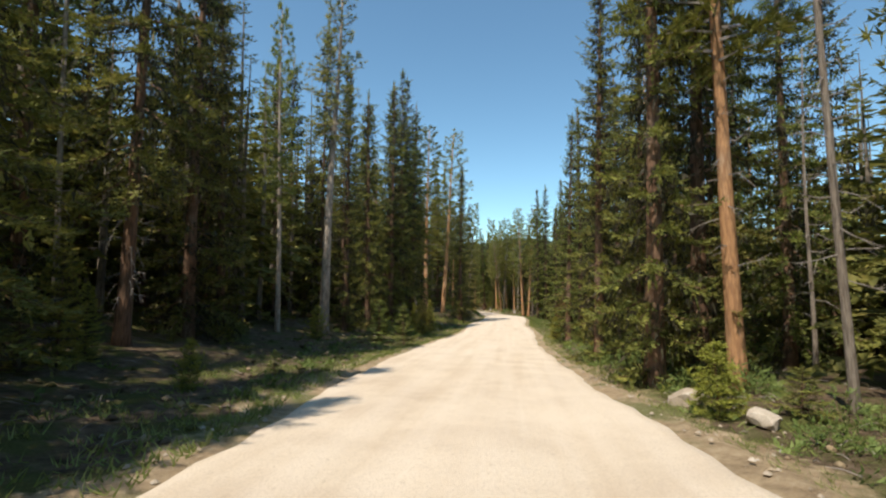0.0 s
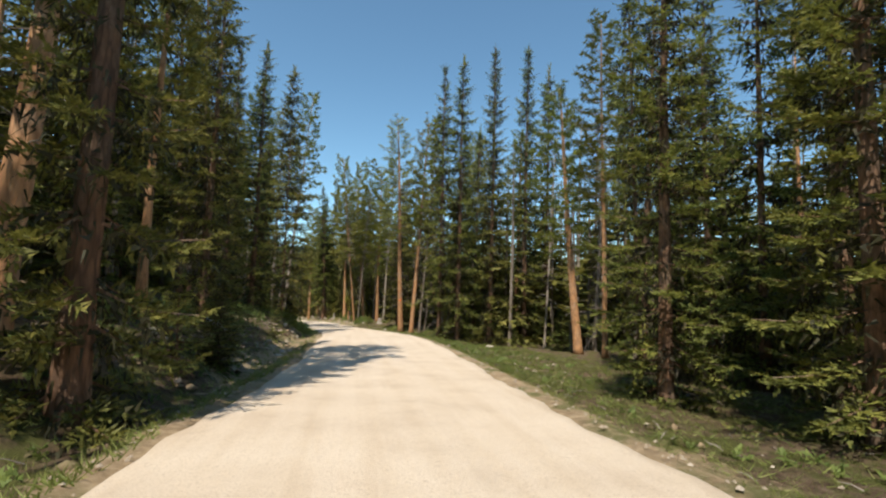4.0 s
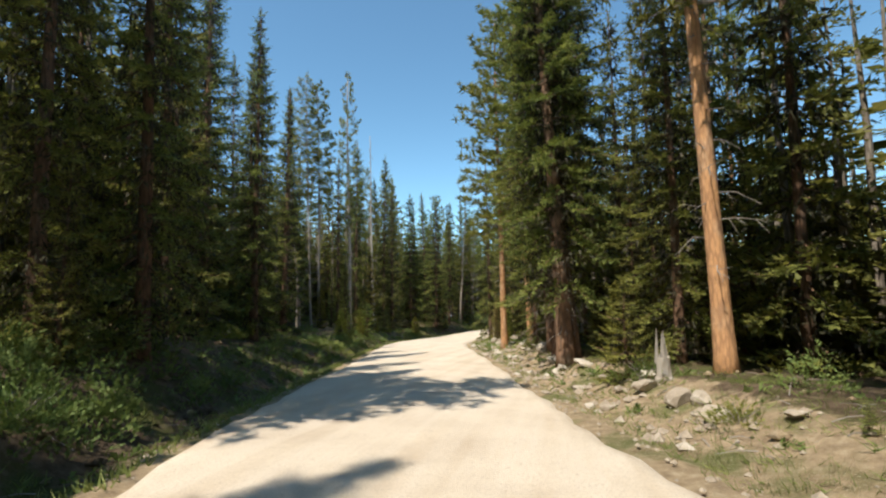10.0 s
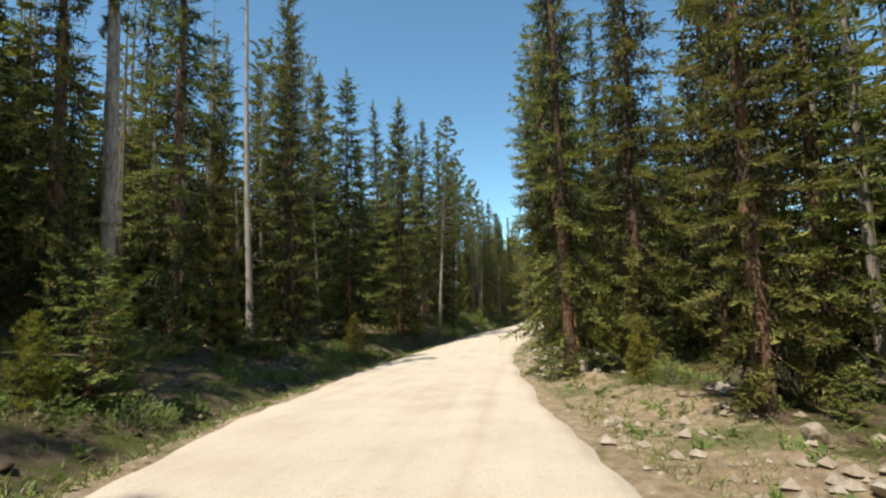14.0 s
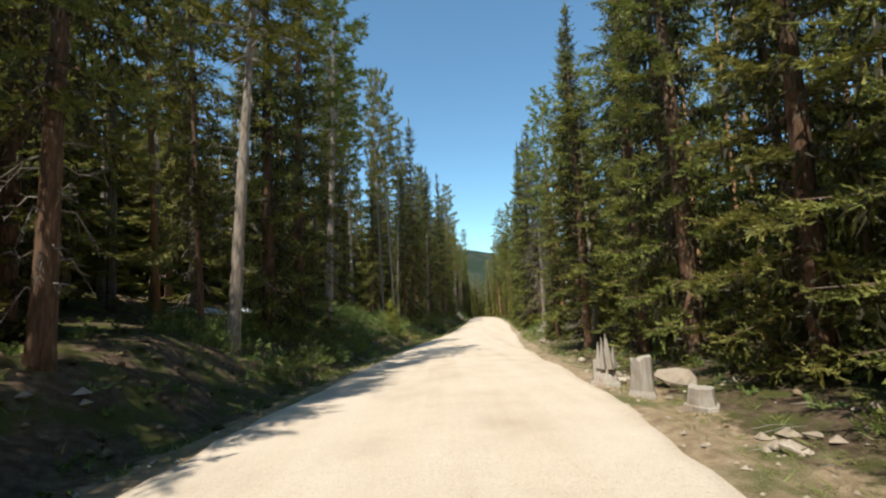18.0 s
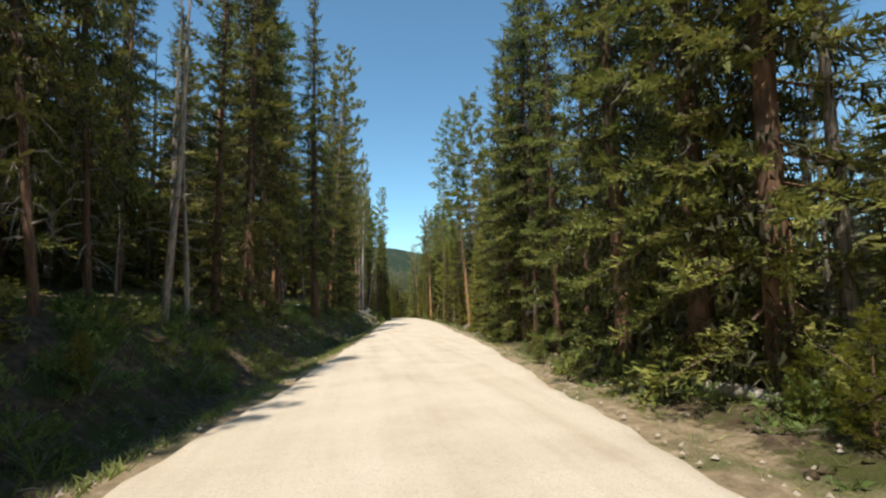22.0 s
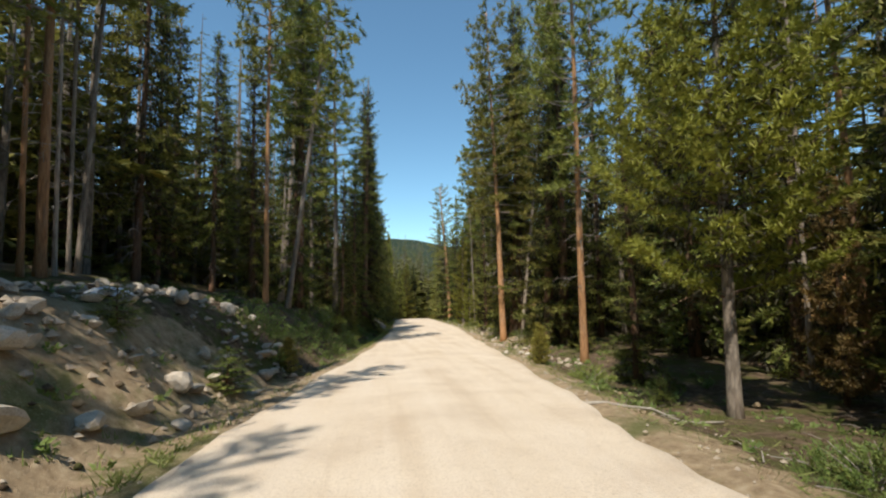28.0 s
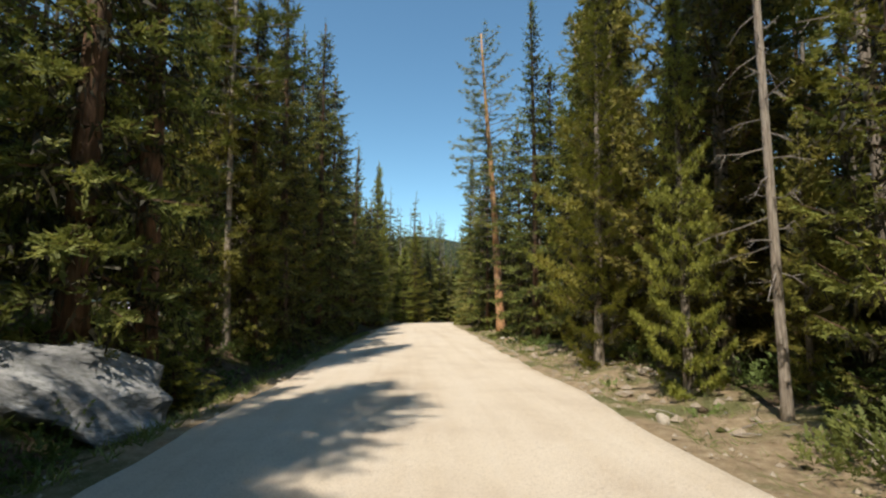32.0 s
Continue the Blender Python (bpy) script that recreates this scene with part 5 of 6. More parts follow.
plant("mid_spruce", 10.75, 117.31, 12.3, 0, 0.0, 0, 1.8)
plant("mid_spruce", 7.78, 118.40, 16.8, 0, 0.0, 0, 1.9)
plant("far_pine", 11.21, 120.06, 15.2, 0, 0.0, 0, 1.6)
plant("mid_spruce", 6.98, 120.85, 15.3, 0, 0.0, 0, 2.2)
plant("far_pine", 9.41, 121.91, 12.7, 0, 0.0, 0, 1.6)
plant("mid_spruce", 5.48, 124.59, 14.7, 0, 0.0, 0, 1.7)
plant("mid_spruce", -13.69, 124.85, 17.6, 0, 0.0, 0, 2.1)
plant("mid_spruce", 10.14, 125.39, 17.4, 0, 0.0, 0, 1.8)
plant("spruce", 2.72, 125.43, 16.1, 0, 0.0, 0, 2.2)
plant("mid_spruce", -16.50, 125.96, 17.6, 0, 0.0, 0, 2.0)
plant("mid_spruce", 7.63, 128.21, 14.7, 0, 0.0, 0, 1.6)
plant("mid_spruce", 4.24, 129.20, 13.6, 0, 0.0, 0, 1.7)
plant("mid_spruce", -17.90, 131.14, 11.8, 0, 0.0, 0, 1.9)
plant("mid_spruce", 7.36, 131.98, 15.2, 0, 0.0, 0, 1.9)
plant("mid_spruce", 5.92, 134.56, 16.5, 0, 0.0, 0, 1.7)
plant("mid_spruce", -16.70, 134.57, 13.4, 0, 0.0, 0, 1.8)
plant("far_pine", 8.48, 134.94, 12.2, 0, 0.0, 0, 1.6)
plant("mid_spruce", -18.64, 136.90, 11.5, 0, 0.0, 0, 2.3)
plant("far_pine", 2.84, 137.36, 15.2, 0, 0.0, 0, 1.6)
plant("mid_spruce", 7.25, 137.85, 15.0, 0, 0.0, 0, 1.8)
plant("mid_spruce", 3.56, 140.87, 16.7, 0, 0.0, 0, 2.2)
plant("mid_spruce", 7.65, 141.24, 13.1, 0, 0.0, 0, 1.7)
plant("spruce", -10.94, 141.41, 12.8, 0, 0.0, 0, 1.6)
plant("mid_spruce", -17.98, 142.35, 15.5, 0, 0.0, 0, 1.6)
plant("mid_spruce", 4.56, 145.59, 13.6, 0, 0.0, 0, 2.1)
plant("spruce", -13.38, 145.60, 17.7, 0, 0.0, 0, 2.1)
plant("mid_spruce", -17.74, 146.46, 13.8, 0, 0.0, 0, 2.3)
plant("mid_spruce", -18.75, 149.22, 15.9, 0, 0.0, 0, 1.9)
plant("mid_spruce", 4.96, 149.76, 13.5, 0, 0.0, 0, 2.1)
plant("mid_spruce", 7.60, 150.40, 11.1, 0, 0.0, 0, 1.6)
plant("mid_spruce", 5.76, 152.24, 12.7, 0, 0.0, 0, 1.7)
plant("mid_spruce", 3.31, 153.25, 16.0, 0, 0.0, 0, 1.9)
plant("mid_spruce", 7.46, 154.43, 11.3, 0, 0.0, 0, 1.7)
plant("mid_spruce", 4.74, 155.47, 17.6, 0, 0.0, 0, 1.7)
plant("mid_spruce", 8.01, 157.68, 14.5, 0, 0.0, 0, 1.6)
plant("spruce", 0.40, 157.76, 16.2, 0, 0.0, 0, 1.8)
plant("mid_spruce", 3.15, 158.26, 15.4, 0, 0.0, 0, 1.6)
plant("mid_spruce", 6.13, 159.99, 17.0, 0, 0.0, 0, 1.7)
plant("spruce", 0.98, 160.75, 17.0, 0, 0.0, 0, 2.2)
plant("far_pine", 3.53, 161.25, 17.9, 0, 0.0, 0, 1.6)
plant("high_spruce", -17.65, 161.48, 13.0, 0, 0.0, 0, 1.9)
plant("mid_spruce", 7.07, 162.62, 11.8, 0, 0.0, 0, 2.1)
plant("high_spruce", -14.97, 162.71, 14.6, 0, 0.0, 0, 1.7)
plant("spruce", 3.30, 163.95, 15.1, 0, 0.0, 0, 1.9)
plant("mid_spruce", 9.14, 164.87, 16.8, 0, 0.0, 0, 2.1)
plant("far_pine", -16.68, 165.13, 11.5, 0, 0.0, 0, 1.6)
plant("high_spruce", -13.91, 165.24, 12.4, 0, 0.0, 0, 2.1)
plant("mid_spruce", 6.34, 165.66, 13.1, 0, 0.0, 0, 1.7)
plant("mid_spruce", 8.87, 167.95, 15.4, 0, 0.0, 0, 2.2)
plant("far_pine", 6.06, 169.32, 11.8, 0, 0.0, 0, 1.6)
plant("far_pine", -15.70, 170.09, 15.4, 0, 0.0, 0, 1.6)
plant("mid_spruce", 8.62, 171.28, 14.9, 0, 0.0, 0, 1.6)
plant("far_pine", 5.69, 172.41, 16.4, 0, 0.0, 0, 1.6)
plant("far_pine", 8.55, 174.10, 17.6, 0, 0.0, 0, 1.6)
plant("high_spruce", -15.70, 174.15, 15.9, 0, 0.0, 0, 2.0)
plant("far_pine", -12.67, 174.25, 14.5, 0, 0.0, 0, 1.6)
plant("far_pine", 2.35, 174.86, 12.7, 0, 0.0, 0, 1.6)
plant("mid_spruce", 5.39, 175.51, 13.8, 0, 0.0, 0, 1.8)
plant("mid_spruce", 10.09, 176.58, 15.8, 0, 0.0, 0, 2.2)
plant("mid_spruce", 7.52, 176.94, 17.5, 0, 0.0, 0, 2.3)
plant("mid_spruce", -16.26, 177.17, 11.6, 0, 0.0, 0, 1.7)
plant("far_pine", -11.92, 177.98, 12.7, 0, 0.0, 0, 1.6)
plant("mid_spruce", 5.67, 178.78, 17.2, 0, 0.0, 0, 2.3)
plant("high_spruce", -14.13, 179.29, 15.8, 0, 0.0, 0, 2.0)
plant("mid_spruce", 10.39, 179.89, 14.6, 0, 0.0, 0, 2.2)
plant("mid_spruce", 7.00, 181.44, 17.8, 0, 0.0, 0, 1.7)
plant("mid_spruce", 8.48, 184.09, 16.0, 0, 0.0, 0, 1.9)
plant("far_pine", -14.55, 184.76, 12.7, 0, 0.0, 0, 1.6)
plant("mid_spruce", 11.68, 186.86, 11.5, 0, 0.0, 0, 1.6)
plant("mid_spruce", -14.25, 188.08, 12.8, 0, 0.0, 0, 1.8)
plant("far_pine", 10.85, 189.57, 11.3, 0, 0.0, 0, 1.6)
plant("mid_spruce", 7.26, 191.72, 13.9, 0, 0.0, 0, 1.6)
plant("high_spruce", -13.17, 191.97, 14.0, 0, 0.0, 0, 2.0)
plant("mid_spruce", 10.47, 192.30, 16.0, 0, 0.0, 0, 1.8)
plant("spruce", -6.40, 193.56, 17.1, 0, 0.0, 0, 1.8)
plant("mid_spruce", -9.09, 194.16, 14.2, 0, 0.0, 0, 1.9)
plant("mid_spruce", 8.30, 194.18, 11.6, 0, 0.0, 0, 2.2)
plant("mid_spruce", -13.96, 196.04, 11.8, 0, 0.0, 0, 2.3)
plant("far_pine", 6.60, 196.47, 16.5, 0, 0.0, 0, 1.6)
plant("mid_spruce", 12.57, 196.56, 14.3, 0, 0.0, 0, 1.8)
plant("mid_spruce", -9.29, 197.67, 12.0, 0, 0.0, 0, 2.1)
plant("mid_spruce", -13.45, 199.17, 13.2, 0, 0.0, 0, 2.1)
plant("far_pine", 10.27, 200.10, 16.4, 0, 0.0, 0, 1.6)
plant("spruce", 6.89, 200.52, 13.8, 0, 0.0, 0, 2.0)
plant("far_pine", 12.97, 200.75, 12.5, 0, 0.0, 0, 1.6)
plant("far_pine", -13.07, 201.95, 11.6, 0, 0.0, 0, 1.6)
plant("mid_spruce", -10.60, 202.70, 13.3, 0, 0.0, 0, 2.0)
plant("far_pine", 10.10, 203.37, 16.6, 0, 0.0, 0, 1.6)
plant("mid_spruce", 12.79, 203.84, 11.2, 0, 0.0, 0, 1.5)
plant("mid_spruce", -12.48, 204.96, 14.6, 0, 0.0, 0, 2.2)
plant("spruce", 8.09, 205.09, 16.5, 0, 0.0, 0, 1.7)
plant("spruce", -5.05, 205.55, 16.2, 0, 0.0, 0, 2.1)
plant("mid_spruce", 10.54, 205.95, 17.3, 0, 0.0, 0, 1.6)
plant("high_spruce", -9.62, 206.93, 17.3, 0, 0.0, 0, 1.6)
plant("mid_spruce", 14.09, 207.42, 14.0, 0, 0.0, 0, 1.7)
plant("far_pine", -6.75, 207.96, 14.6, 0, 0.0, 0, 1.6)
plant("spruce", 8.38, 208.16, 17.7, 0, 0.0, 0, 1.8)
plant("mid_spruce", 11.45, 208.40, 16.1, 0, 0.0, 0, 1.6)
plant("mid_spruce", -11.13, 210.66, 15.9, 0, 0.0, 0, 1.5)
plant("mid_spruce", 14.51, 211.33, 17.1, 0, 0.0, 0, 1.6)
plant("spruce", 8.41, 212.01, 12.2, 0, 0.0, 0, 2.0)
plant("mid_spruce", 11.81, 213.16, 16.3, 0, 0.0, 0, 1.9)
plant("high_spruce", -9.68, 213.19, 14.0, 0, 0.0, 0, 2.0)
plant("far_pine", 14.56, 214.35, 11.3, 0, 0.0, 0, 1.6)
plant("spruce", 7.78, 214.50, 11.8, 0, 0.0, 0, 1.9)
plant("far_pine", -5.90, 215.62, 15.0, 0, 0.0, 0, 1.6)
plant("far_pine", -8.54, 215.80, 17.6, 0, 0.0, 0, 1.6)
plant("high_spruce", -11.13, 217.21, 14.1, 0, 0.0, 0, 1.7)
plant("mid_spruce", 12.06, 217.51, 14.5, 0, 0.0, 0, 1.6)
plant("far_pine", 9.49, 217.61, 16.3, 0, 0.0, 0, 1.6)
plant("mid_spruce", 14.76, 218.98, 15.1, 0, 0.0, 0, 2.0)
plant("high_spruce", -8.34, 219.46, 16.1, 0, 0.0, 0, 1.8)
plant("mid_spruce", 11.59, 221.03, 16.2, 0, 0.0, 0, 2.2)
plant("high_spruce", -7.54, 222.46, 17.7, 0, 0.0, 0, 1.8)
plant("far_pine", 15.87, 222.96, 12.4, 0, 0.0, 0, 1.6)
plant("mid_spruce", 11.68, 224.12, 16.8, 0, 0.0, 0, 1.7)
plant("high_spruce", -10.04, 225.27, 14.9, 0, 0.0, 0, 1.9)
plant("mid_spruce", 13.95, 225.35, 11.5, 0, 0.0, 0, 2.1)
plant("high_spruce", -6.89, 225.69, 17.1, 0, 0.0, 0, 1.6)
plant("mid_spruce", 14.83, 228.16, 13.5, 0, 0.0, 0, 2.2)
plant("mid_spruce", -10.48, 228.27, 14.5, 0, 0.0, 0, 1.8)
plant("mid_spruce", 12.69, 229.72, 15.8, 0, 0.0, 0, 1.8)
plant("spruce", 10.08, 230.18, 16.6, 0, 0.0, 0, 1.8)
plant("mid_spruce", -5.44, 231.47, 17.6, 0, 0.0, 0, 2.0)
plant("far_pine", 15.11, 232.26, 14.8, 0, 0.0, 0, 1.6)
plant("far_pine", 12.15, 232.94, 15.1, 0, 0.0, 0, 1.6)
plant("high_spruce", -7.07, 234.95, 12.7, 0, 0.0, 0, 1.8)
plant("mid_spruce", 15.70, 235.71, 14.4, 0, 0.0, 0, 1.9)
plant("mid_spruce", -9.88, 235.87, 11.3, 0, 0.0, 0, 2.2)
plant("mid_spruce", 13.07, 237.09, 14.5, 0, 0.0, 0, 1.6)
plant("high_spruce", -4.11, 237.52, 15.5, 0, 0.0, 0, 2.0)
plant("mid_spruce", 17.15, 238.07, 14.3, 0, 0.0, 0, 2.2)
plant("mid_spruce", -8.14, 238.33, 11.1, 0, 0.0, 0, 2.2)
plant("far_pine", 14.70, 239.06, 16.1, 0, 0.0, 0, 1.6)
plant("spruce", -3.73, 240.21, 12.6, 0, 0.0, 0, 1.8)
plant("mid_spruce", 16.61, 240.98, 11.1, 0, 0.0, 0, 1.8)
plant("mid_spruce", 13.63, 242.30, 16.5, 0, 0.0, 0, 2.2)
plant("high_spruce", -3.59, 243.51, 16.9, 0, 0.0, 0, 1.7)
plant("mid_spruce", 16.25, 243.73, 16.4, 0, 0.0, 0, 1.9)
plant("mid_spruce", 12.58, 244.66, 12.2, 0, 0.0, 0, 2.1)
plant("mid_spruce", -8.49, 246.07, 17.8, 0, 0.0, 0, 1.8)
plant("high_spruce", -2.22, 246.17, 16.4, 0, 0.0, 0, 2.2)
plant("mid_spruce", -4.75, 246.75, 13.6, 0, 0.0, 0, 1.9)
plant("mid_spruce", 14.22, 247.34, 17.3, 0, 0.0, 0, 1.6)
plant("mid_spruce", 17.08, 247.68, 11.6, 0, 0.0, 0, 2.0)
plant("high_spruce", -7.27, 250.08, 18.0, 0, 0.0, 0, 2.1)
plant("far_pine", 18.28, 252.87, 13.0, 0, 0.0, 0, 1.6)
plant("far_pine", -8.02, 254.26, 11.4, 0, 0.0, 0, 1.6)
plant("mid_spruce", 14.20, 254.48, 15.9, 0, 0.0, 0, 2.2)
plant("mid_spruce", 14.78, 257.15, 13.7, 0, 0.0, 0, 2.0)
plant("mid_spruce", -6.82, 257.31, 15.6, 0, 0.0, 0, 2.0)
plant("mid_spruce", 19.10, 258.64, 14.8, 0, 0.0, 0, 2.0)
plant("far_pine", 17.23, 260.94, 15.7, 0, 0.0, 0, 1.6)
plant("far_pine", -6.34, 261.05, 16.4, 0, 0.0, 0, 1.6)
plant("mid_spruce", 14.21, 261.30, 16.5, 0, 0.0, 0, 1.9)
plant("high_spruce", -3.58, 262.31, 12.1, 0, 0.0, 0, 1.8)
plant("mid_spruce", 19.11, 262.92, 14.8, 0, 0.0, 0, 2.3)
plant("mid_spruce", -5.90, 263.89, 13.3, 0, 0.0, 0, 2.0)
plant("mid_spruce", 18.97, 265.85, 12.2, 0, 0.0, 0, 2.2)
plant("mid_spruce", 14.63, 266.61, 13.6, 0, 0.0, 0, 2.0)
plant("spruce", 11.77, 267.99, 11.1, 0, 0.0, 0, 2.0)
plant("mid_spruce", 17.41, 268.38, 11.3, 0, 0.0, 0, 1.7)
plant("mid_spruce", 20.30, 269.48, 11.0, 0, 0.0, 0, 2.1)
plant("mid_spruce", -5.86, 270.19, 14.3, 0, 0.0, 0, 1.6)
plant("spruce", 14.85, 270.23, 13.6, 0, 0.0, 0, 2.0)
plant("spruce", -0.63, 271.73, 13.0, 0, 0.0, 0, 2.2)
plant("mid_spruce", -3.75, 272.03, 14.3, 0, 0.0, 0, 1.5)
plant("mid_spruce", 20.20, 272.17, 13.6, 0, 0.0, 0, 2.1)
plant("mid_spruce", 16.94, 272.37, 11.4, 0, 0.0, 0, 1.8)
plant("mid_spruce", -5.56, 274.77, 12.5, 0, 0.0, 0, 2.2)
plant("mid_spruce", 20.44, 275.09, 11.8, 0, 0.0, 0, 2.1)
plant("spruce", 0.12, 275.34, 14.5, 0, 0.0, 0, 1.6)
plant("mid_spruce", 18.39, 276.65, 15.0, 0, 0.0, 0, 1.6)
plant("far_pine", 16.20, 278.34, 11.4, 0, 0.0, 0, 1.6)
plant("mid_spruce", 20.64, 278.89, 12.6, 0, 0.0, 0, 1.8)
plant("mid_spruce", -0.94, 279.13, 15.0, 0, 0.0, 0, 2.2)
plant("mid_spruce", -5.32, 279.83, 15.5, 0, 0.0, 0, 1.8)
plant("mid_spruce", 18.25, 280.04, 12.0, 0, 0.0, 0, 1.9)
plant("mid_spruce", -1.00, 282.00, 11.9, 0, 0.0, 0, 1.6)
plant("mid_spruce", -4.62, 282.41, 15.0, 0, 0.0, 0, 2.1)
plant("mid_spruce", 18.26, 282.62, 13.6, 0, 0.0, 0, 2.0)
plant("mid_spruce", 20.97, 283.54, 16.0, 0, 0.0, 0, 2.1)
plant("spruce", 14.94, 283.72, 12.4, 0, 0.0, 0, 2.3)
plant("mid_spruce", -4.92, 285.68, 13.5, 0, 0.0, 0, 1.6)
plant("mid_spruce", 15.81, 286.61, 16.3, 0, 0.0, 0, 1.7)
plant("mid_spruce", 19.59, 287.44, 16.9, 0, 0.0, 0, 1.7)
plant("spruce", 12.84, 288.04, 12.2, 0, 0.0, 0, 2.3)
plant("mid_spruce", -4.80, 288.89, 12.6, 0, 0.0, 0, 2.0)
plant("spruce", 14.84, 289.76, 12.3, 0, 0.0, 0, 1.6)
plant("spruce", 0.99, 289.80, 13.7, 0, 0.0, 0, 1.8)
plant("mid_spruce", 21.22, 289.83, 11.2, 0, 0.0, 0, 1.5)
plant("far_pine", 17.40, 289.96, 11.9, 0, 0.0, 0, 1.6)
plant("mid_spruce", -3.84, 291.41, 11.3, 0, 0.0, 0, 2.1)
plant("spruce", 15.74, 292.26, 14.4, 0, 0.0, 0, 2.0)
plant("mid_spruce", -1.12, 292.57, 13.0, 0, 0.0, 0, 1.8)
plant("mid_spruce", -5.45, 293.59, 14.8, 0, 0.0, 0, 2.1)
plant("mid_spruce", 19.15, 293.98, 12.4, 0, 0.0, 0, 1.8)
plant("far_pine", 15.25, 295.26, 14.8, 0, 0.0, 0, 1.6)
plant("mid_spruce", -4.83, 296.30, 16.8, 0, 0.0, 0, 2.2)
plant("far_pine", 17.55, 296.63, 18.0, 0, 0.0, 0, 1.6)
plant("mid_spruce", 21.66, 296.80, 16.5, 0, 0.0, 0, 1.6)
plant("mid_spruce", 19.59, 298.68, 11.8, 0, 0.0, 0, 2.2)
plant("spruce", 15.98, 298.73, 12.0, 0, 0.0, 0, 1.5)
plant("mid_spruce", -3.87, 299.18, 14.6, 0, 0.0, 0, 1.7)
plant("mid_spruce", -0.44, 299.51, 15.9, 0, 0.0, 0, 1.7)
plant("spruce", 2.17, 299.54, 11.9, 0, 0.0, 0, 1.5)


# rows of spruces along the last visible stretch
for y0 in range(294, 342, 3):
    for sign in (-1, 1):
        y, u = y0 + pick.uniform(-1, 1), sign * pick.uniform(3.9, 5.6)
        x = float(road_x(y)) + u
        if clear(x, y, 1.5):
            plant(pick.choice(("mid_spruce", "young_spruce", "mid_spruce")), x, y, pick.uniform(8, 13))

def back_tree(x, y, h, w, levels, bare, grey, fine):
    base = Vector((x, y, float(ground_z(x, y))))
    trees_back.tube([base - Vector((0, 0, .3)), base + Vector((pick.uniform(-.2, .2), 0, h * .5)), base + Vector((0, 0, h))], [.14, .1, .01], 5, 1, False)
    for i in range(0 if grey else levels):
        f = (i + pick.random()) / levels
        d = polar(pick.uniform(0, 6.28))
        side = Vector((-d.y, d.x, 0))
        reach = w * (1 - f) ** .85 * pick.uniform(.6, 1.15) + .18
        p = base + Vector((0, 0, h * (bare + (1 - bare) * f)))
        for sg in (-.7, 0, .7):
            ww = (d + side * sg + Vector((0, 0, -.4 + .6 * f + pick.uniform(-.15, .15)))).normalized()
            flat = ww.cross(Vector((0, 0, 1)) + side * pick.uniform(-.6, .6)).normalized()
            if fine:
                trees_back.spray(p + ww * reach * .2, ww, flat, reach * .8, 3 if sg else 4, .34)
            else:
                trees_back.blade(p + d * reach * .12, ww, flat, reach, reach * (.42 if y < 300 else .36), 0, 0)


trees_back = Shape()
# rows below y 0 are never in view; they are added for their shadows
for y0 in range(-60, 348, 4):
    for sign in (-1, 1):
        for k in range(30):
            y = y0 + pick.uniform(0, 4)
            u = 10 + 6 * pick.random() if k < 7 else 16 + 40 * pick.random() ** 1.3
            if y0 < -26:
                u = 4.5 + 40 * pick.random()
            if y > 306:
                u = 4.0 + pick.random() * 44
            if 55 < y < 75 and sign > 0:
                u += 5
            x = float(road_x(np.clip(y, -60, 420))) + sign * u
            if clear(x, y, 1.3):
                fine = u < 14 and -6 < y < 330
                back_tree(x, y, pick.uniform(8, 16), pick.uniform(1.6, 2.5), (44 if fine else 56) if y > 284 else 24 if fine else 36, pick.choice((.02, .04, .08, .2)) if y < 284 else .02, pick.random() < .10 and y < 284, fine)
# a closing belt of trees where the road leaves the view
for k in range(700):
    x, y = pick.uniform(-40, 90), pick.uniform(328, 430)
    if abs(x - float(road_x(min(y, 420)))) < 5:
        continue
    back_tree(x, y, pick.uniform(13, 18), pick.uniform(2.2, 3.0), 60, .02, False, False)
# the wood goes on to both sides, out of sight of the road
for k in range(2200):
    y, u = pick.uniform(-70, 420), pick.choice((-1, 1)) * pick.uniform(48, 190)
    back_tree(float(road_x(np.clip(y, -60, 420))) + u, y, pick.uniform(9, 16), pick.uniform(2.0, 3.0), 13, .03, False, False)
tagged(new("background_forest", trees_back.mesh("background_forest", SPRUCE, GREYBARK)), "crowded conifers deeper in the forest", "forest", kind="stuff")


# ---- stones, logs, stumps, snow and undergrowth
def stone_mesh(name, seed, mat, squash=.7, cuts=2, rough=.28, layers=0.0):
    r = random.Random(seed)
    bm = bmesh.new()
    bmesh.ops.create_icosphere(bm, subdivisions=cuts, radius=.5)
    planes = [Vector((r.gauss(0, 1), r.gauss(0, 1), r.gauss(0, .8))).normalized() for _ in range(9)]
    for v in bm.verts:
        for p in planes:
            over = v.co.dot(p) - (.30 + .1 * math.sin(p.x * 9))
            if over > 0:
                v.co -= p * over * .9
        v.co += v.co.normalized() * (noise.noise(v.co * 4 + Vector((seed, 0, 0))) * rough * .3)
        v.co.z = v.co.z * squash + layers * math.sin(v.co.x * 14 + v.co.z * 22)
    me = bpy.data.meshes.new(name)
    bm.to_mesh(me)
    bm.free()
    me.materials.append(mat)
    return me


STONES = [stone_mesh("stone", k, STONE, (.55, .7, .85)[k % 3]) for k in range(8)]


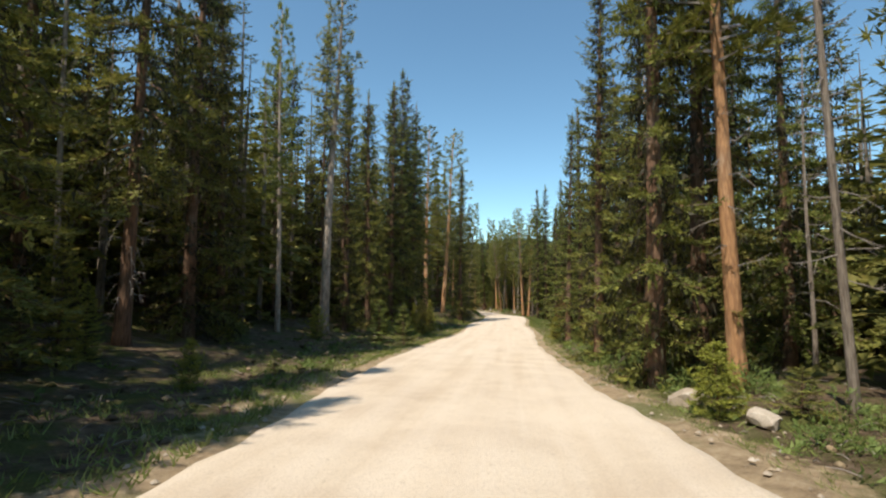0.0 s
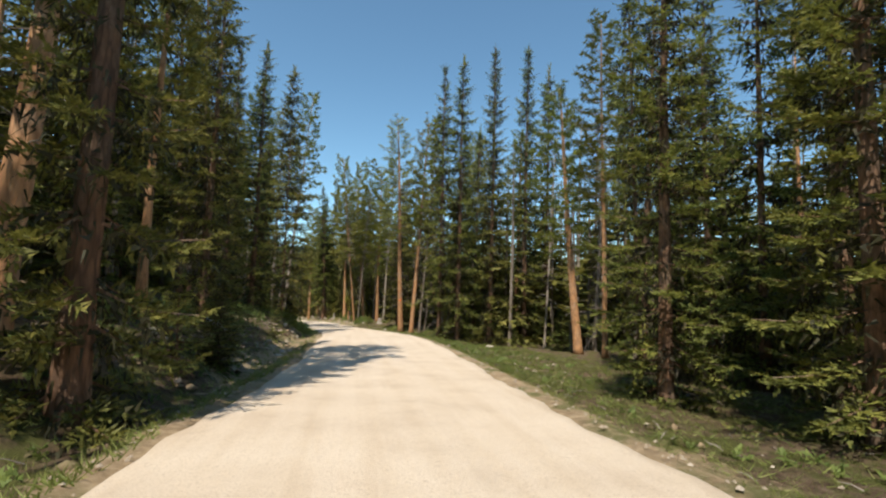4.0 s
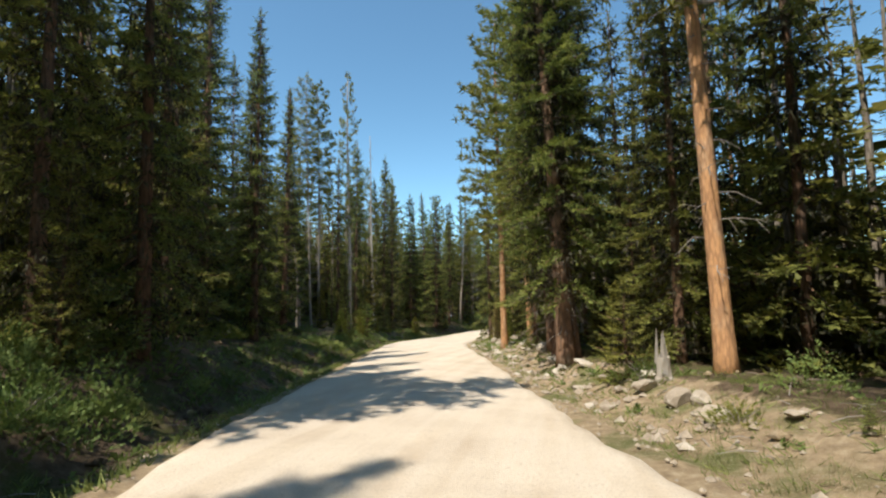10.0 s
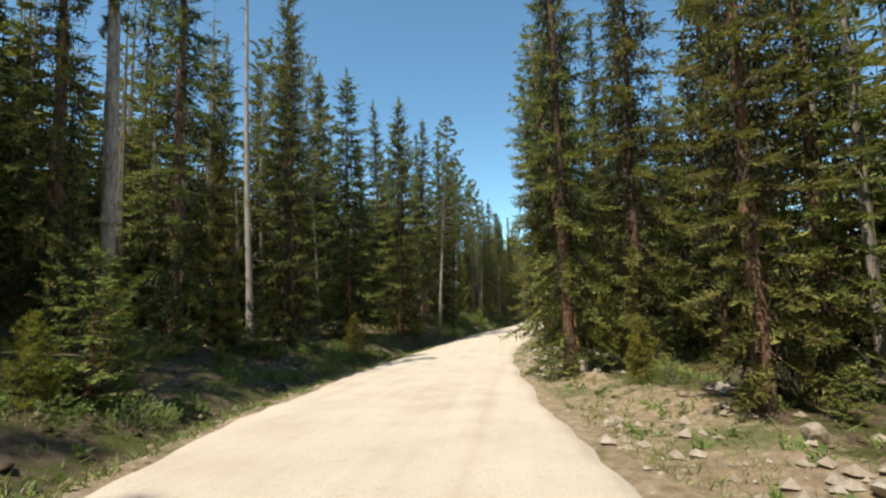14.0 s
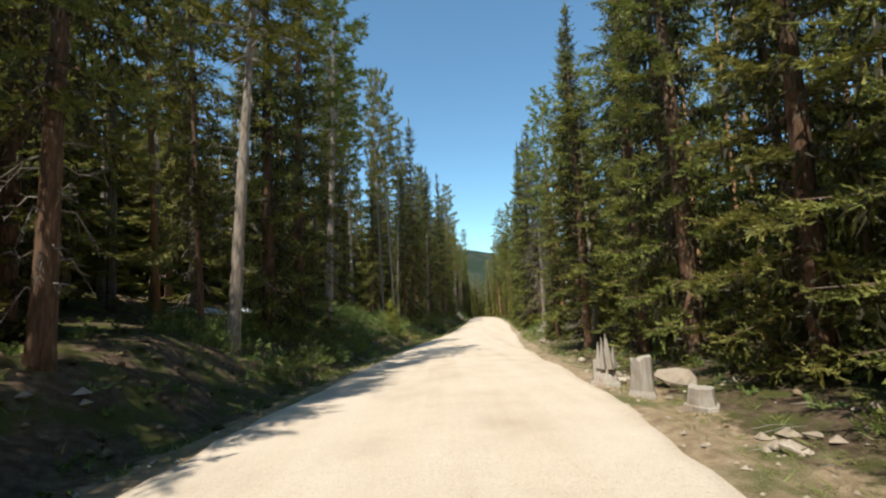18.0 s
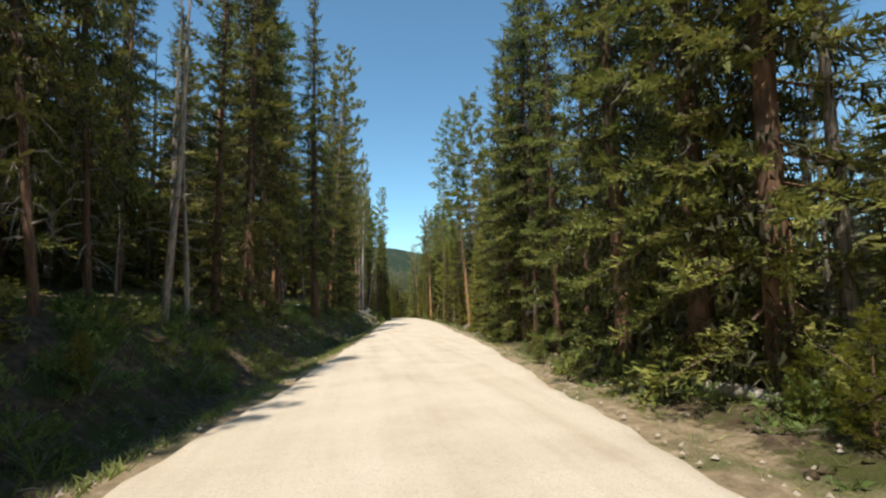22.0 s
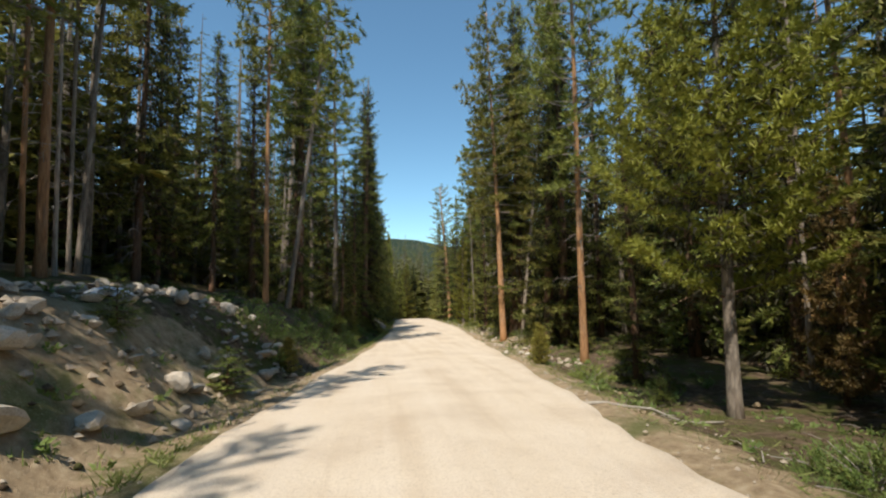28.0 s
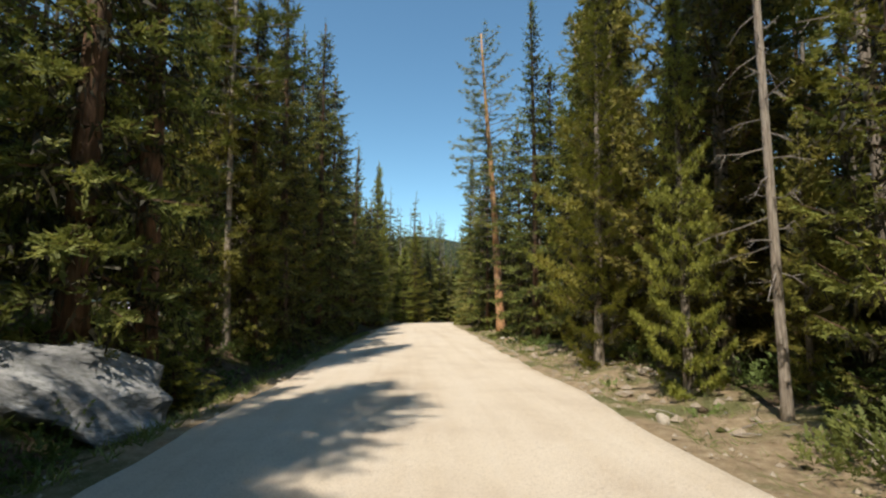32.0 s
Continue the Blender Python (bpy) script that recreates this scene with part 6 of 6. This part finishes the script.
def rock(x, y, size, label="pale angular stone on the road verge"):
    ob = new("stone", STONES[rnd.randrange(8)])
    s = size * 1.15
    ob.matrix_world = Matrix.Translation((x, y, float(ground_z(x, y)) + s * .16)) @ Euler((rnd.uniform(-.3, .3), rnd.uniform(-.3, .3), rnd.uniform(0, 6.28))).to_matrix().to_4x4() @ Matrix.Diagonal((s, s * rnd.uniform(.7, 1), s * rnd.uniform(.75, 1.05), 1))
    return tagged(ob, label, "stone", "stones along the road")


rock(12.40, 12.35, 0.49)
rock(12.93, 10.94, 0.48)
rock(16.05, 73.64, 0.52)
rock(-1.31, 98.80, 0.60)
rock(5.00, 64.42, 0.37)
rock(2.39, 127.93, 0.60)
rock(1.80, 124.89, 0.60)
rock(0.87, 125.08, 0.34)
rock(0.76, 126.89, 0.37)
rock(1.20, 124.12, 0.26)
rock(0.30, 127.92, 0.52)
rock(-1.05, 139.24, 0.33)
rock(-0.93, 138.87, 0.42)
rock(-1.30, 139.30, 0.32)
rock(-1.75, 140.59, 0.25)
rock(-1.05, 148.67, 0.53)
rock(-1.01, 148.80, 0.52)
rock(-1.73, 149.97, 0.42)
rock(-0.80, 146.90, 0.33)
rock(-0.63, 161.93, 0.60)
rock(5.65, 107.92, 0.45)
rock(5.74, 106.29, 0.38)
rock(5.93, 105.34, 0.43)
rock(5.99, 106.08, 0.37)
rock(3.51, 116.19, 0.60)
rock(4.66, 111.03, 0.54)
rock(4.15, 111.71, 0.35)
rock(4.06, 112.96, 0.39)
rock(0.44, 177.10, 0.44)
rock(2.47, 186.31, 0.27)
rock(1.94, 183.59, 0.24)
rock(2.12, 185.60, 0.32)
rock(6.31, 222.98, 0.49)
rock(0.22, 244.70, 0.60)
rock(-0.80, 242.34, 0.29)
rock(-0.41, 242.52, 0.29)
rock(0.17, 242.63, 0.53)
rock(0.83, 242.51, 0.39)
rock(10.68, 262.47, 0.27)
rock(9.89, 264.39, 0.22)
rock(10.49, 266.22, 0.31)
rock(3.19, 279.93, 0.43)
rock(14.31, 283.78, 0.37)
rock(9.82, 257.21, 0.36)


rubble = Shape()
octa = [Vector(v) for v in ((1, 0, 0), (-1, 0, 0), (0, 1, 0), (0, -1, 0), (0, 0, 1), (0, 0, -.6))]
OCTA = [(0, 2, 4), (2, 1, 4), (1, 3, 4), (3, 0, 4), (2, 0, 5), (1, 2, 5), (3, 1, 5), (0, 3, 5)]


def scatter(count, y0, y1, u0, u1, sizes, label="pale angular stone on the road verge"):
    for _ in range(count):
        y, u = pick.uniform(y0, y1), pick.uniform(u0, u1)
        size = pick.uniform(*sizes) * pick.uniform(.5, 1)
        if size > .2:
            rock(float(road_x(y)) + u, y, size, label)
        for i in range(3):
            x, yy = float(road_x(y)) + u + pick.gauss(0, .3), y + pick.gauss(0, .4)
            if abs(x - float(road_x(yy))) > HALF + .1:
                r = pick.uniform(.04, .12)
                c = Vector((x, yy, float(ground_z(x, yy)) + r * .2))
                turn = Euler((0, 0, pick.uniform(0, 3))).to_matrix()
                rubble.add([c + turn @ Vector((v.x * r * pick.uniform(.6, 1.4), v.y * r * pick.uniform(.6, 1.4), v.z * r * pick.uniform(.5, .9))) for v in octa], OCTA)


scatter(70, 116, 133, 2.75, 4.4, (.08, .26))
scatter(60, 96, 118, 2.75, 4.0, (.08, .24))
scatter(34, 96, 120, 2.9, 4.6, (.15, .45))
scatter(44, 118, 134, 2.7, 5.2, (.12, .42))
scatter(75, 138, 157, 2.7, 5.2, (.12, .4))
scatter(12, 158, 168, 2.8, 4.4, (.12, .3))
scatter(18, 176, 192, 2.8, 5.5, (.12, .32))
scatter(14, 212, 230, 2.7, 3.8, (.1, .3))
scatter(85, 254, 276, 2.7, 4.6, (.1, .38))
scatter(44, 276, 296, 2.7, 4.6, (.1, .36))
scatter(80, 233, 244, -6.8, -3.9, (.18, .46), "pale broken rock on the cut bank")
scatter(110, 243, 254, -7.0, -3.5, (.2, .6), "pale broken rock on the cut bank")
scatter(40, 56, 72, -5.4, -3.2, (.12, .4), "pale broken rock on the cut bank")
scatter(22, 160, 230, -5.0, -3.1, (.1, .34), "pale broken rock on the cut bank")
scatter(12, 60, 80, 2.9, 8, (.1, .26))
scatter(10, 80, 96, 2.8, 4.2, (.1, .28))

tagged(new("rubble", rubble.mesh("rubble", STONE)), "small broken pale stones on the verges", "rubble", kind="stuff")
big = new("boulder", stone_mesh("boulder", 31, BOULDER, .62, 4, .5, .018))
big.matrix_world = Matrix.Translation((3.5, 280.3, float(ground_z(3.5, 280.3)) + .12)) @ Euler((.1, .32, .5)).to_matrix().to_4x4() @ Matrix.Diagonal((2.3, 1.9, 1.75, 1))
tagged(big, "large grey layered boulder in the ditch", "boulder")
big = new("boulder", stone_mesh("boulder", 32, STONE, .8, 3, .5))
big.matrix_world = Matrix.Translation((-1.5, 99.4, float(ground_z(-1.5, 99.4)) + .16)) @ Matrix.Diagonal((.8, .65, .7, 1))
tagged(big, "rounded pale boulder among low bushes", "boulder")


def log(x0, y0, x1, y1, r, label="fallen weathered log beside the road", lift=.6, kinks=6):
    s, pts, radii = Shape(), [], []
    for k in range(kinks + 1):
        f = k / kinks
        x, y = x0 + (x1 - x0) * f, y0 + (y1 - y0) * f
        w = .05 * math.sin(k * 1.9)
        pts.append(Vector((x + w, y, float(ground_z(x, y)) + r * lift + .04 * math.cos(k * 2.3))))
        radii.append(r * (1 - .3 * f))
    mid = pts[0].copy()
    s.tube([p - mid for p in pts], radii, 10, rough=.06)
    for k in range(4):
        p = pts[1 + k % kinks] - mid
        d = Vector((rnd.uniform(-1, 1), rnd.uniform(-1, 1), rnd.uniform(.4, 1.2))).normalized()
        s.tube([p, p + d * (r + rnd.uniform(.1, .35))], [r * .2, r * .06], 5)
    ob = new("log", s.mesh("log", WOOD, smooth=True))
    ob.location = mid
    return tagged(ob, label, "log")


log(2.0, 131.2, 2.1, 126.9, .24, "thick fallen log behind stones on the verge")
log(.2, 148.9, 1.0, 144.4, .14)
log(2.4, 188.3, 3.4, 185.7, .14, "fallen grey log among dead branches")
log(3.5, 195.2, 3.75, 193.5, .12, "short sawn log lying by the roadside")
log(1.0, 170.2, .1, 166.8, .04, "thin bare fallen branch on the bank")
log(5.8, 217.4, 5.1, 215.0, .05, "bare fallen branch on the verge")
log(6.2, 216.6, 5.0, 216.1, .035, "bare fallen branch on the verge")
log(6.9, 247.0, 9.7, 247.3, .03, "thin fallen branch on the verge")
log(4.4, 101.6, 8.2, 100.2, .05, "thin fallen branch on the verge")
log(2.2, 75.3, .2, 78.5, .16, "weathered fallen trunk on the bank")
log(2.9, 189.8, 4.6, 188.9, .05, "bare fallen branch under dead spruce")
log(-6.9, 172.2, -8.8, 170.6, .06, "mossy fallen log on the bank")


def stump(x, y, h, r, label="weathered grey tree stump beside the road", mat=None, tilt=0.0):
    s = Shape()
    n = 12
    levels = [(-.15, 1.5), (.05, 1.3), (.2 * h, 1.08), (.6 * h, .98), (h * .92, .95)]
    for z, k in levels:
        for i in range(n):
            a = 2 * math.pi * i / n
            q = r * k * (1 + .16 * math.sin(3 * a + 1) * (1.3 - z / h) + rnd.uniform(-.04, .04))
            s.v.append(Vector((q * math.cos(a) + tilt * z, q * math.sin(a), z + (rnd.uniform(-.02, .12) * h if z > .9 * h else 0))))
    for k in range(len(levels) - 1):
        for i in range(n):
            j = (i + 1) % n
            s.f.append((k * n + i, k * n + j, (k + 1) * n + j, (k + 1) * n + i))
    s.v.append(Vector((tilt * h, 0, h * .85)))
    for i in range(n):
        s.f.append((4 * n + i, 4 * n + (i + 1) % n, 5 * n))
    if "jagged" in label or "torn" in label:
        splinters(s, h, r, 7)
    ob = new("stump", s.mesh("stump", mat or WOOD))
    ob.matrix_world = Matrix.Translation((x, y, float(ground_z(x, y)))) @ Euler((0, 0, rnd.uniform(0, 6))).to_matrix().to_4x4()
    return tagged(ob, label, "stump")


stump(-1.37, 161.5, .62, .17, "pale bleached stump beside the road")
stump(-1.1, 160.3, .30, .17, "low pale stump beside the road")
stump(-1.55, 162.6, .42, .20, "torn grey root stump beside the road", tilt=-.4)
stump(5.81, 107.6, .42, .12, "jagged silver-grey stump among stones")
stump(10.73, 94.5, .55, .2)
stump(-8.5, 189.1, .42, .2, "small grey stump on the mossy bank")
stump(-3.2, 230.2, .8, .26, "dark broken stump in the wood", DARKBARK)
stump(-1.0, 151.7, .35, .3, "spreading grey root foot of a spruce", GREYBARK)
stump(6.55, 222.8, .3, .28, "pale scarred foot of a roadside pine")
stump(1.6, 76.0, .5, .3, "torn root plate of a fallen tree", tilt=.3)


def snow_patch(x, y, a, b):
    n, s = 14, Shape()
    for ring in (0, .55, .85, 1):
        for i in range(n):
            t = 2 * math.pi * i / n
            q = ring * (1 + .22 * math.sin(2 * t + x) + .12 * math.sin(5 * t))
            px, py = x + a * q * math.cos(t), y + b * q * math.sin(t)
            s.v.append(Vector((px, py, float(ground_z(px, py)) + (.16 * (1 - ring * ring) if ring < 1 else -.06))))
    for k in range(3):
        for i in range(n):
            j = (i + 1) % n
            s.f.append((k * n + i, k * n + j, (k + 1) * n + j, (k + 1) * n + i))
    tagged(new("snow_patch", s.mesh("snow_patch", SNOW, smooth=True)), "last patch of old snow under the trees", "snow")


for p in ((-.6, 288.6, 1.0, .45), (-11, 168.8, .5, .3), (-12, 170.2, .55, .3), (-1.1, 267.8, .3, .16), (-2.2, 285, .6, .9), (4.1, 39.5, .4, .2), (4.2, 42.1, .3, .15), (-4.4, 215.6, .26, .2), (-6.1, 217.3, .9, .5), (-2.4, 298.3, .6, .35), (-4.6, 288.5, .5, .3), (-1.3, 249.6, .5, .22), (-10.9, 184.2, .45, .25), (-12.5, 174, .35, .3), (-2.3, 230.6, .4, .25), (3.6, 62.2, .7, .4)):
    snow_patch(*p)

# low bushes and saplings on the banks
BUSHY = [(28, 48, -1, 22), (76, 104, -1, 46), (106, 150, -1, 32), (163, 200, -1, 56), (200, 240, -1, 30), (262, 296, -1, 18), (4, 30, 1, 8), (26, 48, 1, 14), (84, 112, 1, 12), (120, 170, 1, 14), (190, 232, 1, 14), (240, 296, 1, 14)]
for y0, y1, sign, count in BUSHY:
    for k in range(count):
        y = pick.uniform(y0, y1)
        x = float(road_x(y)) + sign * (3.5 + 3.6 * pick.random() ** 1.3 + (.5 if sign > 0 else .2))
        if clear(x, y, .4):
            plant("bush", x, y, pick.uniform(.28, .68))
for k in range(64):
    y = pick.uniform(4, 300)
    u = pick.choice((-1, 1)) * pick.uniform(3.9, 6.5)
    if 52 < y < 78 and u > 0:
        continue
    x = float(road_x(y)) + u
    if clear(x, y, .8):
        plant("sapling", x, y, pick.uniform(.5, 1.9))

clods = Shape()
for k in range(5200):
    y = pick.uniform(0, 296)
    u = -(3.1 + 4.2 * pick.random() ** 1.3) if pick.random() < .75 else 3.3 + 3.5 * pick.random()
    x, r = float(road_x(y)) + u, pick.uniform(.03, .13) * pick.uniform(.5, 1)
    c = Vector((x, y, float(ground_z(x, y)) + r * .25))
    pts = [Vector((1, 0, 0)), Vector((-1, 0, 0)), Vector((0, 1, 0)), Vector((0, -1, 0)), Vector((0, 0, 1)), Vector((0, 0, -.6))]
    clods.add([c + Vector((v.x * r * pick.uniform(.7, 1.5), v.y * r * pick.uniform(.7, 1.5), v.z * r * .7)) for v in pts], [(0, 2, 4), (2, 1, 4), (1, 3, 4), (3, 0, 4), (2, 0, 5), (1, 2, 5), (3, 1, 5), (0, 3, 5)], pick.choice((0, 0, 1)))
tagged(new("earth_clods", clods.mesh("earth_clods", SOIL, SHOULDER, smooth=True)), "crumbled earth and stones on the banks", "earth", kind="stuff")

grass = Shape()
for k in range(36000):
    y = pick.uniform(0, 300)
    left = pick.random() < .5
    u = -HALF - .1 - 2.6 * pick.random() ** 1.8 if left else HALF + .25 + 2.8 * pick.random() ** 1.3
    if not left and 52 < y < 80:
        u = pick.uniform(3.2, 9)
    if math.sin(y * .21 + (2 if left else 0)) + math.sin(y * .07) < pick.uniform(-2.2, .7) and not (52 < y < 80 and not left):
        continue
    x = float(road_x(y)) + u
    z = float(ground_z(x, y)) - .01
    for i in range(6):
        d = Vector((pick.gauss(0, .5), pick.gauss(0, .5), 1)).normalized()
        h = pick.uniform(.06, .2)
        p = Vector((x + pick.uniform(-.08, .08), y + pick.uniform(-.08, .08), z))
        a = d.orthogonal().normalized() * .009
        grass.add([p - a, p + a, p + d * h + Vector((d.x, d.y, -.3)) * h * .4], [(0, 1, 2)])
for k in range(9000):
    # a strip of meadow on the open side
    y = pick.uniform(48, 84)
    x = float(road_x(y)) + 2.95 + 6 * pick.random() ** 1.2
    z = float(ground_z(x, y)) - .01
    for i in range(5):
        d = Vector((pick.gauss(0, .45), pick.gauss(0, .45), 1)).normalized()
        h = pick.uniform(.05, .2)
        p = Vector((x + pick.uniform(-.1, .1), y + pick.uniform(-.1, .1), z))
        a = d.orthogonal().normalized() * .01
        grass.add([p - a, p + a, p + d * h + Vector((d.x, d.y, -.3)) * h * .4], [(0, 1, 2)])
tagged(new("grass", grass.mesh("grass", GRASS)), "sparse yellow-green grass along the road edge", "grass", kind="stuff")

under = Shape()
for k in range(5200):
    y = pick.uniform(0, 298)
    left = pick.random() < .6
    u = -(3.3 + 5 * pick.random() ** 1.2) if left else 3.3 + 4 * pick.random()
    if math.sin(y * .33 + u) + math.sin(y * .11 + (3 if left else 0)) < pick.uniform(-1.5, 1.2):
        continue
    x = float(road_x(y)) + u
    c = Vector((x, y, float(ground_z(x, y))))
    for i in range(6):
        w = (polar(pick.uniform(0, 6.28)) + Vector((0, 0, pick.uniform(.2, 1.2)))).normalized()
        under.spray(c + polar(pick.uniform(0, 6.28), .12 * pick.random()), w, w.orthogonal().normalized(), pick.uniform(.1, .24), 3, .42)
# low thickets of seedlings, juniper and moss: stretch, side, reach, number, height
THICKETS = [(164, 188, -1, 3.8, 6.8, 90, .35, .75), (188, 206, -1, 4.4, 6.6, 50, .2, .45), (90, 106, -1, 3.8, 7.6, 80, .3, .65), (76, 90, -1, 3.4, 6.2, 60, .35, .75), (206, 232, -1, 4.2, 7, 44, .2, .45),
            (252, 264, -1, 3.5, 5.2, 30, .35, .7), (264, 290, -1, 3.5, 5.5, 40, .3, .6), (96, 106, 1, 4.0, 6.2, 22, .3, .7), (276, 298, 1, 4.1, 6.5, 46, .25, .65), (186, 200, 1, 4.0, 5.6, 26, .3, .6), (4, 40, 1, 4.0, 5.8, 44, .3, .75),
            (56, 74, -1, 4.8, 7, 40, .3, .6), (112, 150, -1, 3.7, 5.6, 60, .2, .45)]
for y0, y1, sign, u0, u1, count, h0, h1 in THICKETS:
    for k in range(count):
        y = pick.uniform(y0, y1)
        x, high = float(road_x(y)) + sign * pick.uniform(u0, u1), pick.uniform(h0, h1)
        c = Vector((x, y, float(ground_z(x, y)) - .03))
        broad = high * pick.uniform(.7, 1.2)
        for i in range(int(60 + 130 * high)):
            a, q = pick.uniform(0, 6.28), pick.random() ** .6
            w = (polar(a, .5) + Vector((pick.gauss(0, .5), pick.gauss(0, .5), pick.uniform(.2, 1.3)))).normalized()
            under.spray(c + polar(a, broad * q, high * pick.random() * (1.1 - q * q)), w, w.orthogonal().normalized(), pick.uniform(.07, .15), 3, .4)
tagged(new("undergrowth", under.mesh("undergrowth", BUSH)), "low green moss and seedlings on the banks", "undergrowth", kind="stuff")

pebbles = Shape()
octa = [Vector(v) for v in ((1, 0, 0), (-1, 0, 0), (0, 1, 0), (0, -1, 0), (0, 0, 1), (0, 0, -.6))]
for k in range(6500):
    y = pick.uniform(0, 300)
    q = pick.random()
    u = pick.choice((-1, 1)) * (HALF + pick.gauss(.12, .28)) if q < .7 else (HALF + 2.2 * pick.random())
    x, r = float(road_x(y)) + u, pick.uniform(.012, .045)
    z = max(float(ground_z(x, y)), float(road_z(y)) - .03 if abs(u) < HALF else -99)
    c = Vector((x, y, z + r * .3))
    pebbles.add([c + Vector((v.x * r * pick.uniform(.7, 1.3), v.y * r * pick.uniform(.7, 1.3), v.z * r * .7)) for v in octa], [(0, 2, 4), (2, 1, 4), (1, 3, 4), (3, 0, 4), (2, 0, 5), (1, 2, 5), (3, 1, 5), (0, 3, 5)])
tagged(new("gravel", pebbles.mesh("gravel", STONE)), "loose pale pebbles along the road edges", "gravel", kind="stuff")

litter = Shape()
for k in range(170):
    # a low heap of dead branches by the road
    y = pick.gauss(184.5, 2.6)
    x = float(road_x(y)) + pick.uniform(4.4, 6.8)
    p = Vector((x, y, float(ground_z(x, y)) + pick.uniform(0, .35)))
    d = Vector((pick.gauss(0, 1), pick.gauss(0, 1), pick.gauss(.1, .35))).normalized() * pick.uniform(.3, 1.0)
    litter.tube([p, p + d * .5 + Vector((0, 0, pick.uniform(-.05, .08))), p + d], [.010, .007, .003], 3, cap=False)
for k in range(3600):
    y = pick.uniform(0, 296)
    u = pick.choice((-1, -1, 1, 1)) * (3.3 + 7 * pick.random() ** 1.4)
    x = float(road_x(y)) + u
    a = pick.uniform(0, 6.28)
    d = polar(a, pick.uniform(.08, .4))
    x2, y2 = x + d.x, y + d.y
    p, e = Vector((x, y, float(ground_z(x, y)) + .015)), Vector((x2, y2, float(ground_z(x2, y2)) + pick.uniform(.01, .1)))
    litter.tube([p, (p + e) / 2 + Vector((0, 0, .02)), e], [.008, .006, .003], 3, cap=False)
tagged(new("dead_twig_litter", litter.mesh("dead_twig_litter", TWIG)), "grey fallen twigs on the forest floor", "twigs", kind="stuff")

# a forester's paint spot on the stem of one pine
_s = Shape()
_s.tube([Vector((0, 0, 0)), Vector((0, -.03, 0))], [.085, .075], 12, rough=.12)
spot = part("paint_mark", _s.mesh("paint_mark", PAINT), marked_pine, "orange painted mark")
spot.matrix_basis = marked_pine.matrix_basis.inverted() @ Matrix.Translation(marked_pine.matrix_basis @ Vector((0, 0, 2.5)) + Vector((-.03, -.185, 0)))

for key, (h, r, things) in KINDS.items():
    for ob in things:
        for o in (*ob.children_recursive, ob):
            bpy.data.objects.remove(o)
